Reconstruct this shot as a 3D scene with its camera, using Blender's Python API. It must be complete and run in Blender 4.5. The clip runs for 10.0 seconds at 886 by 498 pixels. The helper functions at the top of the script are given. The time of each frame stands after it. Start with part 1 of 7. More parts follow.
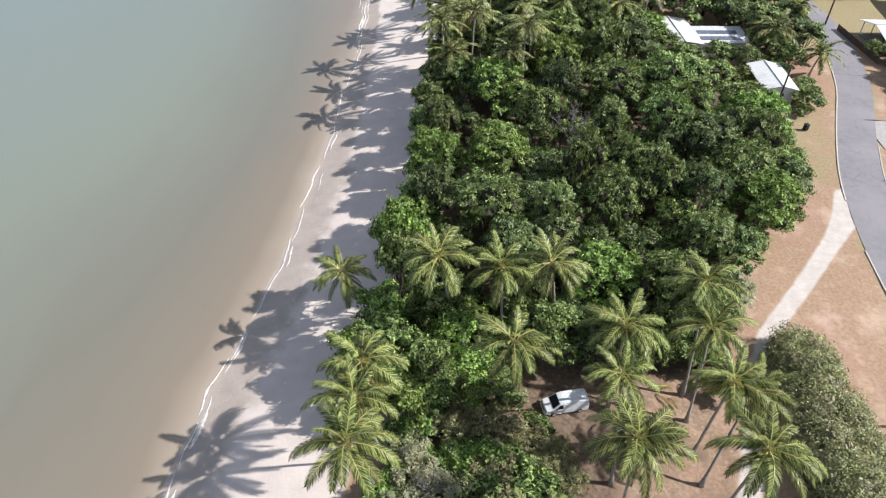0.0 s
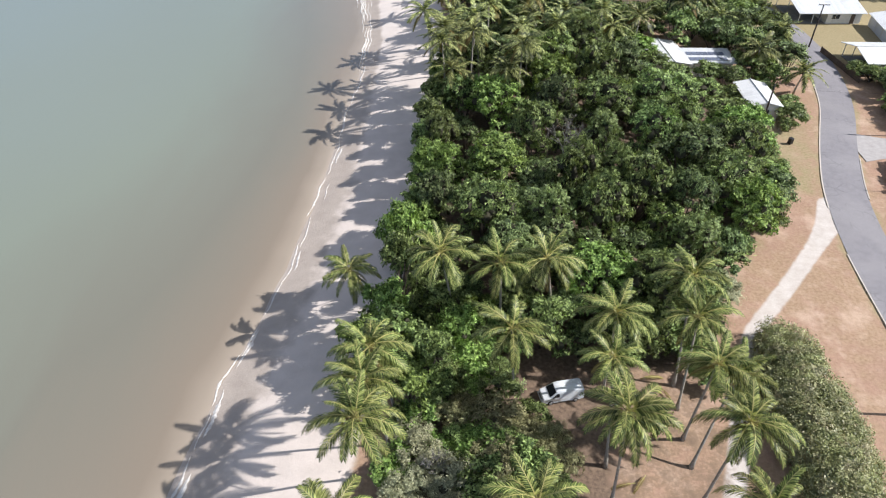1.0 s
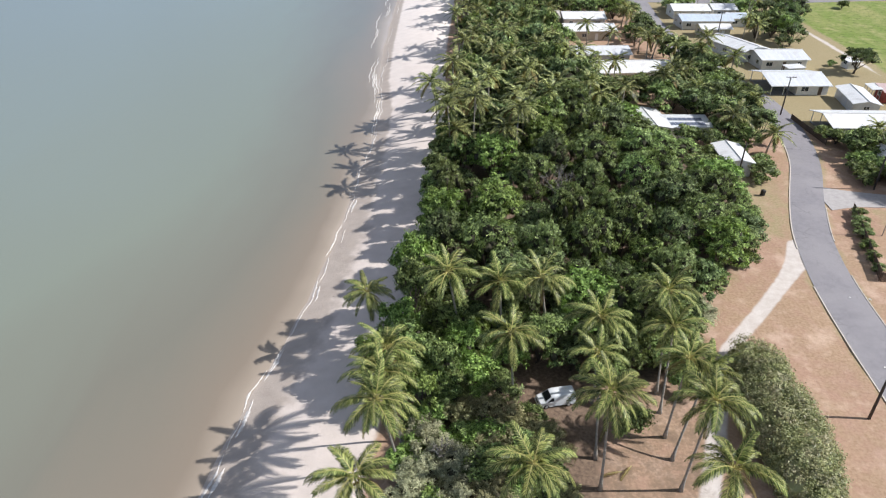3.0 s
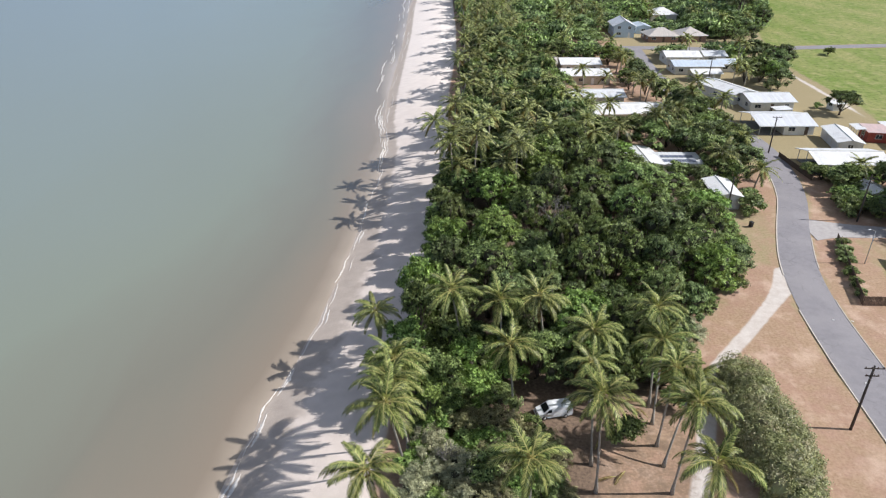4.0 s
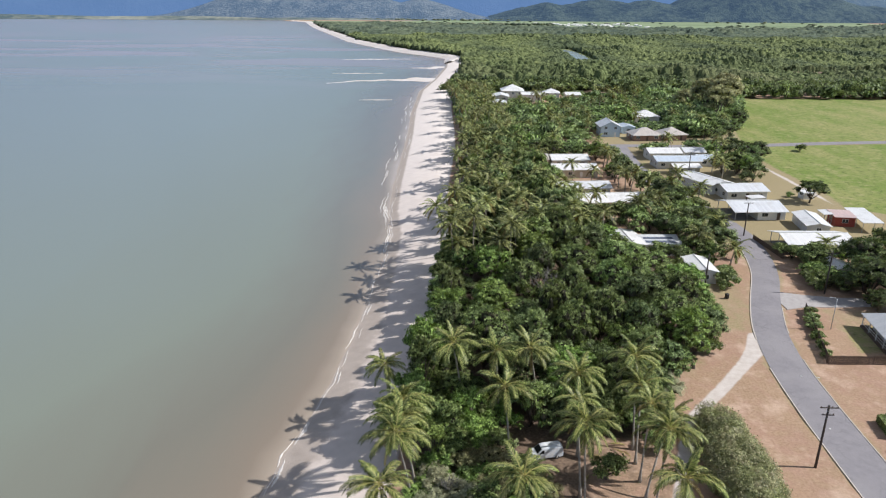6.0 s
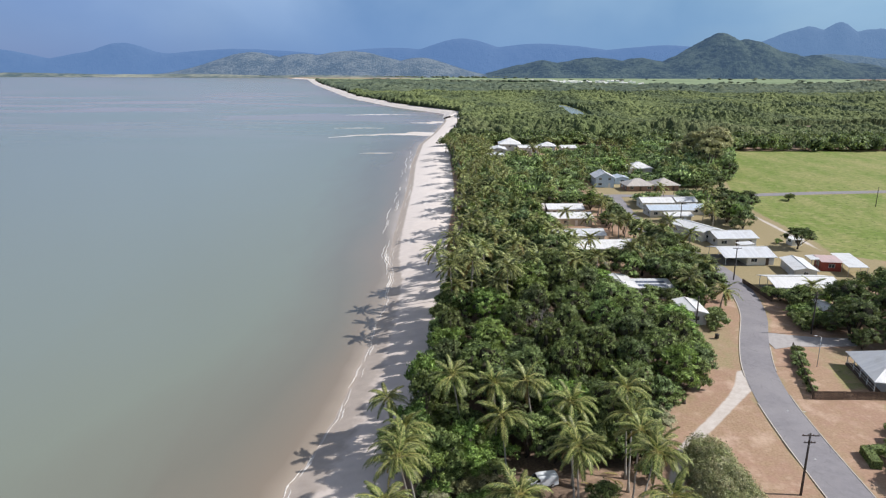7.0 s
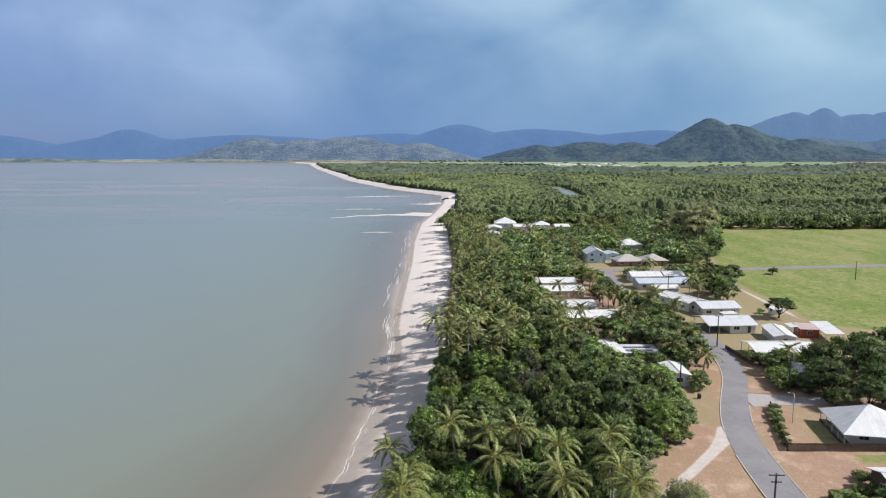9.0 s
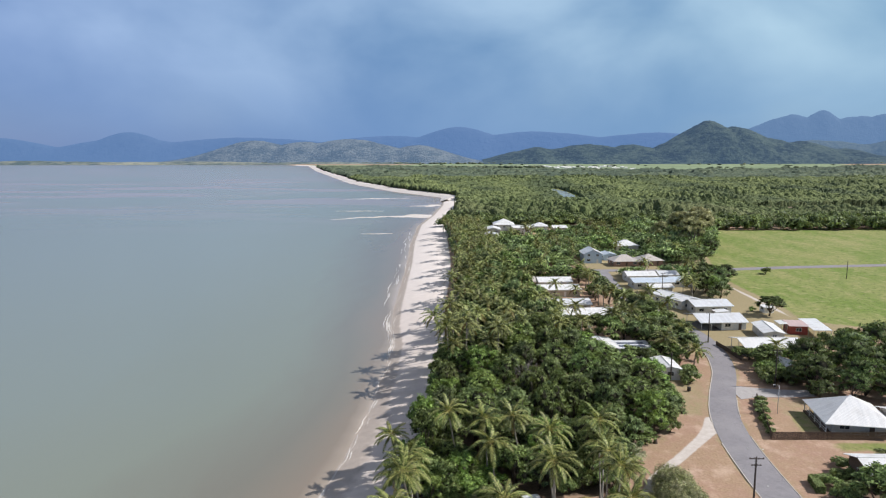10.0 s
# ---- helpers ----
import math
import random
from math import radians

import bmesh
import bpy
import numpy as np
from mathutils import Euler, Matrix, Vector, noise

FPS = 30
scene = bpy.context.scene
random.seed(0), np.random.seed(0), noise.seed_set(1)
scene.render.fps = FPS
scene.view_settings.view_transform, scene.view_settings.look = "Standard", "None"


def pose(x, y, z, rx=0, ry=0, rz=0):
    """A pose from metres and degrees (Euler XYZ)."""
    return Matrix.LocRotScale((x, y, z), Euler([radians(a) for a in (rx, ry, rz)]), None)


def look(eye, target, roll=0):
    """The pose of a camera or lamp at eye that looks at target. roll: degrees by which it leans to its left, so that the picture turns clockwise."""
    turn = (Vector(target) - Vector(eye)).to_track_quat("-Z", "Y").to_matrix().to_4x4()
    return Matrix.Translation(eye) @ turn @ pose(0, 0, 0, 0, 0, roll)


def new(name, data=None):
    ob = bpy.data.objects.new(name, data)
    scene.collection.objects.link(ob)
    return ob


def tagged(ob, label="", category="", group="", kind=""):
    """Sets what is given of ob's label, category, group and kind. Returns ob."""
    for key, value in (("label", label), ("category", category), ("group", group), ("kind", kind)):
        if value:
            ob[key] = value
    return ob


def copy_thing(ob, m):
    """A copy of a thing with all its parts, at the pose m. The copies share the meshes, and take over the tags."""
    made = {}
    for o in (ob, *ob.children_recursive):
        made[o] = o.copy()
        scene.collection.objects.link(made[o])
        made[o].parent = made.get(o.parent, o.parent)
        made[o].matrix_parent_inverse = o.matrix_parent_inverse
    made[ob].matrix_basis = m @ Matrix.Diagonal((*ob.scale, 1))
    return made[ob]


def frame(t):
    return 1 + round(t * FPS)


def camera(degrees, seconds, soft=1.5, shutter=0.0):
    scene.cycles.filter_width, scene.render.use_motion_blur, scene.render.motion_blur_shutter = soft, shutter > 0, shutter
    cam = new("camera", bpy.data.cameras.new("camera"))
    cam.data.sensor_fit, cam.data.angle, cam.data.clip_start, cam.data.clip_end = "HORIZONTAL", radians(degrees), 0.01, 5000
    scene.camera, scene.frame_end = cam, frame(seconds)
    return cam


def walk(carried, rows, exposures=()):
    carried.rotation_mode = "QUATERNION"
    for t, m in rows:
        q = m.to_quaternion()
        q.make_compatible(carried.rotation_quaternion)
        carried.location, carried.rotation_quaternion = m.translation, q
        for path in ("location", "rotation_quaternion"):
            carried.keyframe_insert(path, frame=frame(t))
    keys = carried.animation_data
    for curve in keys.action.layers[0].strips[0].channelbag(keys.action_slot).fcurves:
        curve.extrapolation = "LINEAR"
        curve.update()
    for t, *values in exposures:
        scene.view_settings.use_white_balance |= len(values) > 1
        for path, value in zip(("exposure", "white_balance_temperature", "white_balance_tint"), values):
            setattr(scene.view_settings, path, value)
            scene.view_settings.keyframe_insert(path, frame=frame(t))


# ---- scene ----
cam = camera(66.67, 10.0, soft=1.2)
PATH = [
    (0.0, pose(0.393, 9.052, 52.541, 48.991, -0.786, 2.039)),
    (0.5, pose(0.305, 6.677, 52.513, 50.182, -0.790, 1.926)),
    (1.0, pose(0.231, 4.132, 52.577, 51.502, -0.784, 1.881)),
    (1.5, pose(0.171, 1.442, 52.707, 53.020, -0.769, 1.889)),
    (2.0, pose(0.124, -1.365, 52.880, 54.543, -0.745, 1.941)),
    (2.5, pose(0.091, -4.268, 53.074, 56.378, -0.713, 1.980)),
    (4.0, pose(0.075, -13.344, 53.626, 62.075, -0.572, 2.189)),
    (4.5, pose(0.098, -16.434, 53.759, 64.067, -0.512, 2.185)),
    (5.0, pose(0.134, -19.532, 53.855, 66.102, -0.448, 2.159)),
    (5.5, pose(0.183, -22.627, 53.908, 68.250, -0.382, 2.109)),
    (7.0, pose(0.415, -31.807, 53.828, 74.967, -0.182, 1.950)),
    (7.5, pose(0.520, -34.813, 53.737, 76.984, -0.121, 1.906)),
    (8.0, pose(0.639, -37.789, 53.630, 78.672, -0.066, 1.864)),
    (8.5, pose(0.771, -40.733, 53.520, 80.411, -0.019, 1.829)),
    (9.0, pose(0.918, -43.648, 53.424, 81.853, 0.019, 1.776)),
    (9.5, pose(1.078, -46.539, 53.360, 82.049, 0.045, 1.763)),
    (10.0, pose(1.252, -49.411, 53.350, 82.055, 0.058, 1.740)),
]
walk(cam, PATH, [(0.0, 0.50, 6310, 12), (2.5, 0.40, 6310, 12), (5.0, 0.22, 6350, 12), (10.0, 0.13, 6430, 12)])

# ---- world and sun ----
SUN_EL, SUN_AZ = 41.5, 90.0  # degrees; azimuth clockwise from +y

world = bpy.data.worlds.new("sky")
scene.world = world
world.use_nodes = True
wt = world.node_tree
wt.nodes.clear()


def wn(kind, **kw):
    n = wt.nodes.new(kind)
    for k, v in kw.items():
        n.inputs[k].default_value = v
    return n


sky = wt.nodes.new("ShaderNodeTexSky")
sky.sky_type = "NISHITA"
sky.sun_disc = False
sky.sun_elevation = radians(SUN_EL)
sky.sun_rotation = radians(SUN_AZ)
sky.air_density, sky.dust_density, sky.ozone_density = 1.0, 0.6, 2.0
wtc = wt.nodes.new("ShaderNodeTexCoord")
wmap = wt.nodes.new("ShaderNodeMapping")
wmap.inputs["Scale"].default_value = (1.0, 1.0, 1.7)
wt.links.new(wtc.outputs["Generated"], wmap.inputs["Vector"])
cl1 = wn("ShaderNodeTexNoise", Scale=3.0, Detail=5.0, Roughness=0.48, Distortion=0.2)
cl2 = wn("ShaderNodeTexNoise", Scale=1.7, Detail=3.0, Roughness=0.5)
wt.links.new(wmap.outputs[0], cl1.inputs["Vector"])
wt.links.new(wmap.outputs[0], cl2.inputs["Vector"])
ramp = wt.nodes.new("ShaderNodeValToRGB")
ramp.color_ramp.elements[0].position, ramp.color_ramp.elements[1].position = 0.36, 0.70
ramp.color_ramp.elements[0].color = (1.55, 2.85, 5.0, 1)
ramp.color_ramp.elements[1].color = (3.9, 5.5, 7.5, 1)
wt.links.new(cl1.outputs["Fac"], ramp.inputs["Fac"])
# the rain cloud is darker and bluer low over the land
wsep = wt.nodes.new("ShaderNodeSeparateXYZ")
wt.links.new(wtc.outputs["Generated"], wsep.inputs[0])
low = wt.nodes.new("ShaderNodeMapRange")
low.inputs["From Min"].default_value, low.inputs["From Max"].default_value = 0.0, 0.16
wt.links.new(wsep.outputs["Z"], low.inputs["Value"])
lowmix = wt.nodes.new("ShaderNodeMix")
lowmix.data_type = "RGBA"
lowmix.inputs["A"].default_value = (1.5, 2.7, 5.0, 1)
wt.links.new(low.outputs["Result"], lowmix.inputs["Factor"])
wt.links.new(ramp.outputs["Color"], lowmix.inputs["B"])
cover = wt.nodes.new("ShaderNodeMapRange")
cover.inputs["From Min"].default_value, cover.inputs["From Max"].default_value = 0.25, 0.5
cover.inputs["To Min"].default_value, cover.inputs["To Max"].default_value = 0.7, 1.0
wt.links.new(cl2.outputs["Fac"], cover.inputs["Value"])
wmix = wt.nodes.new("ShaderNodeMix")
wmix.data_type = "RGBA"
wt.links.new(cover.outputs["Result"], wmix.inputs["Factor"])
wt.links.new(sky.outputs["Color"], wmix.inputs["A"])
wt.links.new(lowmix.outputs["Result"], wmix.inputs["B"])
# brighter towards the sun's side
east = wt.nodes.new("ShaderNodeMapRange")
east.inputs["From Min"].default_value, east.inputs["From Max"].default_value = -0.55, 0.55
east.inputs["To Min"].default_value, east.inputs["To Max"].default_value = 0.83, 1.26
wt.links.new(wsep.outputs["X"], east.inputs["Value"])
east_blue = wt.nodes.new("ShaderNodeMapRange")
east_blue.inputs["From Min"].default_value, east_blue.inputs["From Max"].default_value = -0.55, 0.55
east_blue.inputs["To Min"].default_value, east_blue.inputs["To Max"].default_value = 0.93, 1.06
wt.links.new(wsep.outputs["X"], east_blue.inputs["Value"])
ecol = wt.nodes.new("ShaderNodeCombineXYZ")
for k, src in ((0, east), (1, east), (2, east_blue)):
    wt.links.new(src.outputs["Result"], ecol.inputs[k])
emul = wt.nodes.new("ShaderNodeVectorMath")
emul.operation = "MULTIPLY"
wt.links.new(wmix.outputs["Result"], emul.inputs[0])
wt.links.new(ecol.outputs[0], emul.inputs[1])
high = wt.nodes.new("ShaderNodeMapRange")
high.interpolation_type = "SMOOTHSTEP"
high.inputs["From Min"].default_value, high.inputs["From Max"].default_value = 0.22, 0.62
wt.links.new(wsep.outputs["Z"], high.inputs["Value"])
pale = wt.nodes.new("ShaderNodeValToRGB")
pale.color_ramp.elements[0].position, pale.color_ramp.elements[1].position = 0.40, 0.62
pale.color_ramp.elements[0].color = (1.75, 2.0, 2.6, 1)
pale.color_ramp.elements[1].color = (2.9, 3.1, 3.6, 1)
wt.links.new(cl1.outputs["Fac"], pale.inputs["Fac"])
hmix = wt.nodes.new("ShaderNodeMix")
hmix.data_type = "RGBA"
wt.links.new(high.outputs["Result"], hmix.inputs["Factor"])
wt.links.new(emul.outputs["Vector"], hmix.inputs["A"])
wt.links.new(pale.outputs["Color"], hmix.inputs["B"])
bg = wt.nodes.new("ShaderNodeBackground")
bg.inputs["Strength"].default_value = 0.10
wt.links.new(hmix.outputs["Result"], bg.inputs["Color"])
wout = wt.nodes.new("ShaderNodeOutputWorld")
wt.links.new(bg.outputs[0], wout.inputs["Surface"])

sun_data = bpy.data.lights.new("sun", "SUN")
sun_data.energy, sun_data.angle, sun_data.color = 4.8, radians(0.55), (1.0, 0.965, 0.92)
sun = new("sun", sun_data)
_az, _el = radians(SUN_AZ), radians(SUN_EL)
_to_sun = Vector((math.sin(_az) * math.cos(_el), math.cos(_az) * math.cos(_el), math.sin(_el)))
sun.matrix_world = look(_to_sun * 300, (0, 0, 0))

# ---- materials ----


class Nodes:
    """A small wrapper to write node materials in few lines."""

    def __init__(self, name):
        self.mat = bpy.data.materials.new(name)
        self.mat.use_nodes = True
        self.t = self.mat.node_tree
        self.t.nodes.clear()
        self.out = self.t.nodes.new("ShaderNodeOutputMaterial")

    def put(self, node, key, v):
        if isinstance(v, bpy.types.NodeSocket):
            self.t.links.new(v, node.inputs[key])
        elif v is not None:
            node.inputs[key].default_value = v

    def noise(self, vec, scale, detail=4.0, rough=0.55, distortion=0.0):
        n = self.t.nodes.new("ShaderNodeTexNoise")
        self.put(n, "Vector", vec)
        n.inputs["Scale"].default_value, n.inputs["Detail"].default_value = scale, detail
        n.inputs["Roughness"].default_value, n.inputs["Distortion"].default_value = rough, distortion
        return n.outputs["Fac"]

    def coord(self, which="Object"):
        return self.t.nodes.new("ShaderNodeTexCoord").outputs[which]

    def position(self):
        return self.t.nodes.new("ShaderNodeNewGeometry").outputs["Position"]

    def island(self):
        return self.t.nodes.new("ShaderNodeNewGeometry").outputs["Random Per Island"]

    def random(self):
        return self.t.nodes.new("ShaderNodeObjectInfo").outputs["Random"]

    def attr(self, name):
        n = self.t.nodes.new("ShaderNodeAttribute")
        n.attribute_name = name
        return n.outputs["Fac"]

    def math(self, op, a, b=0.0, c=0.0):
        n = self.t.nodes.new("ShaderNodeMath")
        n.operation = op
        for i, v in enumerate((a, b, c)):
            self.put(n, i, v)
        return n.outputs[0]

    def scaled(self, vec, s):
        n = self.t.nodes.new("ShaderNodeMapping")
        self.put(n, "Vector", vec)
        n.inputs["Scale"].default_value = s
        return n.outputs[0]

    def mix(self, f, a, b, kind="MIX"):
        n = self.t.nodes.new("ShaderNodeMix")
        n.data_type, n.blend_type = "RGBA", kind
        self.put(n, "Factor", f)
        for key, v in (("A", a), ("B", b)):
            self.put(n, key, (*v, 1) if isinstance(v, tuple) else v)
        return n.outputs["Result"]

    def span(self, v, lo, hi, to0=0.0, to1=1.0, smooth=False):
        n = self.t.nodes.new("ShaderNodeMapRange")
        n.interpolation_type = "SMOOTHSTEP" if smooth else "LINEAR"
        self.put(n, "Value", v)
        for key, x in (("From Min", lo), ("From Max", hi), ("To Min", to0), ("To Max", to1)):
            n.inputs[key].default_value = x
        return n.outputs["Result"]

    def tint(self, col, value=1.0, hue=0.5, sat=1.0):
        n = self.t.nodes.new("ShaderNodeHueSaturation")
        for key, v in (("Color", col), ("Value", value), ("Hue", hue), ("Saturation", sat)):
            self.put(n, key, v)
        return n.outputs[0]

    def bump(self, height, strength=0.4, distance=0.05):
        n = self.t.nodes.new("ShaderNodeBump")
        n.inputs["Strength"].default_value, n.inputs["Distance"].default_value = strength, distance
        self.put(n, "Height", height)
        return n.outputs[0]

    def surface(self, col, rough=0.8, normal=None, metal=0.0, spec=0.4, emit=None, emit_strength=0.0, leaf=0.0):
        b = self.t.nodes.new("ShaderNodeBsdfPrincipled")
        self.put(b, "Base Color", (*col, 1) if isinstance(col, tuple) else col)
        self.put(b, "Roughness", rough)
        self.put(b, "Metallic", metal)
        self.put(b, "Specular IOR Level", spec)
        self.put(b, "Normal", normal)
        if emit is not None:
            self.put(b, "Emission Color", (*emit, 1) if isinstance(emit, tuple) else emit)
            b.inputs["Emission Strength"].default_value = emit_strength
        last = b.outputs[0]
        if leaf:
            tr = self.t.nodes.new("ShaderNodeBsdfTranslucent")
            self.put(tr, "Color", self.tint(col, 1.3, 0.485, 1.1))
            m = self.t.nodes.new("ShaderNodeMixShader")
            m.inputs[0].default_value = leaf
            self.t.links.new(last, m.inputs[1])
            self.t.links.new(tr.outputs[0], m.inputs[2])
            last = m.outputs[0]
        self.t.links.new(last, self.out.inputs["Surface"])
        return self.mat


def plain(name, c1, c2, scale=2.0, rough=0.7, bump=0.2, spec=0.4, metal=0.0, vary=0.15):
    """Mottled paint, wood, concrete: grain, blotches and a little difference from thing to thing."""
    n = Nodes(name)
    p = n.coord()
    fine, broad = n.noise(p, scale * 6, 5), n.noise(p, scale, 3)
    col = n.mix(n.span(n.math("ADD", n.math("MULTIPLY", fine, 0.4), n.math("MULTIPLY", broad, 0.6)), 0.35, 0.65), c1, c2)
    col = n.tint(col, n.span(n.random(), 0, 1, 1 - vary, 1 + vary))
    return n.surface(col, n.span(broad, 0.3, 0.7, rough - 0.08, rough + 0.08), n.bump(fine, bump, 0.03), metal, spec)


def leaf_material(name, dark, light, hue=0.02, rough=0.58, leaf=0.2, vary=0.28, other=None):
    n = Nodes(name)
    isl, rnd = n.island(), n.random()
    col = n.mix(n.math("POWER", isl, 1.5), dark, light)
    if other:
        col = n.mix(n.span(n.noise(n.coord(), 0.5, 5, 0.65), 0.42, 0.62, 0, 0.8), col, n.mix(isl, dark, other))
    patch = n.noise(n.coord(), 0.45, 2)
    col = n.tint(col, n.math("MULTIPLY", n.span(rnd, 0, 1, 1 - vary, 1 + vary), n.span(patch, 0.3, 0.7, 0.75, 1.25)),
                 n.span(rnd, 0, 1, 0.5 - hue, 0.5 + hue))
    return n.surface(col, rough, None, 0.0, 0.25, leaf=leaf)


M = {}
M["leaf"] = leaf_material("leaf_broad", (0.036, 0.06, 0.018), (0.42, 0.535, 0.185), hue=0.012)
M["leaf_bright"] = leaf_material("leaf_bright", (0.055, 0.098, 0.02), (0.42, 0.575, 0.16), hue=0.012, vary=0.15)
M["leaf_dark"] = leaf_material("leaf_dark", (0.028, 0.046, 0.019), (0.33, 0.42, 0.17), hue=0.012)
M["leaf_deep"] = leaf_material("leaf_deep", (0.035, 0.06, 0.02), (0.25, 0.33, 0.11), hue=0.012)
M["leaf_grey"] = leaf_material("leaf_grey", (0.22, 0.235, 0.14), (0.60, 0.60, 0.38), hue=0.01, rough=0.6, vary=0.15)
M["leaf_hedge"] = leaf_material("leaf_hedge", (0.13, 0.15, 0.06), (0.49, 0.52, 0.24), hue=0.012, rough=0.4, vary=0.12, other=(0.47, 0.39, 0.28))
M["leaf_olive"] = leaf_material("leaf_olive", (0.08, 0.11, 0.036), (0.38, 0.46, 0.175), hue=0.012, rough=0.5, vary=0.15)
M["leaf_tan"] = leaf_material("leaf_tan", (0.20, 0.205, 0.09), (0.58, 0.565, 0.29), hue=0.004, rough=0.6, vary=0.15)
M["leaf_brown"] = leaf_material("leaf_brown", (0.13, 0.13, 0.06), (0.43, 0.41, 0.21), hue=0.01, rough=0.6, vary=0.15)
M["frond"] = leaf_material("palm_frond", (0.036, 0.062, 0.016), (0.45, 0.485, 0.155), hue=0.01, rough=0.45, leaf=0.2, vary=0.2)
M["frond_far"] = leaf_material("palm_frond_shaded", (0.035, 0.054, 0.017), (0.56, 0.585, 0.225), hue=0.012, rough=0.45, leaf=0.25, vary=0.3)
M["rachis_far"] = plain("palm_rib_green", (0.17, 0.18, 0.06), (0.12, 0.13, 0.045), 3, 0.5, 0.1)
M["frond_dry"] = leaf_material("palm_frond_dry", (0.16, 0.13, 0.04), (0.33, 0.26, 0.09), rough=0.6, vary=0.2)
M["rachis"] = plain("palm_rib", (0.50, 0.45, 0.18), (0.38, 0.34, 0.12), 3, 0.5, 0.1)
M["bark"] = plain("bark", (0.14, 0.11, 0.085), (0.075, 0.06, 0.05), 3, 0.9, 0.6, 0.2)
# twig colour for crown cores, darkened to paint the shade behind the leaves
M["twig_shade"] = plain("shaded_twigs", (0.07, 0.066, 0.042), (0.042, 0.04, 0.027), 3, 0.9, 0.6, 0.2)
M["palm_bark"] = plain("palm_bark", (0.40, 0.37, 0.32), (0.25, 0.225, 0.19), 4, 0.9, 0.6, 0.2)
M["dead_wood"] = plain("dead_wood", (0.30, 0.28, 0.26), (0.19, 0.17, 0.16), 4, 0.9, 0.4, 0.2)
M["coconut"] = plain("coconut_husk", (0.24, 0.15, 0.04), (0.15, 0.14, 0.03), 6, 0.6, 0.2)
M["wall_white"] = plain("painted_wall_white", (0.74, 0.73, 0.69), (0.62, 0.61, 0.58), 1.2, 0.7, 0.1)
M["wall_cream"] = plain("painted_wall_cream", (0.62, 0.56, 0.44), (0.52, 0.47, 0.38), 1.2, 0.7, 0.1)
M["wall_blue"] = plain("painted_wall_blue", (0.50, 0.59, 0.67), (0.42, 0.51, 0.60), 1.2, 0.7, 0.1)
M["wall_brick"] = plain("painted_wall_brick", (0.36, 0.22, 0.16), (0.28, 0.17, 0.13), 2.5, 0.8, 0.3)
M["red_paint"] = plain("red_shed_paint", (0.36, 0.07, 0.05), (0.27, 0.06, 0.045), 1.5, 0.6, 0.15)
M["trim"] = plain("white_trim", (0.78, 0.78, 0.76), (0.68, 0.68, 0.66), 2, 0.6, 0.05)
M["timber"] = plain("weathered_timber", (0.17, 0.125, 0.095), (0.10, 0.075, 0.06), 3, 0.9, 0.5, 0.2)
M["pole_wood"] = plain("pole_wood", (0.10, 0.085, 0.075), (0.055, 0.047, 0.042), 3, 0.9, 0.5, 0.2)
M["galv"] = plain("galvanised_steel", (0.55, 0.56, 0.56), (0.42, 0.43, 0.44), 3, 0.45, 0.05, metal=0.6)
M["concrete"] = plain("concrete", (0.52, 0.47, 0.41), (0.40, 0.36, 0.32), 1.5, 0.9, 0.25)
M["ceramic"] = plain("brown_ceramic", (0.12, 0.07, 0.05), (0.09, 0.05, 0.04), 3, 0.3, 0.0)
M["black_plastic"] = plain("black_plastic", (0.02, 0.02, 0.022), (0.012, 0.012, 0.013), 3, 0.5, 0.1)
M["rubber"] = plain("rubber", (0.022, 0.022, 0.022), (0.014, 0.014, 0.014), 5, 0.85, 0.2)
# concrete floor darkened, with the carport roof's shade put into its colour
M["carport_shade"] = plain("shaded_carport_floor", (0.22, 0.21, 0.20), (0.15, 0.145, 0.14), 1, 0.9, 0.1)


def roof_material(name, c1, c2, rough=0.38):
    """Ribbed, painted steel sheet: ribs run along the local y of each slope, with streaks of dirt."""
    n = Nodes(name)
    p = n.coord("UV")
    w = n.t.nodes.new("ShaderNodeTexWave")
    w.wave_type, w.bands_direction, w.wave_profile = "BANDS", "X", "SIN"
    n.put(w, "Vector", p)
    w.inputs["Scale"].default_value = 1.4
    streak = n.noise(n.scaled(p, (1.6, 0.12, 1)), 1.0, 5)
    dirt = n.noise(p, 0.35, 4)
    col = n.mix(n.span(streak, 0.38, 0.66), c1, c2)
    col = n.mix(n.span(dirt, 0.52, 0.75, 0, 0.5), col, (0.42, 0.40, 0.37))
    # rib grooves are also drawn greyer in the colour
    col = n.mix(n.span(w.outputs["Fac"], 0.0, 0.3, 0.25, 0.0), col, (0.30, 0.30, 0.30))
    return n.surface(col, rough, n.bump(w.outputs["Fac"], 0.5, 0.03), 0.0, 0.5)


M["roof_white"] = roof_material("roof_white_steel", (0.80, 0.80, 0.79), (0.70, 0.71, 0.71))
M["roof_grey"] = roof_material("roof_zinc_steel", (0.70, 0.72, 0.74), (0.58, 0.60, 0.63))
M["roof_blue"] = roof_material("roof_blue_steel", (0.56, 0.64, 0.73), (0.47, 0.55, 0.64))
M["roof_tan"] = roof_material("roof_tan_steel", (0.56, 0.51, 0.46), (0.47, 0.43, 0.39))
M["roof_pink"] = roof_material("roof_faded_red_steel", (0.62, 0.45, 0.42), (0.52, 0.38, 0.36))


def glass_material(name, col, rough):
    n = Nodes(name)
    return n.surface(col, rough, None, 0.0, 0.8)


M["glass"] = glass_material("window_glass", (0.03, 0.04, 0.05), 0.06)
M["panel"] = glass_material("solar_cell", (0.14, 0.16, 0.22), 0.2)


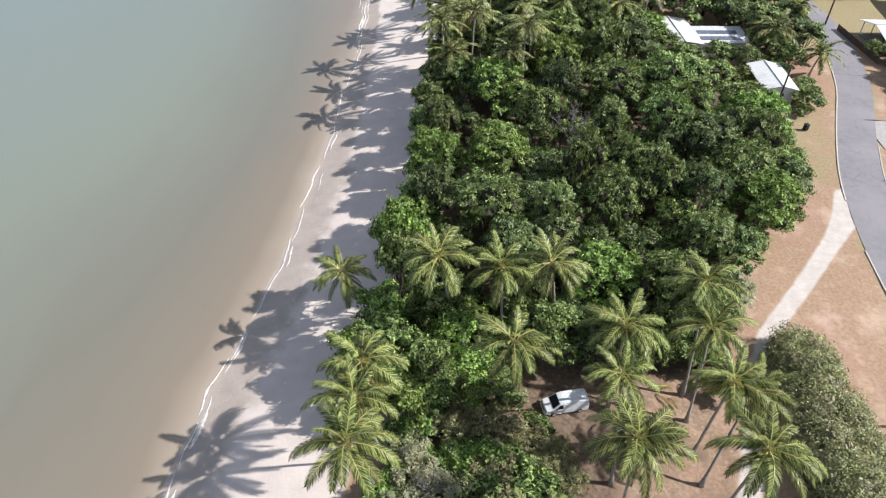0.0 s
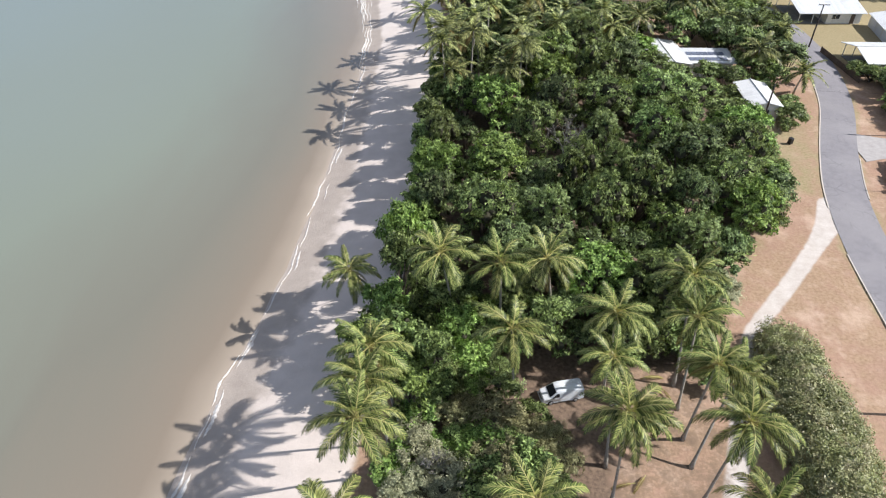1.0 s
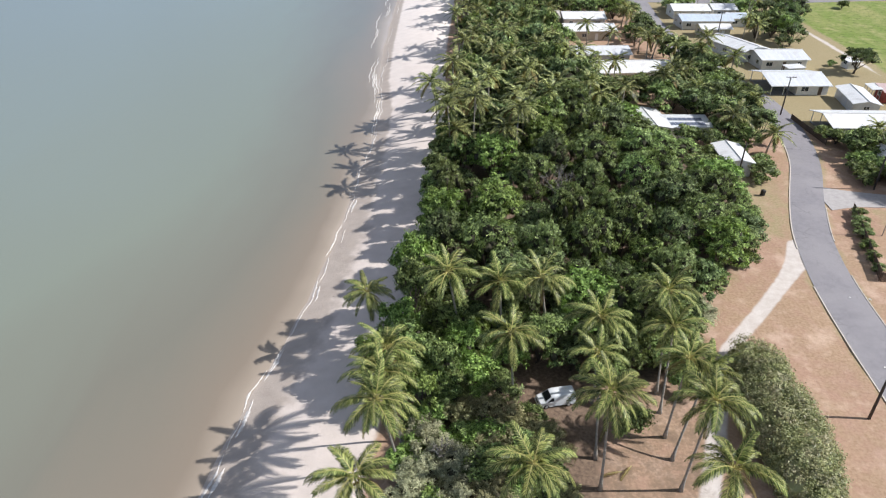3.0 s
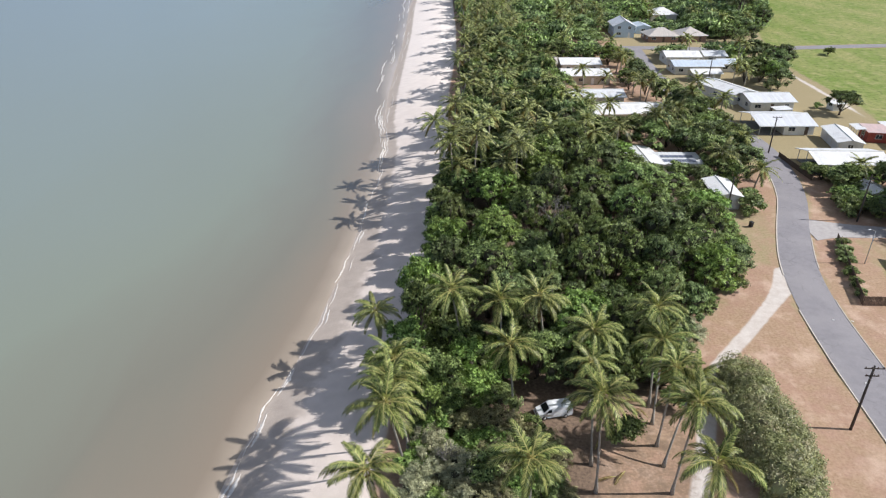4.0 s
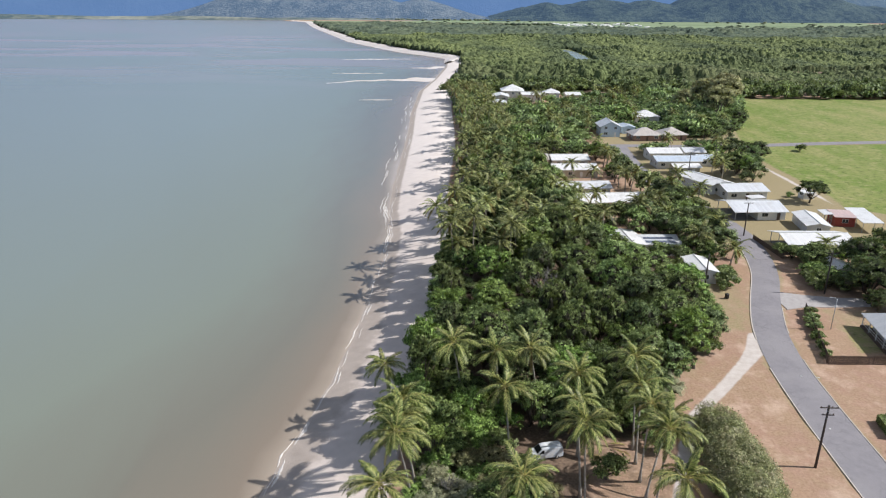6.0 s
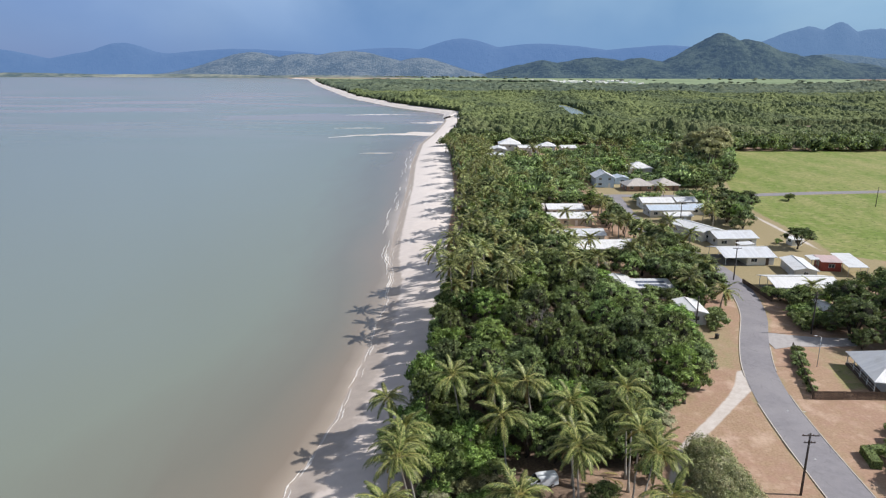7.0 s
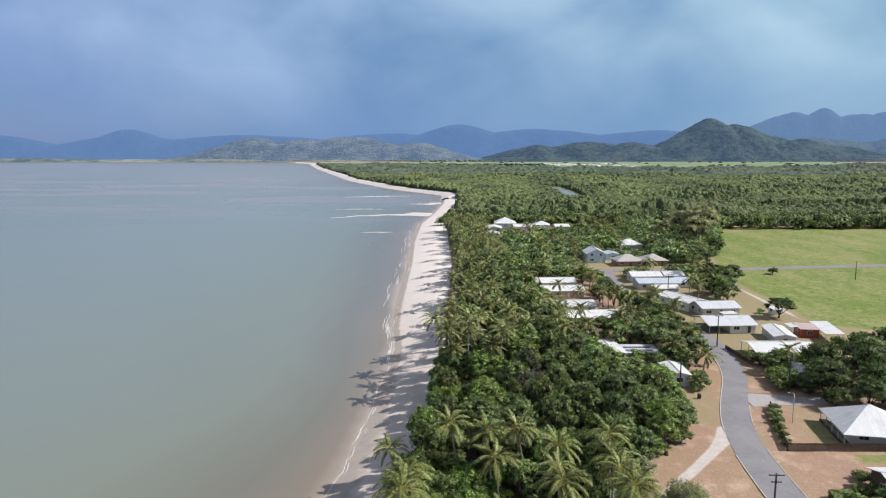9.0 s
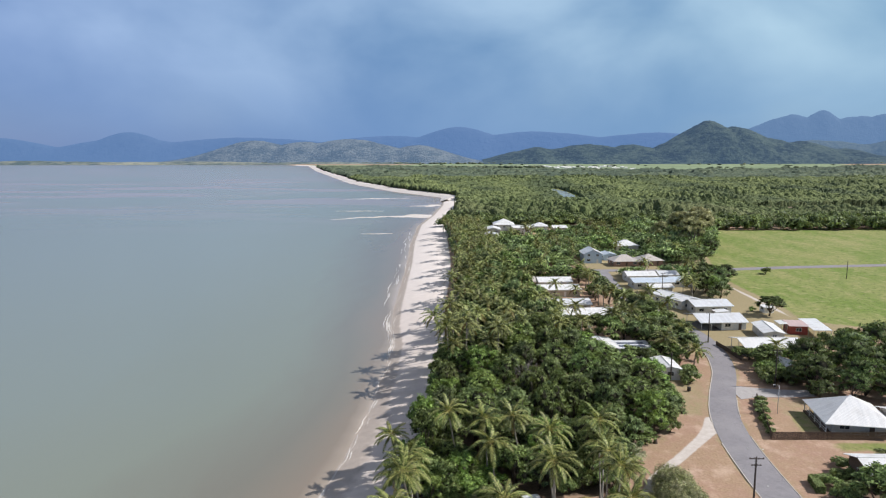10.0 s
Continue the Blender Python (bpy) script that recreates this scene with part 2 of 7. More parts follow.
def car_paint():
    n = Nodes("white_van_paint")
    p = n.coord()
    col = n.mix(n.span(n.noise(p, 2.5, 5), 0.35, 0.7), (0.74, 0.76, 0.78), (0.60, 0.62, 0.63))
    m = n.surface(col, 0.28, None, 0.0, 0.5)
    return m


M["paint"] = car_paint()
M["van_glass"] = plain("tinted_van_glass", (0.012, 0.013, 0.015), (0.008, 0.009, 0.01), 1, 0.35, 0.0, 0.25)
M["chrome"] = glass_material("lamp_glass", (0.5, 0.5, 0.5), 0.1)


def ground_material():
    n = Nodes("ground_earth")
    p = n.position()
    big, mid, fine, grit = n.noise(p, 0.07, 4), n.noise(p, 0.45, 5), n.noise(p, 2.6, 6), n.noise(p, 14.0, 4)
    dirt = n.mix(n.span(fine, 0.3, 0.7), (0.41, 0.265, 0.19), (0.32, 0.205, 0.146))
    straw = n.mix(n.span(fine, 0.35, 0.65), (0.41, 0.285, 0.19), (0.30, 0.205, 0.13))
    turf = n.mix(n.span(fine, 0.35, 0.65), (0.35, 0.29, 0.17), (0.26, 0.225, 0.115))
    base = n.mix(n.span(n.math("ADD", n.math("MULTIPLY", mid, 0.6), n.math("MULTIPLY", big, 0.6)), 0.50, 0.68), dirt, straw)
    base = n.mix(n.span(n.noise(p, 0.16, 8, 0.7), 0.52, 0.66, 0, 0.7), base, (0.55, 0.405, 0.31))
    base = n.mix(n.span(n.noise(n.scaled(p, (1.0, 0.6, 1)), 0.9, 8, 0.75), 0.54, 0.68, 0, 0.6), base, (0.52, 0.38, 0.29))
    base = n.mix(n.span(n.noise(p, 5.0, 6, 0.75), 0.55, 0.68, 0, 0.55), base, (0.24, 0.165, 0.105))
    verge = n.math("ADD", n.attr("verge"), n.math("MULTIPLY", n.math("SUBTRACT", n.noise(p, 0.35, 7, 0.7), 0.5), 1.1))
    base = n.mix(n.span(verge, 0.3, 0.75, 0, 0.9, smooth=True), base, turf)

    def edge(mask, wob=0.55):
        v = n.math("ADD", mask, n.math("MULTIPLY", n.math("SUBTRACT", n.math("ADD", n.math("MULTIPLY", mid, 0.6), n.math("MULTIPLY", fine, 0.4)), 0.5), wob))
        return n.span(v, 0.36, 0.64, smooth=True)

    lush = n.mix(n.span(fine, 0.3, 0.7), (0.125, 0.195, 0.035), (0.195, 0.255, 0.055))
    lush = n.mix(n.span(n.noise(n.scaled(p, (1, 0.35, 1)), 0.05, 7, 0.7), 0.40, 0.64, 0, 0.85), lush, (0.32, 0.30, 0.125))
    lush = n.mix(n.span(n.noise(p, 0.55, 6, 0.75), 0.50, 0.62, 0, 0.85), lush, (0.09, 0.125, 0.03))
    lush = n.mix(n.span(n.noise(p, 0.23, 6, 0.7), 0.52, 0.66, 0, 0.65), lush, (0.38, 0.34, 0.17))
    sep = n.t.nodes.new("ShaderNodeSeparateXYZ")
    n.put(sep, 0, p)
    # beyond y 1200 the fields fade to dull pale green, haze painted into them
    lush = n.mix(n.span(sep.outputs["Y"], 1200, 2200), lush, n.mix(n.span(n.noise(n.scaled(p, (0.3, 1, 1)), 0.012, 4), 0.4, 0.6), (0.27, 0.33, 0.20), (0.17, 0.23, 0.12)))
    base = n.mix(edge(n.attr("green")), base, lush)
    pale = n.mix(n.span(n.noise(p, 0.8, 5, 0.65), 0.35, 0.68), (0.60, 0.555, 0.515), (0.50, 0.445, 0.40))
    base = n.mix(edge(n.attr("track"), 0.45), base, n.mix(n.span(grit, 0.5, 0.75, 0, 0.4), pale, (0.38, 0.31, 0.25)))
    # leaf litter; the same dark brown also paints shade in clearing and yard
    litter = n.mix(n.span(fine, 0.35, 0.7), (0.12, 0.085, 0.062), (0.24, 0.17, 0.12))
    base = n.mix(edge(n.attr("litter"), 0.8), base, litter)
    sand = n.mix(n.span(mid, 0.3, 0.7), (0.69, 0.605, 0.54), (0.60, 0.525, 0.465))
    # sand farther along made paler: extra brightness put into the base colour
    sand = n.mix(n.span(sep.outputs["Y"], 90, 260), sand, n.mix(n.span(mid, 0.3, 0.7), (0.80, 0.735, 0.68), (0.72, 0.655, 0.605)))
    sand = n.mix(n.span(grit, 0.5, 0.75, 0, 0.3), sand, (0.44, 0.40, 0.36))
    wetsand = n.mix(n.span(mid, 0.3, 0.7), (0.47, 0.405, 0.345), (0.40, 0.34, 0.29))
    wet = n.span(n.math("ADD", n.attr("wet"), n.math("MULTIPLY", n.math("SUBTRACT", mid, 0.5), 0.7)), 0.3, 0.7, smooth=True)
    sand = n.mix(wet, sand, wetsand)
    sandm = edge(n.attr("sand"), 0.5)
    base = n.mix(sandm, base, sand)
    rough = n.math("SUBTRACT", 0.95, n.math("MULTIPLY", n.math("MULTIPLY", wet, sandm), 0.35))
    h = n.math("ADD", n.math("MULTIPLY", fine, 0.6), n.math("MULTIPLY", grit, 0.3))
    return n.surface(base, rough, n.bump(h, 0.5, 0.12), 0.0, 0.25)


M["ground"] = ground_material()


def water_material():
    n = Nodes("turbid_sea")
    p = n.position()
    d = n.attr("offshore")
    streak = n.noise(n.scaled(p, (0.5, 0.13, 1)), 0.10, 5, 0.55, 0.6)
    d2 = n.math("ADD", d, n.math("MULTIPLY", n.math("SUBTRACT", streak, 0.5), 0.26))
    r = n.t.nodes.new("ShaderNodeValToRGB")
    n.put(r, "Fac", d2)
    el = r.color_ramp.elements
    el[0].position, el[0].color = 0.0, (0.42, 0.355, 0.295, 1)
    el[1].position, el[1].color = 1.0, (0.205, 0.24, 0.205, 1)
    for pos, c in ((0.05, (0.34, 0.285, 0.225, 1)), (0.13, (0.235, 0.195, 0.15, 1)), (0.30, (0.185, 0.18, 0.144, 1)), (0.55, (0.205, 0.23, 0.184, 1))):
        e = el.new(pos)
        e.color = c
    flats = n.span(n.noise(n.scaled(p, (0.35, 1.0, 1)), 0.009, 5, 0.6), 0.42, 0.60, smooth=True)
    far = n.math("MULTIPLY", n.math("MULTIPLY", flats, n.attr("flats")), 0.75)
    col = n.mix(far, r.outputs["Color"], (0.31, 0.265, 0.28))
    rip = n.noise(n.scaled(p, (1.0, 0.6, 1)), 1.3, 4, 0.6)
    swell = n.noise(n.scaled(p, (1.0, 0.3, 1)), 0.25, 3)
    h = n.math("ADD", n.math("MULTIPLY", rip, 0.35), n.math("MULTIPLY", swell, 0.65))
    return n.surface(col, 0.25, n.bump(h, 0.12, 0.25), 0.0, 0.4)


M["water"] = water_material()


def foam_material():
    n = Nodes("sea_foam")
    p = n.position()
    return n.surface(n.mix(n.span(n.noise(p, 3.0, 6), 0.35, 0.7), (0.74, 0.71, 0.67), (0.54, 0.50, 0.45)), 0.8, None, 0, 0.3)


M["foam"] = foam_material()


def road_material():
    n = Nodes("worn_bitumen")
    p = n.position()
    grit, mid, big = n.noise(p, 18.0, 4), n.noise(p, 0.9, 6, 0.65), n.noise(p, 0.12, 3)
    col = n.mix(n.span(mid, 0.3, 0.7), (0.275, 0.262, 0.278), (0.22, 0.21, 0.224))
    col = n.mix(n.span(big, 0.42, 0.62, 0, 0.6), col, (0.31, 0.295, 0.305))
    col = n.mix(n.span(grit, 0.45, 0.75, 0, 0.5), col, (0.12, 0.115, 0.12))
    crack = n.t.nodes.new("ShaderNodeTexVoronoi")
    crack.feature = "DISTANCE_TO_EDGE"
    wob = n.t.nodes.new("ShaderNodeVectorMath")
    wob.operation = "ADD"
    n.put(wob, 0, p)
    nn = n.t.nodes.new("ShaderNodeTexNoise")
    nn.inputs["Scale"].default_value = 0.8
    n.put(nn, "Vector", p)
    n.put(wob, 1, nn.outputs["Color"])
    n.put(crack, "Vector", wob.outputs[0])
    crack.inputs["Scale"].default_value = 0.35
    lines = n.math("MULTIPLY", n.span(crack.outputs["Distance"], 0.0, 0.035, 1.0, 0.0), n.span(n.noise(p, 0.2, 2), 0.5, 0.6))
    col = n.mix(n.math("MULTIPLY", lines, 0.4), col, (0.10, 0.097, 0.102))
    return n.surface(col, 0.85, n.bump(grit, 0.35, 0.02), 0.0, 0.3)


M["road"] = road_material()
M["drive"] = plain("grey_gravel_drive", (0.40, 0.38, 0.37), (0.31, 0.29, 0.28), 1.2, 0.95, 0.3)
M["sandbank"] = plain("wet_sandbank", (0.78, 0.72, 0.67), (0.62, 0.56, 0.51), 0.05, 0.6, 0.1)


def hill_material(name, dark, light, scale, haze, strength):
    """Wooded hillside kilometres off; the haze before it is painted on as a blue glow of the surface."""
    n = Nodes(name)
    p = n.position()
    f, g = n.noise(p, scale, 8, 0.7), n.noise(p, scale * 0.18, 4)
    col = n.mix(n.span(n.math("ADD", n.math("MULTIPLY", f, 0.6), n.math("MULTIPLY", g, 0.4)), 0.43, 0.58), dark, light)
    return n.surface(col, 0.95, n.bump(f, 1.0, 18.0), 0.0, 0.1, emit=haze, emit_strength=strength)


# last two arguments: haze colour and strength, emitted by the hillside itself
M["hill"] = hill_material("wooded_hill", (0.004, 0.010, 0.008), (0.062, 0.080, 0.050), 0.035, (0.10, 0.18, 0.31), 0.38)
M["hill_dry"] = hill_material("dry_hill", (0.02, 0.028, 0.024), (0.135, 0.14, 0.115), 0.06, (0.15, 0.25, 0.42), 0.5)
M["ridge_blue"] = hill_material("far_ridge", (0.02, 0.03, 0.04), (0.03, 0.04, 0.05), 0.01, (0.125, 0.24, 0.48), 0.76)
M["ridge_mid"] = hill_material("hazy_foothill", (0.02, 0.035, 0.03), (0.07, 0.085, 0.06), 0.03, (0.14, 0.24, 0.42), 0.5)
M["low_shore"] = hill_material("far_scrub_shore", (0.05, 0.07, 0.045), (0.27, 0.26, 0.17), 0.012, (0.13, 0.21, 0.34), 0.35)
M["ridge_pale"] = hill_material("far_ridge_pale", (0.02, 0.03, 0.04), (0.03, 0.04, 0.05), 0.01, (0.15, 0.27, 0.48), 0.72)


def woods_material(name, dark, light, other):
    """Far tree tops: each clump its own tone, and broad stands of another kind between."""
    n = Nodes(name)
    p = n.position()
    col = n.mix(n.math("POWER", n.island(), 1.3), dark, light)
    stand = n.noise(n.scaled(p, (1.0, 0.45, 0.0)), 0.012, 5, 0.62)
    col = n.mix(n.span(stand, 0.46, 0.6, 0, 0.85), col, n.mix(n.island(), dark, other))
    col = n.tint(col, n.span(n.noise(n.scaled(p, (1.0, 0.6, 0.0)), 0.05, 4, 0.6), 0.3, 0.7, 0.65, 1.3))
    return n.surface(col, 0.8, None, 0.0, 0.15)



def canopy_material(name, dark, light, other, leaf_scale):
    """A roof of crowns: each crown its own tone, mottled by sprays of leaves, with broad stands of another kind."""
    n = Nodes(name)
    p = n.position()
    spray = n.noise(p, leaf_scale, 5, 0.7)
    col = n.mix(n.attr("tone"), dark, light)
    stand = n.noise(n.scaled(p, (1.0, 0.3, 0.0)), 0.010, 5, 0.62)
    col = n.mix(n.span(stand, 0.45, 0.58, 0, 0.8), col, n.mix(n.attr("tone"), dark, other))
    col = n.tint(col, n.span(spray, 0.3, 0.7, 0.55, 1.4))
    return n.surface(col, 0.8, n.bump(spray, 0.8, 0.9), 0.0, 0.15)


M["mangrove"] = canopy_material("mangrove_canopy", (0.045, 0.065, 0.028), (0.19, 0.225, 0.085), (0.075, 0.10, 0.055), 0.5)
M["canopy_dark"] = canopy_material("dark_woods_canopy", (0.026, 0.042, 0.018), (0.15, 0.185, 0.07), (0.17, 0.185, 0.085), 0.7)
# both far woods: bluish grey mixed into the base colours to paint distance haze
M["mangrove_haze"] = canopy_material("distant_canopy_haze", (0.045, 0.068, 0.05), (0.145, 0.175, 0.105), (0.085, 0.115, 0.085), 0.16)
M["woods_haze"] = woods_material("distant_woods", (0.085, 0.105, 0.075), (0.22, 0.24, 0.145), (0.15, 0.175, 0.125))

# ---- mesh helpers ----


def raw(name, verts, faces, mats, smooth=False, face_mats=None):
    me = bpy.data.meshes.new(name)
    me.from_pydata([tuple(v) for v in verts] if not isinstance(verts, np.ndarray) else verts.tolist(), [],
                   faces if not isinstance(faces, np.ndarray) else faces.tolist())
    for m in mats if isinstance(mats, (list, tuple)) else [mats]:
        me.materials.append(m)
    if face_mats is not None:
        me.polygons.foreach_set("material_index", face_mats)
    if smooth:
        me.polygons.foreach_set("use_smooth", [True] * len(me.polygons))
    me.update()
    return me


def part(name, data, material, parent, label=""):
    """One mesh object under a thing or a part, from a bmesh or a finished mesh."""
    if isinstance(data, bmesh.types.BMesh):
        me = bpy.data.meshes.new(name)
        data.to_mesh(me)
        data.free()
        me.materials.append(material)
    else:
        me = data
    ob = new(name, me)
    ob.parent = parent
    if label:
        ob["label"] = label
    return ob


def thing(name, m, label, category, group="", kind=""):
    ob = new(name)
    ob.matrix_world = m
    ob.empty_display_size = 0.3
    return tagged(ob, label, category, group, kind)


def setting(name, me, label=""):
    return tagged(new(name, me), label, "", "", "structure")


def box(bm, x0, y0, z0, x1, y1, z1, bevel=0.0):
    r = bmesh.ops.create_cube(bm, size=1.0)
    for v in r["verts"]:
        v.co = Vector(((x0 + x1) / 2 + v.co.x * (x1 - x0), (y0 + y1) / 2 + v.co.y * (y1 - y0), (z0 + z1) / 2 + v.co.z * (z1 - z0)))
    if bevel:
        bmesh.ops.bevel(bm, geom=list({e for v in r["verts"] for e in v.link_edges}), offset=bevel, segments=1, affect="EDGES")
    return bm


def boxed(x0, y0, z0, x1, y1, z1, bevel=0.0):
    return box(bmesh.new(), x0, y0, z0, x1, y1, z1, bevel)


def tube(points, radii, sides=8, cap=True):
    """Vertices and faces of a tapered tube along points."""
    pts = [Vector(p) for p in points]
    verts, faces = [], []
    for i, p in enumerate(pts):
        d = (pts[min(i + 1, len(pts) - 1)] - pts[max(i - 1, 0)]).normalized()
        a = d.orthogonal().normalized() if abs(d.z) < 0.9 else Vector((1, 0, 0)).cross(d).normalized()
        b = d.cross(a)
        for k in range(sides):
            w = 2 * math.pi * k / sides
            verts.append(p + (a * math.cos(w) + b * math.sin(w)) * radii[i])
    for i in range(len(pts) - 1):
        for k in range(sides):
            j = (k + 1) % sides
            faces.append((i * sides + k, i * sides + j, (i + 1) * sides + j, (i + 1) * sides + k))
    if cap:
        faces.append(tuple(range(sides))[::-1])
        faces.append(tuple(range((len(pts) - 1) * sides, len(pts) * sides)))
    return verts, faces


def joined(pieces):
    verts, faces = [], []
    for v, f in pieces:
        k = len(verts)
        verts += list(v)
        faces += [tuple(i + k for i in q) for q in f]
    return verts, faces


# ---- the lie of the land ----
SEA = -2.8
SHORE_Y = [-1600, -200, 38, 50, 56, 69, 84, 112, 144, 163, 194, 291, 381, 486, 572, 700, 848, 986, 1297, 2356, 3400, 3800]
SHORE_X = [-90, -40, -24.7, -23.5, -22.3, -20.9, -19.8, -19.2, -19.2, -22.2, -24.3, -27.8, -32.7, -35.0, -29, -24, -26, -103, -225, -524, -790, -1000]


def shore(y):
    return np.interp(y, SHORE_Y, SHORE_X)


def polygon_mask(x, y, poly, soft):
    """1 inside a polygon, 0 outside, blended over soft metres."""
    px, py = np.array(poly, float).T
    inside = np.zeros(x.shape, bool)
    best = np.full(x.shape, 1e9)
    for i in range(len(px)):
        x0, y0, x1, y1 = px[i - 1], py[i - 1], px[i], py[i]
        cross = (y0 > y) != (y1 > y)
        with np.errstate(divide="ignore", invalid="ignore"):
            inside ^= cross & (x < (x1 - x0) * (y - y0) / (y1 - y0 + 1e-12) + x0)
        dx, dy = x1 - x0, y1 - y0
        t = np.clip(((x - x0) * dx + (y - y0) * dy) / (dx * dx + dy * dy + 1e-9), 0, 1)
        best = np.minimum(best, np.hypot(x - x0 - t * dx, y - y0 - t * dy))
    return np.clip(0.5 + np.where(inside, best, -best) / soft, 0, 1)


def steps(stops):
    """Coordinates from (start, step) stops."""
    out = []
    for (a, st), (b, _) in zip(stops, stops[1:]):
        n = max(1, round((b - a) / st))
        out += [a + (b - a) * i / n for i in range(n)]
    return np.array(out + [stops[-1][0]])


FOREST = [(-5.5, 46), (10, 50), (24, 52), (29, 57), (33, 69), (42, 79), (45, 87), (46.5, 95), (45, 104), (43, 122), (30, 150), (-1, 170), (-3, 125), (-4, 80)]
PALM_STRIP = [(-2.5, 99), (11, 99), (14, 116), (28, 120), (26, 170), (18, 260), (10, 420), (-14, 420), (-2, 300), (-2, 220)]
YARDS = [(60, 128), (110, 136), (124, 160), (118, 200), (135, 262), (140, 300), (140, 400), (60, 400), (60, 200)]
FIELD_NEAR = [(124, 264), (113.5, 248), (112.5, 219), (113, 187), (110.5, 167), (140, 150), (420, 120), (420, 300), (206, 277), (160, 270)]
FIELD_FAR = [(119, 268), (160, 277), (206, 284), (420, 306), (420, 450), (290, 441), (164, 434)]
LAWN = [(66, 77), (68.5, 89), (79, 89), (79, 76)]
VERGE = [(69, 68), (69, 73), (100, 74), (100, 68)]
VERGE_LEFT = [(44, 84), (52, 84), (57, 98), (60, 118), (50, 118)]
TRACK = [(21.5, 26), (24, 34.5), (27, 42), (30, 50.5), (33.2, 57.4), (39.5, 64.8), (43.4, 69.6), (46.6, 73.6), (49.5, 77.5), (52.6, 82.5)]
TRACK_WIDTH = [1.8, 1.8, 2.0, 2.0, 1.8, 1.9, 2.0, 2.2, 3.0, 4.5]
FIELD_TRACK = [(107, 160), (109.5, 172), (110.2, 187), (109.8, 219), (108.8, 247), (113, 258)]
FAR_FIELDS = [(-420, 3500), (-200, 2750), (300, 2330), (560, 2230), (1000, 2250), (1400, 2600), (2000, 3400), (2300, 4300), (0, 4600)]


MAIN = [(50.2, -120), (50.3, 20), (50.8, 41), (51.5, 58), (52.7, 73), (55.3, 86), (60.8, 101), (65.6, 112), (68.9, 124), (71, 138), (71, 150), (68, 170), (64, 190), (62.5, 209), (63, 230), (65, 259)]


ROAD_WIDTH = [6.2, 6.2, 6.2, 6.2, 6.0, 5.7, 5.4, 5.4, 5.7, 6.0, 6.0, 6.0, 6.0, 6.0, 6.0, 6.0]


def track_mask(x, y):
    """1 on the worn wheel track, fading at its edges."""
    best = np.full(x.shape, -9.0)
    legs = list(zip(TRACK, TRACK[1:], TRACK_WIDTH, TRACK_WIDTH[1:])) + [(a, b, 0.8, 0.8) for a, b in zip(FIELD_TRACK, FIELD_TRACK[1:])]
    for (x0, y0), (x1, y1), w0, w1 in legs:
        dx, dy = x1 - x0, y1 - y0
        t = np.clip(((x - x0) * dx + (y - y0) * dy) / (dx * dx + dy * dy), 0, 1)
        best = np.maximum(best, (w0 + (w1 - w0) * t) / 2 - np.hypot(x - x0 - t * dx, y - y0 - t * dy))
    return np.clip(0.5 + best / 1.6, 0, 1)


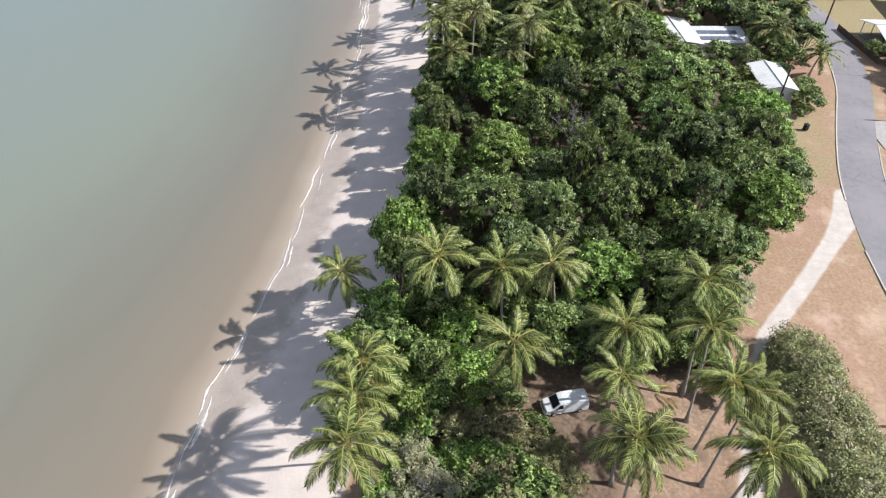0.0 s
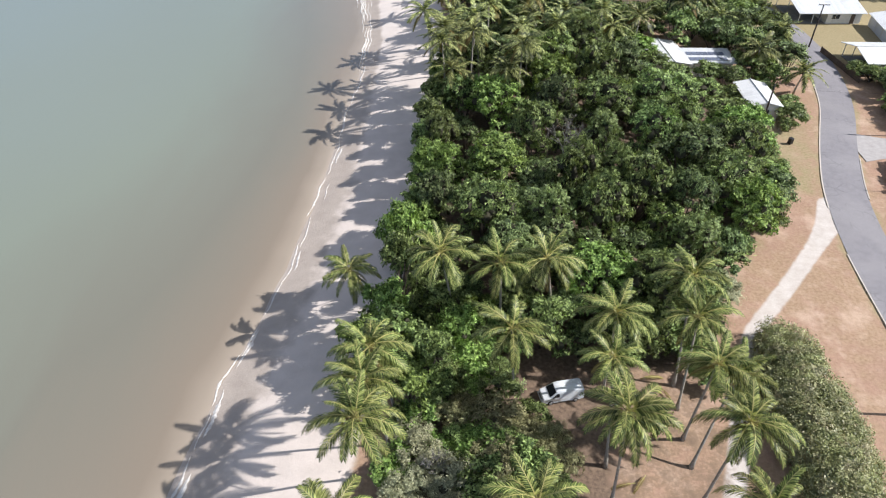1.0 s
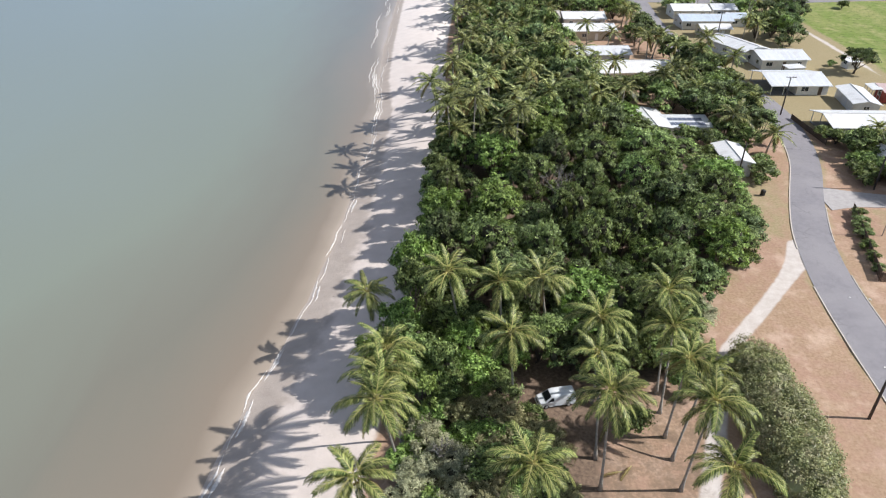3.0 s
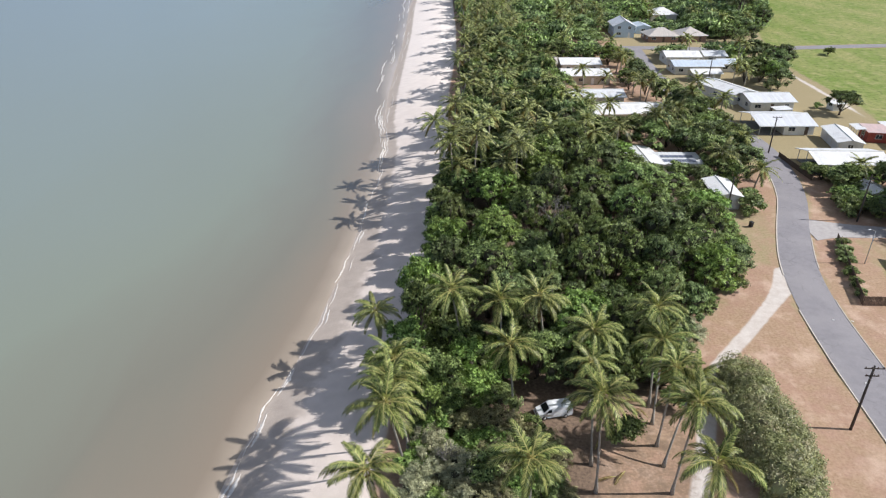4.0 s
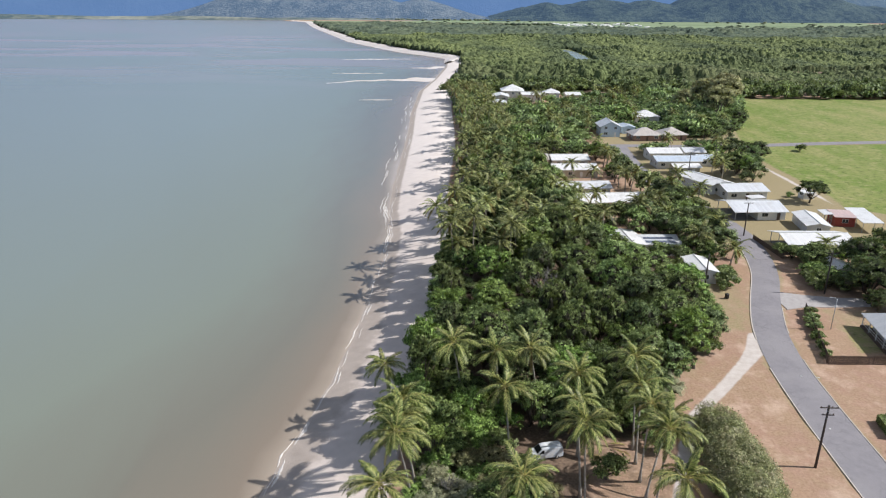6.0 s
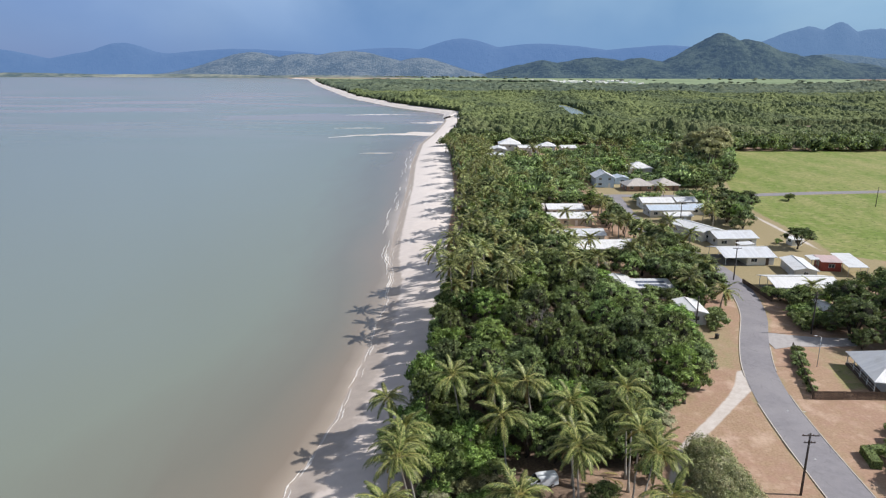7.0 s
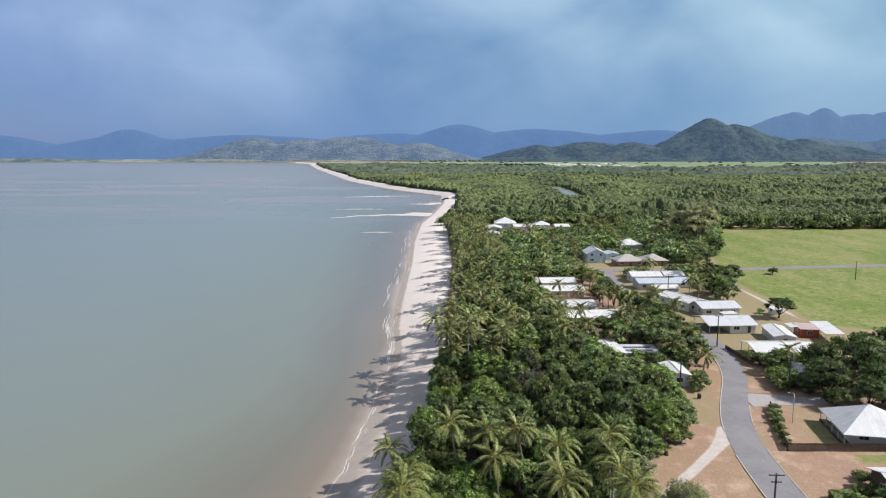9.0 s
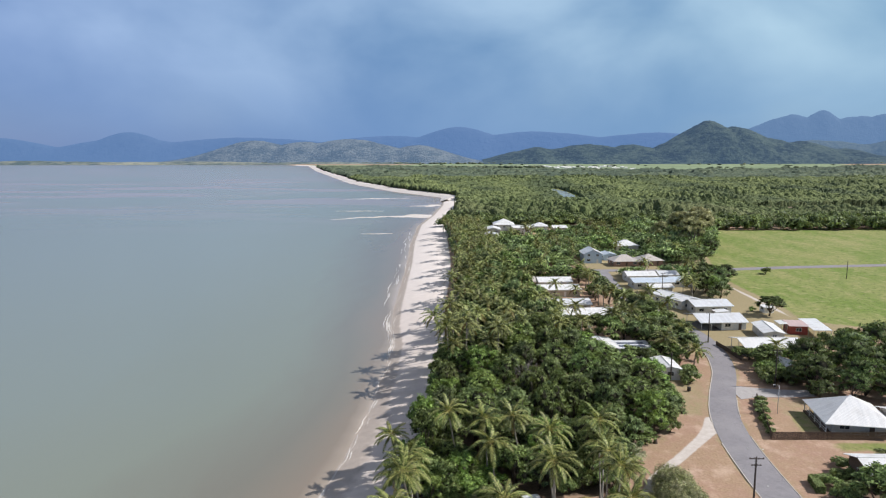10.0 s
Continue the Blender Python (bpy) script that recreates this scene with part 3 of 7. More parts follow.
def build_ground():
    xs = steps([(-4400, 300), (-1100, 22), (-120, 8), (-48, 2), (-34, 1), (-4, 1.25), (20, 0.8), (52, 1.25), (100, 2.5), (140, 6), (320, 25), (900, 120), (4400, 120)])
    ys = steps([(-1500, 150), (-150, 20), (10, 2.0), (30, 0.8), (80, 1.25), (130, 2.0), (200, 4), (440, 12), (900, 40), (4800, 40)])
    x, y = np.meshgrid(xs, ys)
    d = x - shore(y)
    t = np.clip(d / 16, 0, 1)
    z = np.where(d < 0, SEA + np.where(y > 700, -2.5, 0.09 * np.maximum(d, -20)), SEA - SEA * (0.35 * t + 0.65 * (1 - (1 - t) ** 1.6)))
    far = y > 3930
    z = np.where(far, np.clip((y - 3930) * 0.02, 0, 1.0) + SEA * (y < 3990), z)
    wob = 0.05 * np.sin(x * 0.7 + 1.3 * np.sin(y * 0.31)) * np.sin(y * 0.53 + x * 0.11)
    z = z + wob * (t > 0.3) * (y < 500)
    idx = np.arange(x.size).reshape(x.shape)
    quads = np.stack([idx[:-1, :-1], idx[:-1, 1:], idx[1:, 1:], idx[1:, :-1]], -1).reshape(-1, 4)
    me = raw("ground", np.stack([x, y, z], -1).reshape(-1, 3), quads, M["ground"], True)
    width = np.interp(y, [0, 60, 120, 250, 420, 560, 900, 1400], [18, 15.5, 15, 22, 24, 20, 16, 22])
    sand = np.clip(0.5 + (width - d) / 3.0, 0, 1) * (y < 3700)
    wet = np.clip(1.0 - (d - 1.5) / np.interp(y, [85, 140], [6.5, 2.5]), 0, 1)
    forest = polygon_mask(x, y, FOREST, 3)
    strip = polygon_mask(x, y, PALM_STRIP, 4)
    beyond = np.clip((y - 446) / 20, 0, 1) * np.interp(y, [620, 820], [1, 0])
    # ground under far woods coloured green so gaps between crowns seem lit
    lit_gap_green = np.interp(y, [620, 820], [0, 0.9]) * (y < 3600) * (d > 24)
    # woods get litter; clearing and timber-house yard polygons are shade painted with it
    litter = np.maximum.reduce([forest, strip * 0.9, beyond, polygon_mask(x, y, [(-6, 25), (9, 25), (12, 44), (13, 52), (-5, 60)], 4) * 0.85, polygon_mask(x, y, [(59.5, 46), (59.5, 55), (63, 59.5), (80, 62), (80, 46)], 1.5) * 0.95, polygon_mask(x, y, [(6, 28), (15, 28), (17, 52), (6, 54)], 4) * 0.75, polygon_mask(x, y, [(8, 28), (24, 28), (28, 40), (29, 54), (8, 54)], 6) * 0.48])
    green = np.maximum.reduce([polygon_mask(x, y, f, 4) * np.interp(x, [108, 122, 165], [0.58, 0.72, 1.0]) for f in (FIELD_NEAR, FIELD_FAR)] + [polygon_mask(x, y, f, 2.5) * k for f, k in ((LAWN, 0.52), (VERGE, 0.58))]
                              + [lit_gap_green, polygon_mask(x, y, VERGE_LEFT, 5) * 0.3, polygon_mask(x, y, FAR_FIELDS, 120) * 0.8, (y > 3930) * 0.85,
                                 polygon_mask(x, y, [(-20, 421), (-12, 421), (-15, 500), (-22, 481)], 5)])
    litter = np.where(polygon_mask(x, y, FAR_FIELDS, 120) > 0.3, 0, litter)
    along = np.interp(y, [q[1] for q in MAIN], [q[0] for q in MAIN])
    off_road = np.abs(x - along) - 3.2
    verge = np.maximum.reduce([0.62 * np.exp(-np.maximum(off_road, 0) / 1.0) * (y < 180), polygon_mask(x, y, VERGE_LEFT, 5) * 0.6, polygon_mask(x, y, [(66, 77), (68.5, 96), (80, 96), (80, 76)], 3) * 0.55,
                               polygon_mask(x, y, YARDS, 8) * 0.92, polygon_mask(x, y, [(26, 56), (33, 60), (45, 80), (52, 98), (46, 98), (36, 76)], 3) * 0.42])
    for name, v in (("sand", sand), ("wet", wet), ("verge", verge), ("litter", litter), ("green", green), ("track", track_mask(x, y))):
        a = me.attributes.new(name, "FLOAT", "POINT")
        a.data.foreach_set("value", v.astype(np.float32).ravel())
    setting("ground", me, "dry tan earth with sand beach and green fields")


def build_water():
    off = np.array([-3900, -2900, -2000, -1400, -1000, -700, -450, -300, -220, -160, -115, -80, -56, -40, -28, -19, -12, -7, -3.5, -1.2, 0.4, 1.6])
    ys = steps([(-1400, 120), (-150, 15), (20, 2.5), (180, 6), (440, 15), (900, 50), (3980, 50)])
    u, y = np.meshgrid(off, ys)
    x = u + shore(y) + 0.35 * np.sin(y * 0.21) * (u > -15) + 0.12 * np.sin(y * 0.83 + 1) * (u > -15)
    z = np.full(x.shape, SEA)
    idx = np.arange(x.size).reshape(x.shape)
    quads = np.stack([idx[:-1, :-1], idx[:-1, 1:], idx[1:, 1:], idx[1:, :-1]], -1).reshape(-1, 4)
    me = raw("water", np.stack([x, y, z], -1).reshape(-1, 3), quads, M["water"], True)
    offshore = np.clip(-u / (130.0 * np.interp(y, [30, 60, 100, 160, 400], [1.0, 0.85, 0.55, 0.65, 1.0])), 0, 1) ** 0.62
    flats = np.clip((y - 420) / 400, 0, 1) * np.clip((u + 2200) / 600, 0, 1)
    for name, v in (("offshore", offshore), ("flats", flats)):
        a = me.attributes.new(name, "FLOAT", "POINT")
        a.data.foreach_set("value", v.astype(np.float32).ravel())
    setting("water", me, "calm turbid grey-green sea, brown along the shore")


build_ground()
build_water()


def ribbon(name, pts, widths, z, material, label, crown=0.0, smooth_n=8):
    """A strip laid along a line, with thickness."""
    p = np.array(pts, float)
    s = np.r_[0, np.cumsum(np.hypot(*np.diff(p, axis=0).T))]
    n = max(4, int(s[-1] / 2.0))
    q = np.linspace(0, s[-1], n)
    x, y, w = np.interp(q, s, p[:, 0]), np.interp(q, s, p[:, 1]), np.interp(q, s, widths if len(np.shape(widths)) else [widths] * len(p))
    for _ in range(smooth_n):
        x[1:-1], y[1:-1] = (x[:-2] + 2 * x[1:-1] + x[2:]) / 4, (y[:-2] + 2 * y[1:-1] + y[2:]) / 4
    dx, dy = np.gradient(x), np.gradient(y)
    ln = np.hypot(dx, dy)
    nx, ny = dy / ln, -dx / ln
    verts, faces = [], []
    rows = (-0.5, -0.25, 0, 0.25, 0.5)
    for i in range(n):
        for r in rows:
            verts.append((x[i] + nx[i] * w[i] * r, y[i] + ny[i] * w[i] * r, z + crown * (1 - 4 * r * r)))
        for r in (0.5, -0.5):
            verts.append((x[i] + nx[i] * w[i] * r, y[i] + ny[i] * w[i] * r, z - 0.25))
    for i in range(n - 1):
        a, b = i * 7, (i + 1) * 7
        faces += [(a + k, a + k + 1, b + k + 1, b + k) for k in range(6)]
    setting(name, raw(name, verts, faces, material), label)
    return x, y, nx, ny, w


CROSS = [(44, 258), (66, 262), (95, 262), (125, 266), (160, 273.5), (206, 280.5), (420, 303)]
line = ribbon("road", MAIN, ROAD_WIDTH, 0.07, M["road"], "worn grey bitumen road with faint cracks", 0.05)
ribbon("road_cross", CROSS, 6.0, 0.06, M["road"], "pale grey bitumen side street", 0.04)
ribbon("pavement_driveway", [(62.6, 99.5), (67, 99.5), (73, 98.6), (80, 99)], [9.5, 6.5, 5, 4], 0.055, M["drive"], "pale grey gravel driveway", 0, 2)


def kerb(side, y0, y1, name):
    """A low concrete kerb along one side of the road."""
    x, y, nx, ny, w = line
    keep = [i for i in range(len(x)) if y0 <= y[i] <= y1]
    verts, faces = [], []
    for i in keep:
        a, b = w[i] / 2 + 0.0, w[i] / 2 + 0.17
        for o, z in ((a, 0.0), (a, 0.12), (b, 0.125), (b, -0.1)):
            verts.append((x[i] + side * nx[i] * o, y[i] + side * ny[i] * o, z))
    for k in range(len(keep) - 1):
        a, b = 4 * k, 4 * k + 4
        faces += [(a + j, a + j + 1, b + j + 1, b + j) for j in range(3)]
    setting(name, raw(name, verts, faces, M["concrete"]), "pale concrete road kerb")


kerb(-1, -100, 72.5, "kerb")
kerb(-1, 80, 150, "kerb_north")
kerb(1, -100, 76, "kerb_east")
kerb(1, 84, 97, "kerb_verge")

# ---- hills and far distance ----


def ridge(name, y, depth, peaks, x0, x1, material, label, rough, seed, base=0.0, power=1.8):
    """A range of hills: smooth bumps along x with gullies, steeper at the back."""
    nx, ny = 240, 34
    xs, vs = np.linspace(x0, x1, nx), np.linspace(0, 1, ny)
    top = np.full(nx, base)
    for px, h, w in peaks:
        top = np.maximum(top, h * np.exp(-np.abs((xs - px) / w) ** power))
    verts, faces = [], []
    for j, v in enumerate(vs):
        prof = min(1.0, math.sin(min(v / 0.72, 1.0) * math.pi / 2) ** 1.15) if v <= 0.72 else 1.0 - ((v - 0.72) / 0.28) ** 1.5
        for i in range(nx):
            q = Vector((xs[i] * 0.004, v * depth * 0.006, seed))
            n1 = noise.fractal(q, 1.0, 2.1, 5)
            n2 = noise.fractal(q * 4.3, 1.0, 2.1, 4)
            z = top[i] * prof * (1 + rough * (n1 * (0.35 + 0.65 * (1 - v)) + 0.25 * n2)) - 2
            verts.append((xs[i], y + (v - 0.72) * depth, z))
    for j in range(ny - 1):
        for i in range(nx - 1):
            a = j * nx + i
            faces.append((a, a + 1, a + nx + 1, a + nx))
    setting(name, raw(name, verts, faces, material, True), label)


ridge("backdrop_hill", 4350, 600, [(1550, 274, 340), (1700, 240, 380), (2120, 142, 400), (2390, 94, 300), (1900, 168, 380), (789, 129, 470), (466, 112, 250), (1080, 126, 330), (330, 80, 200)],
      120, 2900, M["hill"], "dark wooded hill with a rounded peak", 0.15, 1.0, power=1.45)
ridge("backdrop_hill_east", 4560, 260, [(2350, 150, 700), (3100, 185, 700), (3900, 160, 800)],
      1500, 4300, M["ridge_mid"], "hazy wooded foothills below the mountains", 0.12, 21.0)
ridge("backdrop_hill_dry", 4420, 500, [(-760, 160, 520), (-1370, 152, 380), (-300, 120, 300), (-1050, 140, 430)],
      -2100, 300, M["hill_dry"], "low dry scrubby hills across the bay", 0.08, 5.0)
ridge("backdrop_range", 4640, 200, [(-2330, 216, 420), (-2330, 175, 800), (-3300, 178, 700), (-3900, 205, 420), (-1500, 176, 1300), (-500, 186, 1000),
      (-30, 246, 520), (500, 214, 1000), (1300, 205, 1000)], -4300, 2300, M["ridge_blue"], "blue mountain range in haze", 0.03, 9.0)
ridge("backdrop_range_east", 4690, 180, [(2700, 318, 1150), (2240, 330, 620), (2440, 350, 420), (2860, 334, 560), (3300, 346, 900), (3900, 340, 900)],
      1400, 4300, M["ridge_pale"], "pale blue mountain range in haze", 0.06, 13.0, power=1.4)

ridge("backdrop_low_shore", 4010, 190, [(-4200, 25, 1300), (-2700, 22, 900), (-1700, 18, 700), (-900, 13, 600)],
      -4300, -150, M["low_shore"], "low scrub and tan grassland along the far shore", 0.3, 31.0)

# ---- plants: meshes ----


def leaves_at(points, normals, lens, rng, droop=0.12, slim=0.5, loose=0.36):
    """One three-cornered leaf at each point, in a random direction across its normal."""
    n = len(points)
    nrm = normals + rng.normal(0, loose, (n, 3))
    nrm /= np.linalg.norm(nrm, axis=1, keepdims=True)
    along = np.cross(nrm, rng.normal(0, 1, (n, 3)))
    along /= np.linalg.norm(along, axis=1, keepdims=True) + 1e-9
    side = np.cross(nrm, along)
    ln = lens[:, None]
    a = points - along * ln * 0.4 - side * ln * slim * 0.5
    b = points - along * ln * 0.4 + side * ln * slim * 0.5
    c = points + along * ln * 0.6 - nrm * ln * droop
    verts = np.stack([a, b, c], 1).reshape(-1, 3)
    return verts, np.arange(3 * n).reshape(-1, 3)


def ico(sub):
    bm = bmesh.new()
    bmesh.ops.create_icosphere(bm, subdivisions=sub, radius=1.0)
    v = np.array([p.co[:] for p in bm.verts])
    f = np.array([[p.index for p in q.verts] for q in bm.faces])
    bm.free()
    return v, f


ICO1 = ico(1)


def crown_mesh(name, seed, radius, height, lobes, leaves, leaf_len, material, slim=0.5, core=0.62, low=0.0, bunch=22):
    """A crown of leafy lobes round z = 0 .. height: bunches of leaves over lumps of branches coloured dark for the
    shade within, with gaps between the lobes.
    """
    rng = np.random.default_rng(seed)
    cs, rs = [], []
    for k in range(lobes):
        w = k * 2.39996 + rng.uniform(-0.4, 0.4)
        u = (k + 0.5) / lobes
        rr = radius * 0.78 * math.sqrt(u) * rng.uniform(0.85, 1.15)
        zz = height * (0.2 + (0.64 - low) * math.sqrt(1 - u * u)) + rng.uniform(-0.08, 0.08) * height
        cs.append((rr * math.cos(w), rr * math.sin(w), zz))
        rs.append(radius * rng.uniform(0.19, 0.35) * (1.15 if lobes < 14 else 1.0))
    cs, rs = np.array(cs), np.array(rs)
    V, F, mats, k = [], [], [], 0
    share = rs**2 / (rs**2).sum()
    for c, r, s in zip(cs, rs, share):
        n = max(4, int(leaves * s / 11))
        d = rng.normal(0, 1, (n, 3))
        d /= np.linalg.norm(d, axis=1, keepdims=True)
        d[:, 2] = np.where(d[:, 2] < -0.35, -d[:, 2], d[:, 2])
        rad = r * rng.uniform(0.72, 1.16, n)
        q = c + d * rad[:, None] * (1.0, 1.0, 0.88)
        ok = np.ones(n, bool)
        for c2, r2 in zip(cs, rs):
            if c2 is not c:
                ok &= np.linalg.norm((q - c2) / (1, 1, 0.88), axis=1) > r2 * 0.74
        tilt = d[ok] + rng.normal(0, 0.45, (int(ok.sum()), 3)) + (0, 0, 0.25)
        q, tilt = np.repeat(q[ok], bunch, 0), np.repeat(tilt, bunch, 0)
        p = q + rng.normal(0, leaf_len * 0.42, q.shape) * (1, 1, 0.55)
        v, f = leaves_at(p, tilt, 0.72 * leaf_len * rng.uniform(0.6, 1.25, len(p)), rng, slim=slim, loose=0.26)
        V.append(v)
        F.append(f + k)
        mats += [0] * len(f)
        k += len(v)
        # dark lump filling the lobe: inner shade given as colour
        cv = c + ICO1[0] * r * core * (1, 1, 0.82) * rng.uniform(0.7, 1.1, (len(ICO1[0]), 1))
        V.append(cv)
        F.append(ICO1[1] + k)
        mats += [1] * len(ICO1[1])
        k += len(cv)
    return raw(name, np.concatenate(V), np.concatenate(F), [material, M["twig_shade"]], False, mats), cs


def trunk_mesh(name, cs, drop, r, seed, material):
    """A tapered trunk that divides into limbs towards the lobes of its crown."""
    rng = np.random.default_rng(seed)
    fork = Vector((rng.uniform(-0.3, 0.3), rng.uniform(-0.3, 0.3), -0.15 * drop))
    pieces = [tube([(0, 0, -drop - 0.15), (fork.x * 0.3, fork.y * 0.3, -drop * 0.6), fork], [r * 1.35, r, r * 0.8], 7)]
    for c in cs[:: max(1, len(cs) // 6)]:
        mid = fork.lerp(Vector(c), 0.5) + Vector((rng.uniform(-0.3, 0.3), rng.uniform(-0.3, 0.3), 0.2))
        pieces.append(tube([fork - Vector((0, 0, 0.1)), mid, Vector(c)], [r * 0.55, r * 0.35, r * 0.12], 5))
    v, f = joined(pieces)
    return raw(name, v, f, material, True)


TREES = {}


def tree_kind(key, name, label, category, seed, radius, height, drop, lobes, leaves, leaf_len, leaf, slim=0.5, bark="bark", low=0.0):
    """One tree, kept as the pattern for its copies: drop is the clear height under the crown."""
    TREES.setdefault(key, []).append((name, label, category, seed, radius, height, drop, lobes, leaves, leaf_len, leaf, slim, bark, low))


BUILT = {}


def plant(key, x, y, scale, rng, z=0.0, group="", tall=1.0):
    """Plants the next pattern of a kind: the first of each is built, the rest are copies."""
    spec = TREES[key][rng.randrange(len(TREES[key]))]
    name, label, category, seed, radius, height, drop, lobes, leaves, leaf_len, leaf, slim, bark, low = spec
    m = Matrix.Translation((x, y, z)) @ Matrix.Rotation(rng.uniform(0, 6.283), 4, "Z") @ Matrix.Diagonal((*[scale * rng.uniform(0.92, 1.08)] * 2, scale * tall, 1))
    if spec not in BUILT:
        ob = thing(name, Matrix.Identity(4), label, category, group)
        crown, cs = crown_mesh("crown", seed, radius, height, lobes, leaves, leaf_len, M[leaf], slim, low=low)
        c = part("crown", crown, None, ob)
        c.location.z = drop
        t = part("trunk", trunk_mesh("trunk", cs, drop, 0.05 * radius + 0.04, seed, M[bark]), None, ob)
        t.location.z = drop
        ob.matrix_world = m
        BUILT[spec] = ob
        return ob
    ob = copy_thing(BUILT[spec], Matrix.Identity(4))
    ob.matrix_basis = m
    return ob


for i in range(4):
    tree_kind("forest", "broadleaf_tree", "dense green broadleaf tree in coastal forest", "tree", 10 + i, 4.2, 7.4, 1.3, 26 + i, 4600, 0.47, "leaf")
for i in range(2):
    tree_kind("dark", "broadleaf_tree", "fine-leaved dark green tree in coastal forest", "tree", 15 + 60 * i, 4.0, 7.4, 1.3, 26, 4600, 0.45, "leaf_dark")
for i in range(2):
    tree_kind("bright", "broadleaf_tree", "bright green broad-leaved tree in coastal forest", "tree", 20 + i, 4.0, 7.2, 1.4, 24, 4600, 0.48, "leaf_bright", 0.6)
for i in range(3):
    tree_kind("forest_back", "broadleaf_tree", "dense green broadleaf tree in coastal forest", "tree", 90 + i, 4.2, 7.4, 1.0, 18 + i, 2000, 0.66, ("leaf", "leaf", "leaf_dark")[i])
tree_kind("olive", "broadleaf_tree", "grey-green fine-leaved tree in coastal forest", "tree", 24, 3.8, 7.2, 1.4, 24, 4800, 0.40, "leaf_olive")
for i in range(2):
    tree_kind("edge", "broadleaf_tree", "leafy tree with foliage down to the ground at the forest edge", "tree", 80 + i, 3.2, 7.0, 0.3, 13, 2500, 0.52, ("leaf", "leaf_dark")[i], low=0.3)
for i in range(2):
    tree_kind("fringe", "beach_almond_tree", "broad-leaved green tree leaning over the sand", "tree", 84 + i, 3.1, 5.6, 1.6, 16, 2600, 0.5, "leaf_bright" if i else "leaf", 0.6)
for i in range(2):
    tree_kind("shrub", "shrub", "leafy green shrub under coconut palms", "shrub", 30 + i, 2.2, 2.6, 0.5, 7, 1500, 0.44, "leaf_bright", 0.6, low=0.25)
    tree_kind("shrub_dark", "shrub", "dark green shrub under coconut palms", "shrub", 34 + i, 2.2, 2.6, 0.5, 7, 1400, 0.44, "leaf", 0.55, low=0.25)
    tree_kind("shrub_olive", "shrub", "olive green shrub in the beach thicket", "shrub", 36 + i, 2.1, 2.8, 0.5, 8, 1900, 0.36, "leaf_olive", 0.45, low=0.25)
    tree_kind("shrub_grey", "shrub", "grey-green wispy shrub beside the beach", "shrub", 38 + i, 2.1, 3.0, 0.5, 8, 1900, 0.36, "leaf_grey", 0.34, low=0.25)
    tree_kind("shrub_brown", "shrub", "brownish dry-leaved shrub beside the clearing", "shrub", 42 + i, 2.1, 2.4, 0.5, 8, 1900, 0.38, "leaf_brown", 0.35, low=0.25)
for i in range(2):
    tree_kind("hedge", "rounded_bush", "large rounded grey-green bush on bare ground", "bush", 46 + i, 4.2, 5.0, 0.4, 13, 7000, 0.32, "leaf_hedge", 0.45, low=0.35)
for i in range(4):
    tree_kind("garden", "garden_tree", "dark green garden tree between houses", "tree", 50 + i, 4.2, 7.0, 0.2, 14, 1250, 0.92, ("leaf", "leaf_dark", "leaf", "leaf_dark")[i])
tree_kind("garden_light", "garden_tree", "light green garden tree between houses", "tree", 56, 3.8, 6.2, 0.2, 13, 1500, 0.8, "leaf_bright")
tree_kind("garden_light", "garden_tree", "olive green garden tree between houses", "tree", 57, 3.8, 6.2, 0.2, 13, 1500, 0.8, "leaf_olive")
for i in range(2):
    tree_kind("big", "shade_tree", "large spreading dark green shade tree", "tree", 60 + i, 6.0, 8.6, 0.2, 24, 3600, 0.76, "leaf_deep", low=0.04)
tree_kind("round", "shade_tree", "dense round dark green tree beside the field", "tree", 68, 4.6, 6.6, 1.4, 16, 2600, 0.7, "leaf_deep", low=0.2)
tree_kind("tan", "she_oak_tree", "tall tan-green feathery she-oak tree", "tree", 64, 6.0, 11.0, 3.0, 16, 3000, 1.05, "leaf_tan", 0.45)
tree_kind("bush", "garden_bush", "rounded green garden bush", "bush", 70, 2.2, 2.4, 0.3, 7, 1200, 0.5, "leaf", 0.5, low=0.3)
tree_kind("bush", "garden_bush", "light green garden bush", "bush", 71, 2.2, 2.4, 0.3, 7, 1200, 0.5, "leaf_olive", 0.5, low=0.3)


# ---- coconut palms ----


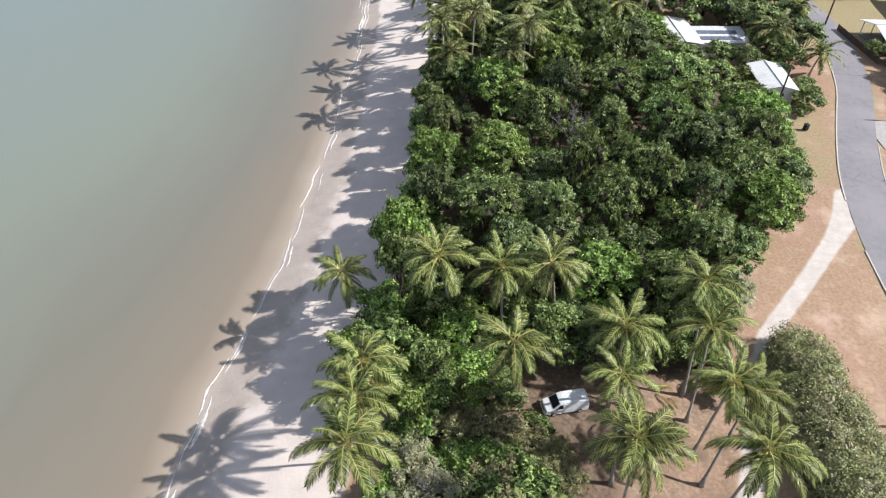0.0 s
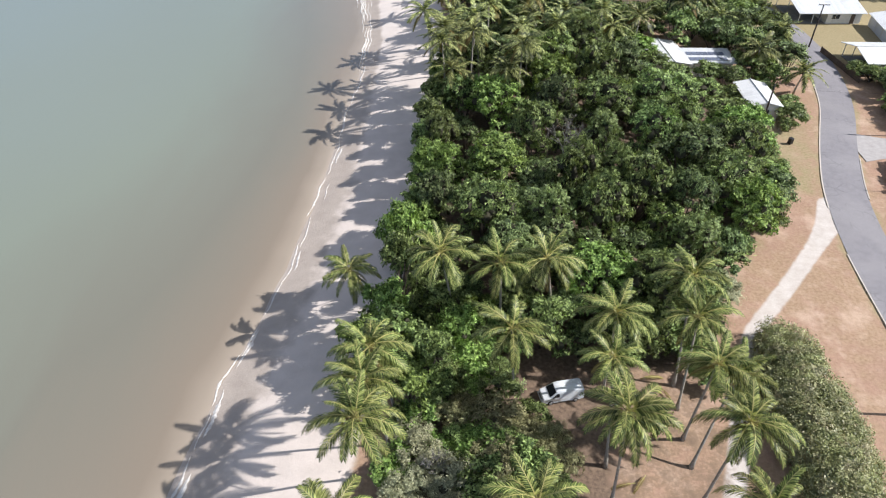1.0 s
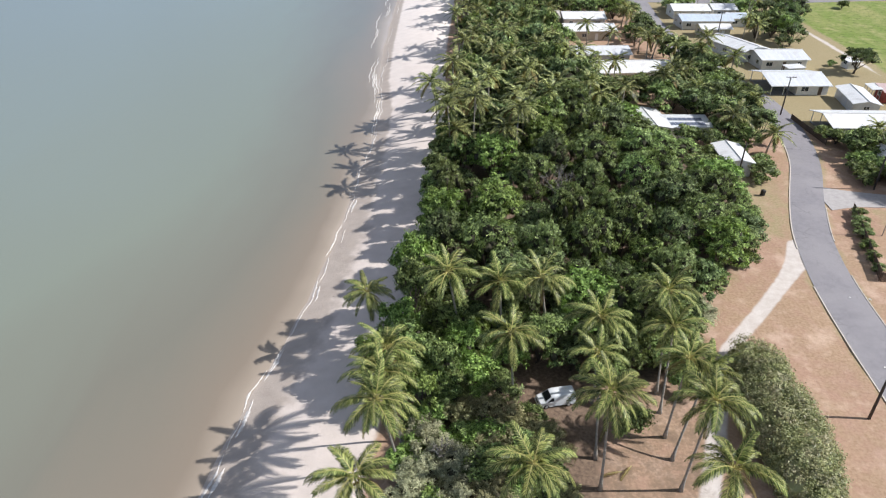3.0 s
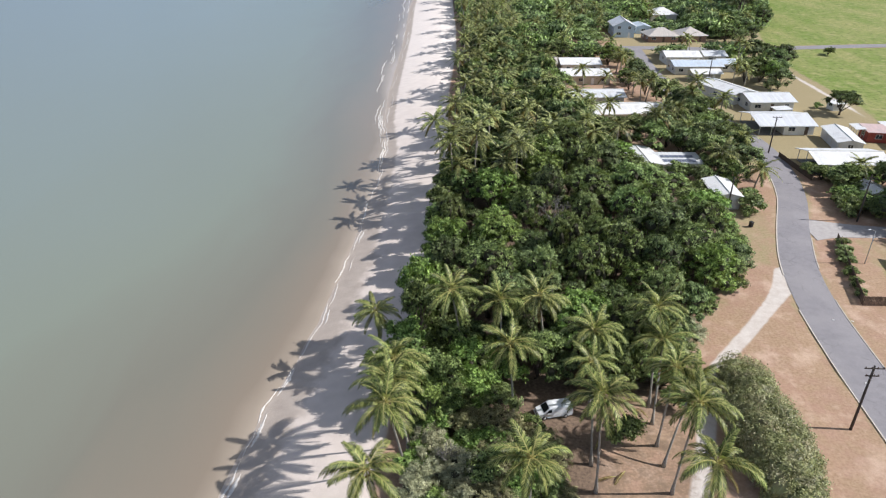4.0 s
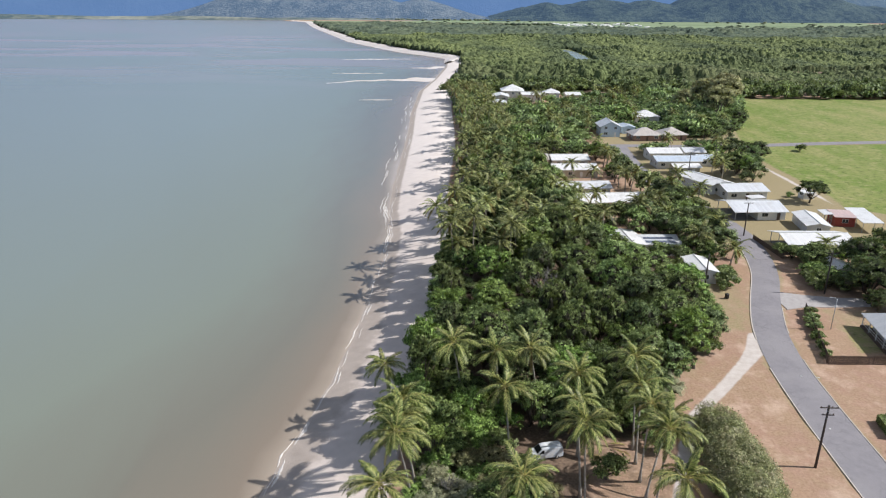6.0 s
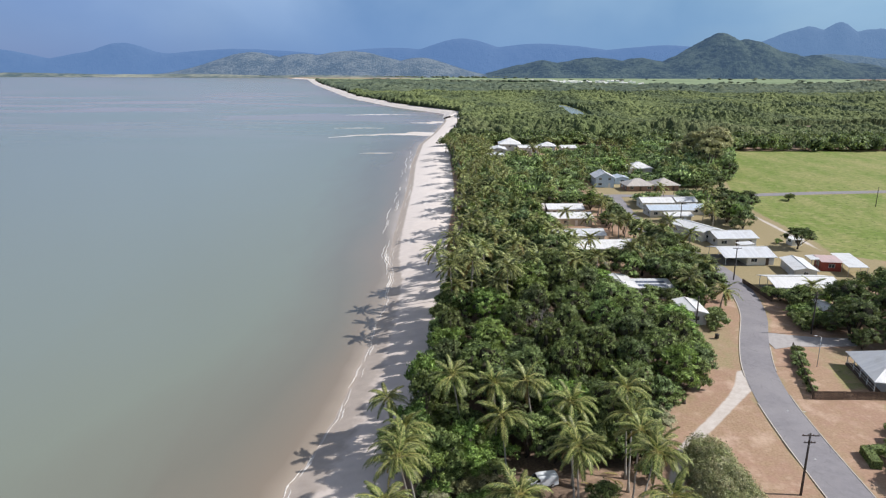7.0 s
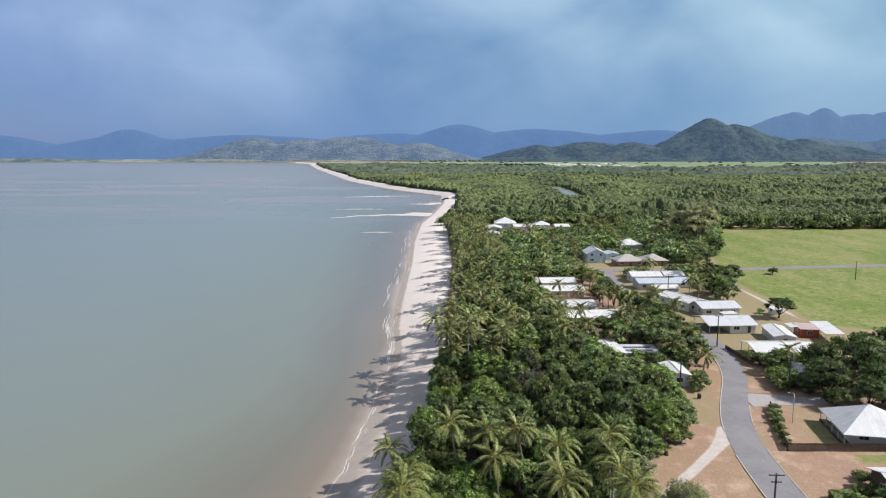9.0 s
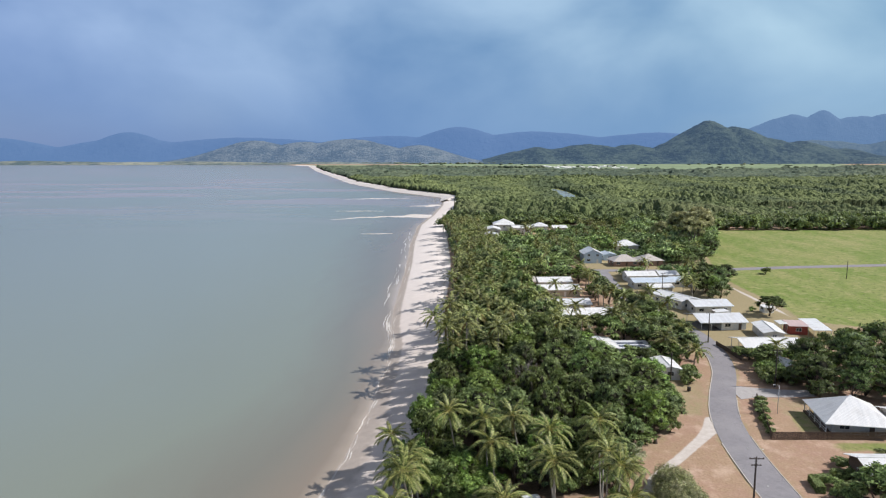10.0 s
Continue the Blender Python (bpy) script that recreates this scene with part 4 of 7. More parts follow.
def frond_mesh(name, seed, length, rise, bend, pairs, blade, material, segments=2):
    """A feather leaf along +x: an arching rib with drooping leaflets on both sides."""
    rng = np.random.default_rng(seed)
    n = 9
    pts, a = [Vector((0, 0, 0))], rise
    for i in range(n):
        a = rise - bend * ((i + 0.5) / n) ** 1.2
        pts.append(pts[-1] + Vector((math.cos(a), 0, math.sin(a))) * (length / n))
    rv, rf = tube(pts, [0.06 * (1 - 0.85 * i / n) for i in range(n + 1)], 4)
    verts, faces = list(rv), list(rf)
    mats = [1] * len(rf)
    for k in range(pairs):
        s = 0.14 + 0.86 * (k + 0.5) / pairs
        i = min(int(s * n), n - 1)
        p = pts[i].lerp(pts[i + 1], s * n - i)
        d = (pts[i + 1] - pts[i]).normalized()
        up = Vector((-d.z, 0, d.x))
        ln = blade * (0.62 + 1.5 * s - 1.75 * s * s) * rng.uniform(0.85, 1.1)
        for sgn in (-1, 1):
            side = Vector((0, sgn, 0))
            go = (side * 0.70 + d * (0.55 + 0.4 * s) + up * rng.uniform(-0.05, 0.22)).normalized()
            fall = Vector((0, 0, -1)) * rng.uniform(0.55, 1.15)
            w = d * (0.036 if segments == 2 else 0.062) * rng.uniform(0.8, 1.2)
            base = len(verts)
            if segments == 2:
                m = p + go * ln * 0.5 + fall * ln * 0.08
                e = p + go * ln * 0.92 + fall * ln * 0.42
                verts += [p - w * 0.6, p + w * 0.6, m - w, m + w, e]
                faces += [(base, base + 1, base + 3, base + 2), (base + 2, base + 3, base + 4)]
                mats += [0, 0]
            else:
                e = p + go * ln * 0.95 + fall * ln * 0.3
                verts += [p - w * 2.2, p + w * 2.2, e]
                faces += [(base, base + 1, base + 2)]
                mats += [0]
    return raw(name, verts, faces, [material, M["rachis"]], False, mats)


FRONDS = [
    [frond_mesh("frond", 1, 3.3, 1.25, 0.8, 50, 0.85, M["frond"]), frond_mesh("frond", 2, 3.4, 1.05, 1.0, 50, 0.88, M["frond"])],
    [frond_mesh("frond", 3, 3.9, 0.85, 1.6, 58, 1.0, M["frond"]), frond_mesh("frond", 4, 4.0, 0.66, 1.55, 58, 1.0, M["frond"])],
    [frond_mesh("frond", 5, 4.0, 0.36, 1.5, 58, 0.98, M["frond"]), frond_mesh("frond", 6, 3.9, 0.14, 1.3, 58, 0.95, M["frond"])],
    [frond_mesh("frond", 7, 3.5, -0.4, 0.9, 44, 0.72, M["frond"]), frond_mesh("frond", 8, 3.3, -0.55, 0.8, 36, 0.6, M["frond_dry"])],
]
TIERS = [(4, 0), (7, 1), (7, 2), (4, 3)]


NUT = raw("coconut", (ICO1[0] * (0.13, 0.13, 0.17)).tolist(), ICO1[1].tolist(), M["coconut"], True)


def palm(base, crown, seed, size=1.0, label="tall coconut palm with green fronds and bare trunk"):
    """A coconut palm whose bowed trunk runs from its base to its crown."""
    rng = random.Random(seed)
    b, c = Vector(base), Vector(crown)
    ob = thing("coconut_palm", Matrix.Translation(b), label, "palm", "coconut palms round the clearing")
    top = c - b
    pts, radii = [], []
    n = 12
    for i in range(n + 1):
        s = i / n
        q = Vector((top.x * s**1.25, top.y * s**1.25, top.z * s - (0.15 if i == 0 else 0)))
        pts.append(q)
        radii.append((0.13 + 0.15 * max(0, 1 - s * 8) - 0.03 * s) * (1 + 0.06 * (i % 2)))
    v, f = tube(pts, radii, 8)
    part("trunk", raw("trunk", v, f, M["palm_bark"], True), None, ob)
    for k in range(6):
        part("coconut", NUT, None, ob).location = top + Vector((0.32 * math.cos(k * 2.4), 0.32 * math.sin(k * 2.4), -0.28 - 0.1 * (k % 3)))
    turn = rng.uniform(0, 6.28)
    for count, tier in TIERS:
        for k in range(count):
            turn += 2.39996 + rng.uniform(-0.25, 0.25)
            fr = part("frond", rng.choice(FRONDS[tier]), None, ob)
            sc = size * rng.uniform(0.8, 1.02)
            fr.matrix_basis = Matrix.Translation(top) @ Matrix.Rotation(turn, 4, "Z") @ Matrix.Rotation(rng.uniform(-0.15, 0.15), 4, "Y") @ Matrix.Rotation(rng.uniform(-0.25, 0.25), 4, "X") @ Matrix.Scale(sc, 4)
    return ob


NEAR_PALMS = [
    ((0.6, 56.0, 0), (-1.1, 53.8, 12.6)), ((-6.3, 58.7, -0.3), (-10.7, 57.3, 7.1)), ((5.4, 55.6, 0), (4.7, 54.3, 11.2)),
    ((11.0, 56.7, 0), (9.2, 54.7, 11.6)), ((15.2, 47.6, 0), (14.2, 46.0, 12.9)), ((-5.3, 37.8, 0), (-6.85, 35.6, 11.1)), ((-5.2, 41.0, 0), (-6.9, 40.2, 10.0)),
    ((-5.0, 44.9, 0), (-6.8, 43.6, 10.3)), ((6.4, 47.6, 0), (5.4, 45.4, 11.2)), ((22.6, 49.3, 0), (22.6, 52.6, 11.8)),
] + [
    ((22.3, 46.4, 0), (22.8, 49.4, 9.5)), ((22.0, 42.9, 0), (21.9, 41.8, 11.6)), ((22.0, 39.9, 0), (24.6, 43.0, 9.0)),
    ((21.9, 36.2, 0), (22.1, 35.3, 12.6)), ((14.2, 36.0, 0), (13.2, 35.5, 13.0)), ((14.3, 39.7, 0), (13.4, 42.0, 11.8)),
    ((7.0, 30.8, 0), (6.4, 29.3, 11.0)), ((-6.6, 29.0, 0), (-7.5, 27.4, 11.0)), ((23.4, 31.0, 0), (22.2, 29.5, 11.0)),
]
for i, (b, c) in enumerate(NEAR_PALMS):
    palm(b, c, 100 + i, 0.9 if i == 15 else 0.98 if i in (1, 11) else 1.12,
         "short coconut palm leaning out over the sand" if i == 1 else "tall coconut palm with green fronds and bare trunk")


# palms farther off share a few joined crowns
def palm_crown(name, seed):
    rng = random.Random(seed)
    V, F, mats = [], [], []
    src = [frond_mesh("f", 200 + seed * 10 + t, ln, rise, bend, 18, 0.95, M["frond_far"], 1)
           for t, (ln, rise, bend) in enumerate(((3.2, 1.15, 1.0), (3.8, 0.6, 1.15), (3.8, 0.15, 1.0), (3.5, -0.4, 0.8)))]
    turn = 0
    for count, tier in ((4, 0), (5, 1), (6, 2), (4, 3)):
        for k in range(count):
            turn += 2.39996 + rng.uniform(-0.3, 0.3)
            m = Matrix.Rotation(turn, 4, "Z") @ Matrix.Rotation(rng.uniform(-0.3, 0.3), 4, "X") @ Matrix.Scale(rng.uniform(0.85, 1.1), 4)
            o = len(V)
            V += [m @ v.co for v in src[tier].vertices]
            F += [tuple(i + o for i in q.vertices) for q in src[tier].polygons]
            dry = tier == 3 and k % 2 == 0
            mats += [2 if dry else q.material_index for q in src[tier].polygons]
    return raw(name, V, F, [M["frond_far"], M["rachis_far"], M["frond_dry"]], False, mats)


FAR_CROWNS = [palm_crown("crown", k) for k in range(3)]
FAR_TRUNKS = []
for k in range(3):
    v, f = tube([(0, 0, -0.2), (0.25 * k, 0.1, 3.5), (0.5 * k, 0.3, 7.0), (0.9 * k, 0.4, 10)], [0.26, 0.16, 0.13, 0.11], 6)
    FAR_TRUNKS.append(raw("trunk", v, f, M["palm_bark"], True))


def far_palm(x, y, h, rng, group):
    k = rng.randrange(3)
    m = Matrix.Translation((x, y, -0.1)) @ Matrix.Rotation(rng.uniform(0, 6.28), 4, "Z")
    ob = thing("coconut_palm", m, "coconut palm in a row along the beach" if group.startswith("beach") else "coconut palm in a village garden", "palm", group)
    t = part("trunk", FAR_TRUNKS[k], None, ob)
    t.scale.z = h / 10
    c = part("crown", FAR_CROWNS[rng.randrange(3)], None, ob)
    c.location = (0.9 * k, 0.4, h)
    c.rotation_euler.z = rng.uniform(0, 6.28)
    c.scale = [rng.uniform(1.0, 1.28)] * 3
    return ob


# ---- houses: plan, used to keep trees clear ----
# x, y, width, depth, turn, wall height, roof kind, ridge along, roof, wall
HOUSES = [
    (77.8, 80.8, 9.6, 9.6, -9, 3.4, "hip", "x", "roof_white", "wall_white", "white hip-roofed house behind a paling fence"),
    # second house: dark timber colour on its walls stands for the shade under its roof
    (73.6, 57.4, 14.0, 6.4, 0, 3.1, "gable", "x", "roof_white", "timber", "low house among bushes with a pale steel roof, walls coloured dark for shade"),
    (50.8, 111.6, 4.6, 8.6, 0, 2.8, "gable", "y", "roof_white", "wall_white", "small white cottage at the forest edge"),
    (38.6, 127.4, 6.0, 10.5, 4, 3.3, "gable", "y", "roof_white", "wall_white", "white steel-roofed house behind trees"),
    (46.2, 126.6, 8.4, 5.0, 3, 3.0, "skillion", "x", "roof_grey", "wall_white", "house wing with solar panels on its roof"),
    (41.0, 165.6, 24.0, 9.6, 8, 3.0, "gable", "x", "roof_white", "wall_white", "long white-roofed house among palms"),
    (77.5, 190.0, 8.0, 15.0, 25, 3.2, "gable", "y", "roof_white", "wall_white", "house with a white steel roof beside the street"),
    (85.2, 180.3, 12.5, 9.6, 6, 2.9, "gable", "x", "roof_grey", "wall_white", "white house with a grey gable roof"),
    (80.8, 160.2, 14.0, 11.5, 4, 2.6, "gable", "x", "roof_grey", "wall_white", "low house with a wide zinc roof and open carport"),
    (91.5, 147.6, 5.4, 12.4, -8, 2.6, "gable", "y", "roof_white", "wall_white", "long white shed with dark roller doors"),
    (84.2, 131.8, 15.5, 9.4, 2, 2.7, "gable", "x", "roof_white", "wall_white", "white-roofed house with an open verandah"),
    (101.8, 152.4, 5.0, 5.5, -6, 2.6, "skillion", "x", "roof_pink", "red_paint", "red shed with a faded flat roof"),
    (81.0, 113.5, 4.4, 5.6, 8, 2.6, "gable", "y", "roof_white", "wall_cream", "small white-roofed garage among trees"),
] + [
    (38.0, 222.0, 13.0, 9.0, 4, 3.0, "gable", "x", "roof_white", "wall_white", "white-roofed house among palms"),
    (37.5, 206.0, 15.0, 8.6, 6, 3.0, "gable", "x", "roof_white", "wall_cream", "white-roofed house among palms"),
    (23.5, 222.0, 13.0, 7.0, 2, 3.0, "gable", "x", "roof_tan", "wall_cream", "tan-roofed house among palms"),
    (36.5, 180.5, 16.0, 7.4, 6, 2.9, "gable", "x", "roof_grey", "wall_white", "grey-roofed house among palms"),
    (65.6, 289.0, 8.6, 12.0, 0, 4.8, "gable", "y", "roof_grey", "wall_blue", "two-storey pale blue house with a gable roof"),
    (75.6, 297.0, 6.0, 9.0, 4, 3.0, "gable", "y", "roof_blue", "wall_blue", "small blue-roofed house beside the street"),
    (91.0, 325.0, 12.0, 10.0, 4, 4.2, "hip", "x", "roof_white", "wall_white", "white-roofed house at the village edge"),
    (79.5, 278.5, 12.4, 9.5, 6, 2.8, "hip", "x", "roof_tan", "wall_brick", "brick house with a tan hip roof"),
    (92.0, 280.5, 10.5, 10.0, 10, 2.8, "hip", "x", "roof_tan", "wall_brick", "brick house with a tan hip roof"),
    (76.5, 237.0, 12.0, 8.0, 4, 2.9, "gable", "x", "roof_white", "wall_white", "white-roofed house beside the street"),
    (77.5, 222.5, 16.0, 8.6, 4, 2.9, "gable", "x", "roof_blue", "wall_white", "blue-roofed house beside the street"),
    (77.4, 211.0, 9.0, 5.0, 6, 2.8, "gable", "x", "roof_white", "wall_cream", "white-roofed house beside the street"),
    (88.5, 239.0, 7.6, 7.0, 4, 2.9, "gable", "x", "roof_grey", "wall_white", "grey-roofed house beside a hedge"),
] + [
    (90.0, 226.0, 8.0, 6.0, 4, 2.9, "gable", "x", "roof_blue", "wall_white", "small blue-roofed house beside a hedge"),
    (29.5, 424.0, 14.0, 14.0, 0, 5.6, "hip", "x", "roof_white", "wall_white", "white house at the far end of the village"),
    (41.0, 411.0, 13.0, 8.0, 3, 4.4, "gable", "x", "roof_white", "wall_white", "white house at the far end of the village"),
    (20.5, 394.0, 9.0, 14.0, 0, 5.4, "gable", "y", "roof_white", "wall_white", "white beach house at the far end of the village"),
    (18.0, 362.0, 8.0, 13.0, 0, 5.2, "gable", "y", "roof_grey", "wall_white", "grey-roofed beach house among palms"),
    (54.5, 421.0, 10.0, 9.0, -4, 4.6, "hip", "x", "roof_white", "wall_white", "white house at the far end of the village"),
    (67.0, 414.0, 9.0, 8.0, 5, 4.2, "gable", "x", "roof_white", "wall_cream", "white house at the far end of the village"),
    (118.0, 331.0, 4.0, 4.0, 0, 2.8, "gable", "x", "roof_white", "wall_white", "small white shed beside the field"),
    (91.0, 78.9, 12.0, 8.0, -7, 2.8, "gable", "x", "roof_white", "wall_white", "white-roofed house wing with solar panels"),
    (105.0, 179.0, 3.4, 3.0, 10, 2.0, "skillion", "x", "roof_white", "wall_white", "small garden shed with a white roof"),
]


def clear_of_houses(x, y, r, front=0.0):
    """Whether a place is r metres clear of every house, and front metres more on its southern side."""
    for hx, hy, w, d, turn, *_ in HOUSES:
        a = radians(-turn)
        u, v = (x - hx) * math.cos(a) - (y - hy) * math.sin(a), (x - hx) * math.sin(a) + (y - hy) * math.cos(a)
        if abs(u) < w / 2 + r and -d / 2 - r - front < v < d / 2 + r:
            return False
    return True


def line_distance(x, y, pts):
    best = 1e9
    for (x0, y0), (x1, y1) in zip(pts, pts[1:]):
        dx, dy = x1 - x0, y1 - y0
        t = max(0, min(1, ((x - x0) * dx + (y - y0) * dy) / (dx * dx + dy * dy)))
        best = min(best, math.hypot(x - x0 - t * dx, y - y0 - t * dy))
    return best


def inside(x, y, poly):
    return float(polygon_mask(np.array([x]), np.array([y]), poly, 0.01)[0]) > 0.5


# ---- coastal forest ----
rng = random.Random(7)
spots = []


def scatter(poly, gap, tries, rng, taken):
    xs, ys = [p[0] for p in poly], [p[1] for p in poly]
    out = []
    for _ in range(tries):
        x, y = rng.uniform(min(xs), max(xs)), rng.uniform(min(ys), max(ys))
        if not inside(x, y, poly):
            continue
        if all((x - a) ** 2 + (y - b) ** 2 > gap * gap for a, b in taken):
            taken.append((x, y))
            out.append((x, y))
    return out


WOOD = [(-1.5, 62), (6, 59.5), (14, 57.5), (22, 57), (27, 60), (31, 68), (40, 79), (43.5, 87), (45, 95), (43.5, 103), (38, 117), (30, 134), (12, 140), (0.5, 118), (-1.5, 90)]
# the crowns that stand out: kind, place, radius
CROWNS = [
    ("bright", 5.5, 97.1, 4.6), ("olive", -2.3, 87.6, 2.6), ("bright", -1.7, 79.3, 3.0), ("bright", 5.0, 79.1, 4.2), ("forest", 3.9, 67.4, 4.2), ("dark", -2.2, 70.9, 2.8),
    ("olive", 11.1, 66.8, 3.1), ("olive", 19.3, 84.0, 3.0), ("forest", 21.8, 95.6, 4.3), ("dark", 14.2, 94.0, 3.4), ("forest", 14.8, 74.0, 2.9), ("olive", 19.6, 75.1, 3.2),
    ("forest", 30.1, 97.8, 5.0), ("forest", 26.4, 84.4, 3.9), ("dark", 30.6, 81.3, 4.7), ("bright", 40.6, 91.7, 4.3), ("forest", 33.8, 77.1, 4.0), ("bright", 36.0, 73.4, 3.9),
    ("forest", 22.4, 73.0, 3.4), ("dark", 28.2, 72.2, 3.4), ("forest", 16.9, 68.4, 3.0), ("olive", 27.5, 65.5, 3.0), ("forest", 10.5, 86.5, 3.6), ("forest", 37.5, 84.5, 4.0),
]
for key, x, y, r0 in CROWNS:
    sc = r0 / 3.7
    spots.append((x, y))
    rim = min(line_distance(x, y, WOOD + WOOD[:1]), 10.0) / 10.0
    plant(key, x, y, sc, rng, 0.0, "trees of the coastal forest", (9.2 + 2.6 * rim) * rng.uniform(0.93, 1.07) / 8.4 / sc)
for storey, gap in (("upper", 6.8), ("lower", 4.4)):
    for x, y in scatter(WOOD, gap, 6000, rng, spots):
        if not clear_of_houses(x, y, 1.5) or math.hypot(x - 15.4, y - 84.0) < 3.6:
            continue
        back = "forest" if y < 97 else "forest_back"
        rim = min(line_distance(x, y, WOOD + WOOD[:1]), 12.0) / 12.0
        if storey == "upper":
            key = "bright" if rng.random() < 0.15 else "olive" if rng.random() < 0.15 else "dark" if rng.random() < 0.2 else back
            top, sc = (8.4 + 3.4 * rim) * rng.uniform(0.82, 1.12), rng.uniform(0.85, 1.2)
        else:
            key = "forest_back"
            top, sc = (4.9 + 1.2 * rim) * rng.uniform(0.75, 1.1), rng.uniform(0.65, 0.95)
        if y > 100 and x > 28:
            top = min(top, 6.2)
        plant(key, x, y, sc, rng, 0.0, "trees of the coastal forest", top / 8.4 / sc)
# young trees close the front of the wood behind the palms
for x, y in [(6, 62.5), (9, 60.6), (13.2, 60.2), (17.8, 60.6), (22.6, 61.6), (10.6, 63.8), (15.4, 64.0), (20.4, 65.6), (24.8, 68.6), (6.2, 72.0), (9.8, 71.0), (25.2, 77.4), (10.4, 77.2), (19.0, 70.6)]:
    plant("dark" if x < 16 else "forest_back", x, y, rng.uniform(0.7, 0.9), rng, 0.0, "trees of the coastal forest", rng.uniform(0.95, 1.25))
# foliage reaches the ground along the edges of the wood
EDGE = [(-3.2, 63), (-3.4, 68), (-3.6, 73), (-2.8, 78.5), (-3.0, 84), (-3.4, 90), (-3.4, 95.5), (-2.6, 101), (-2.0, 106.5), (-1.6, 112), (2, 60.5), (7, 58), (12, 57), (17, 56.5), (21.5, 56),
        (26, 58), (28.5, 61.5), (31, 66), (34, 70.5), (37.5, 74.5), (41, 77.5), (43.5, 82), (45, 87), (45, 91.5), (43.5, 96.5), (41, 101), (9.5, 53.8), (13.5, 52.8), (17.8, 52.8), (20.2, 54.2), (18, 59.5), (24, 60), (30, 71), (39, 80)]
for x, y in EDGE:
    if x < 0 and y < 113:
        plant("fringe", x - 0.6, y, 0.85, rng, 0.0, "trees of the coastal forest", rng.uniform(6.2, 8.8) / 6.8 / 0.85)
    plant("edge", x, y, rng.uniform(0.72, 1.0), rng, 0.0, "trees of the coastal forest", rng.uniform(0.9, 1.4))
for x, y, h in [(-3.4, 44.4, 6.5), (-2.2, 48.6, 6.5), (-6.0, 47.0, 6.6), (-8.6, 49.6, 6.2), (-5.4, 50.6, 7.2), (-6.6, 54.0, 7.2), (-1.4, 55.6, 6.4), (-5.2, 58.6, 10.2), (-5.6, 62.0, 11.0), (0.8, 52.6, 5.8)]:
    plant("fringe", x, y, 0.85, rng, 0.0, "trees of the coastal forest", h / 6.8 / 0.85)

# shrubs along the beach and in front of the wood
BEACH_SHRUBS_A = [
    ("shrub_dark", -9.0, 53.0, 1.0), ("shrub", -3.6, 56.5, 1.15), ("shrub_dark", -6.0, 50.5, 0.9), ("shrub", -3.0, 49.6, 1.1), ("shrub_dark", -2.6, 52.4, 1.1), ("shrub", 1.8, 50.8, 1.1), ("shrub", 3.2, 47.8, 0.9),
    ("shrub_dark", -0.6, 47.0, 1.0), ("shrub", -2.9, 43.4, 0.95), ("shrub_grey", -2.0, 38.6, 1.15), ("shrub_grey", -3.6, 35.5, 1.0), ("shrub_grey", -0.4, 36.0, 1.0), ("shrub_brown", 1.8, 44.2, 0.95), ("shrub_brown", 4.5, 41.8, 1.0),
    ("shrub_brown", 8.0, 40.8, 0.9), ("shrub_brown", 6.2, 42.6, 0.8), ("shrub_brown", 3.4, 38.4, 1.0), ("shrub_dark", 1.0, 41.0, 0.9), ("shrub_dark", 6.8, 38.2, 0.8), ("shrub_grey", 0.2, 33.0, 1.0), ("shrub_brown", 4.0, 34.6, 0.9),
    ("shrub_dark", -2.2, 31.0, 1.0), ("shrub_dark", 18.0, 43.2, 1.15), ("shrub_brown", 8.8, 38.6, 0.9), ("shrub_brown", 9.8, 41.8, 0.8), ("shrub_brown", 10.6, 39.2, 0.75), ("shrub_olive", 9.4, 36.6, 0.8), ("shrub_brown", 11.0, 34.6, 0.7),
]
BEACH_SHRUBS_B = [
    ("shrub_dark", 8.4, 44.4, 0.7), ("shrub_dark", 9.6, 36.2, 0.8), ("shrub_olive", 8.4, 34.4, 0.9), ("shrub_dark", 2.0, 56.5, 1.0), ("shrub_dark", 6.5, 58.0, 1.1), ("shrub_dark", -4.5, 60.5, 1.2), ("shrub_dark", -5.4, 66.0, 1.15),
    ("shrub", -4.0, 71.0, 1.1), ("shrub_dark", -4.8, 76.5, 1.2), ("shrub", -3.4, 83.0, 1.2), ("shrub", -3.6, 93.0, 1.25), ("shrub_dark", -3.6, 99.5, 1.2), ("shrub_dark", -2.6, 106.0, 1.2), ("shrub_dark", 27.5, 60.5, 1.2),
    ("shrub_grey", 31.0, 63.0, 1.1), ("shrub_dark", 34.5, 70.5, 1.0), ("shrub_dark", 41.5, 76.5, 0.9), ("shrub_dark", 18.0, 57.0, 1.1), ("shrub_dark", 23.0, 57.5, 1.1), ("shrub_dark", 13.0, 58.5, 1.1), ("shrub_dark", 24.6, 52.6, 1.1),
    ("shrub_dark", 25.6, 49.6, 0.8), ("shrub_olive", 26.2, 55.0, 1.15), ("shrub_dark", 20.6, 53.2, 1.0), ("shrub_dark", 17.6, 51.6, 0.9), ("shrub_olive", 28.0, 58.0, 1.2), ("shrub_grey", 29.8, 60.6, 1.15), ("shrub_dark", 23.2, 55.0, 1.2),
]
for key, x, y, sc in BEACH_SHRUBS_A + BEACH_SHRUBS_B:
    plant(key, x, y, sc, rng)
THICKET = [(-5.4, 30), (7, 30), (8.6, 42), (5.0, 45.0), (6.4, 52), (4, 58), (-5, 60), (-7.5, 53), (-4.6, 48), (-4.6, 40)]
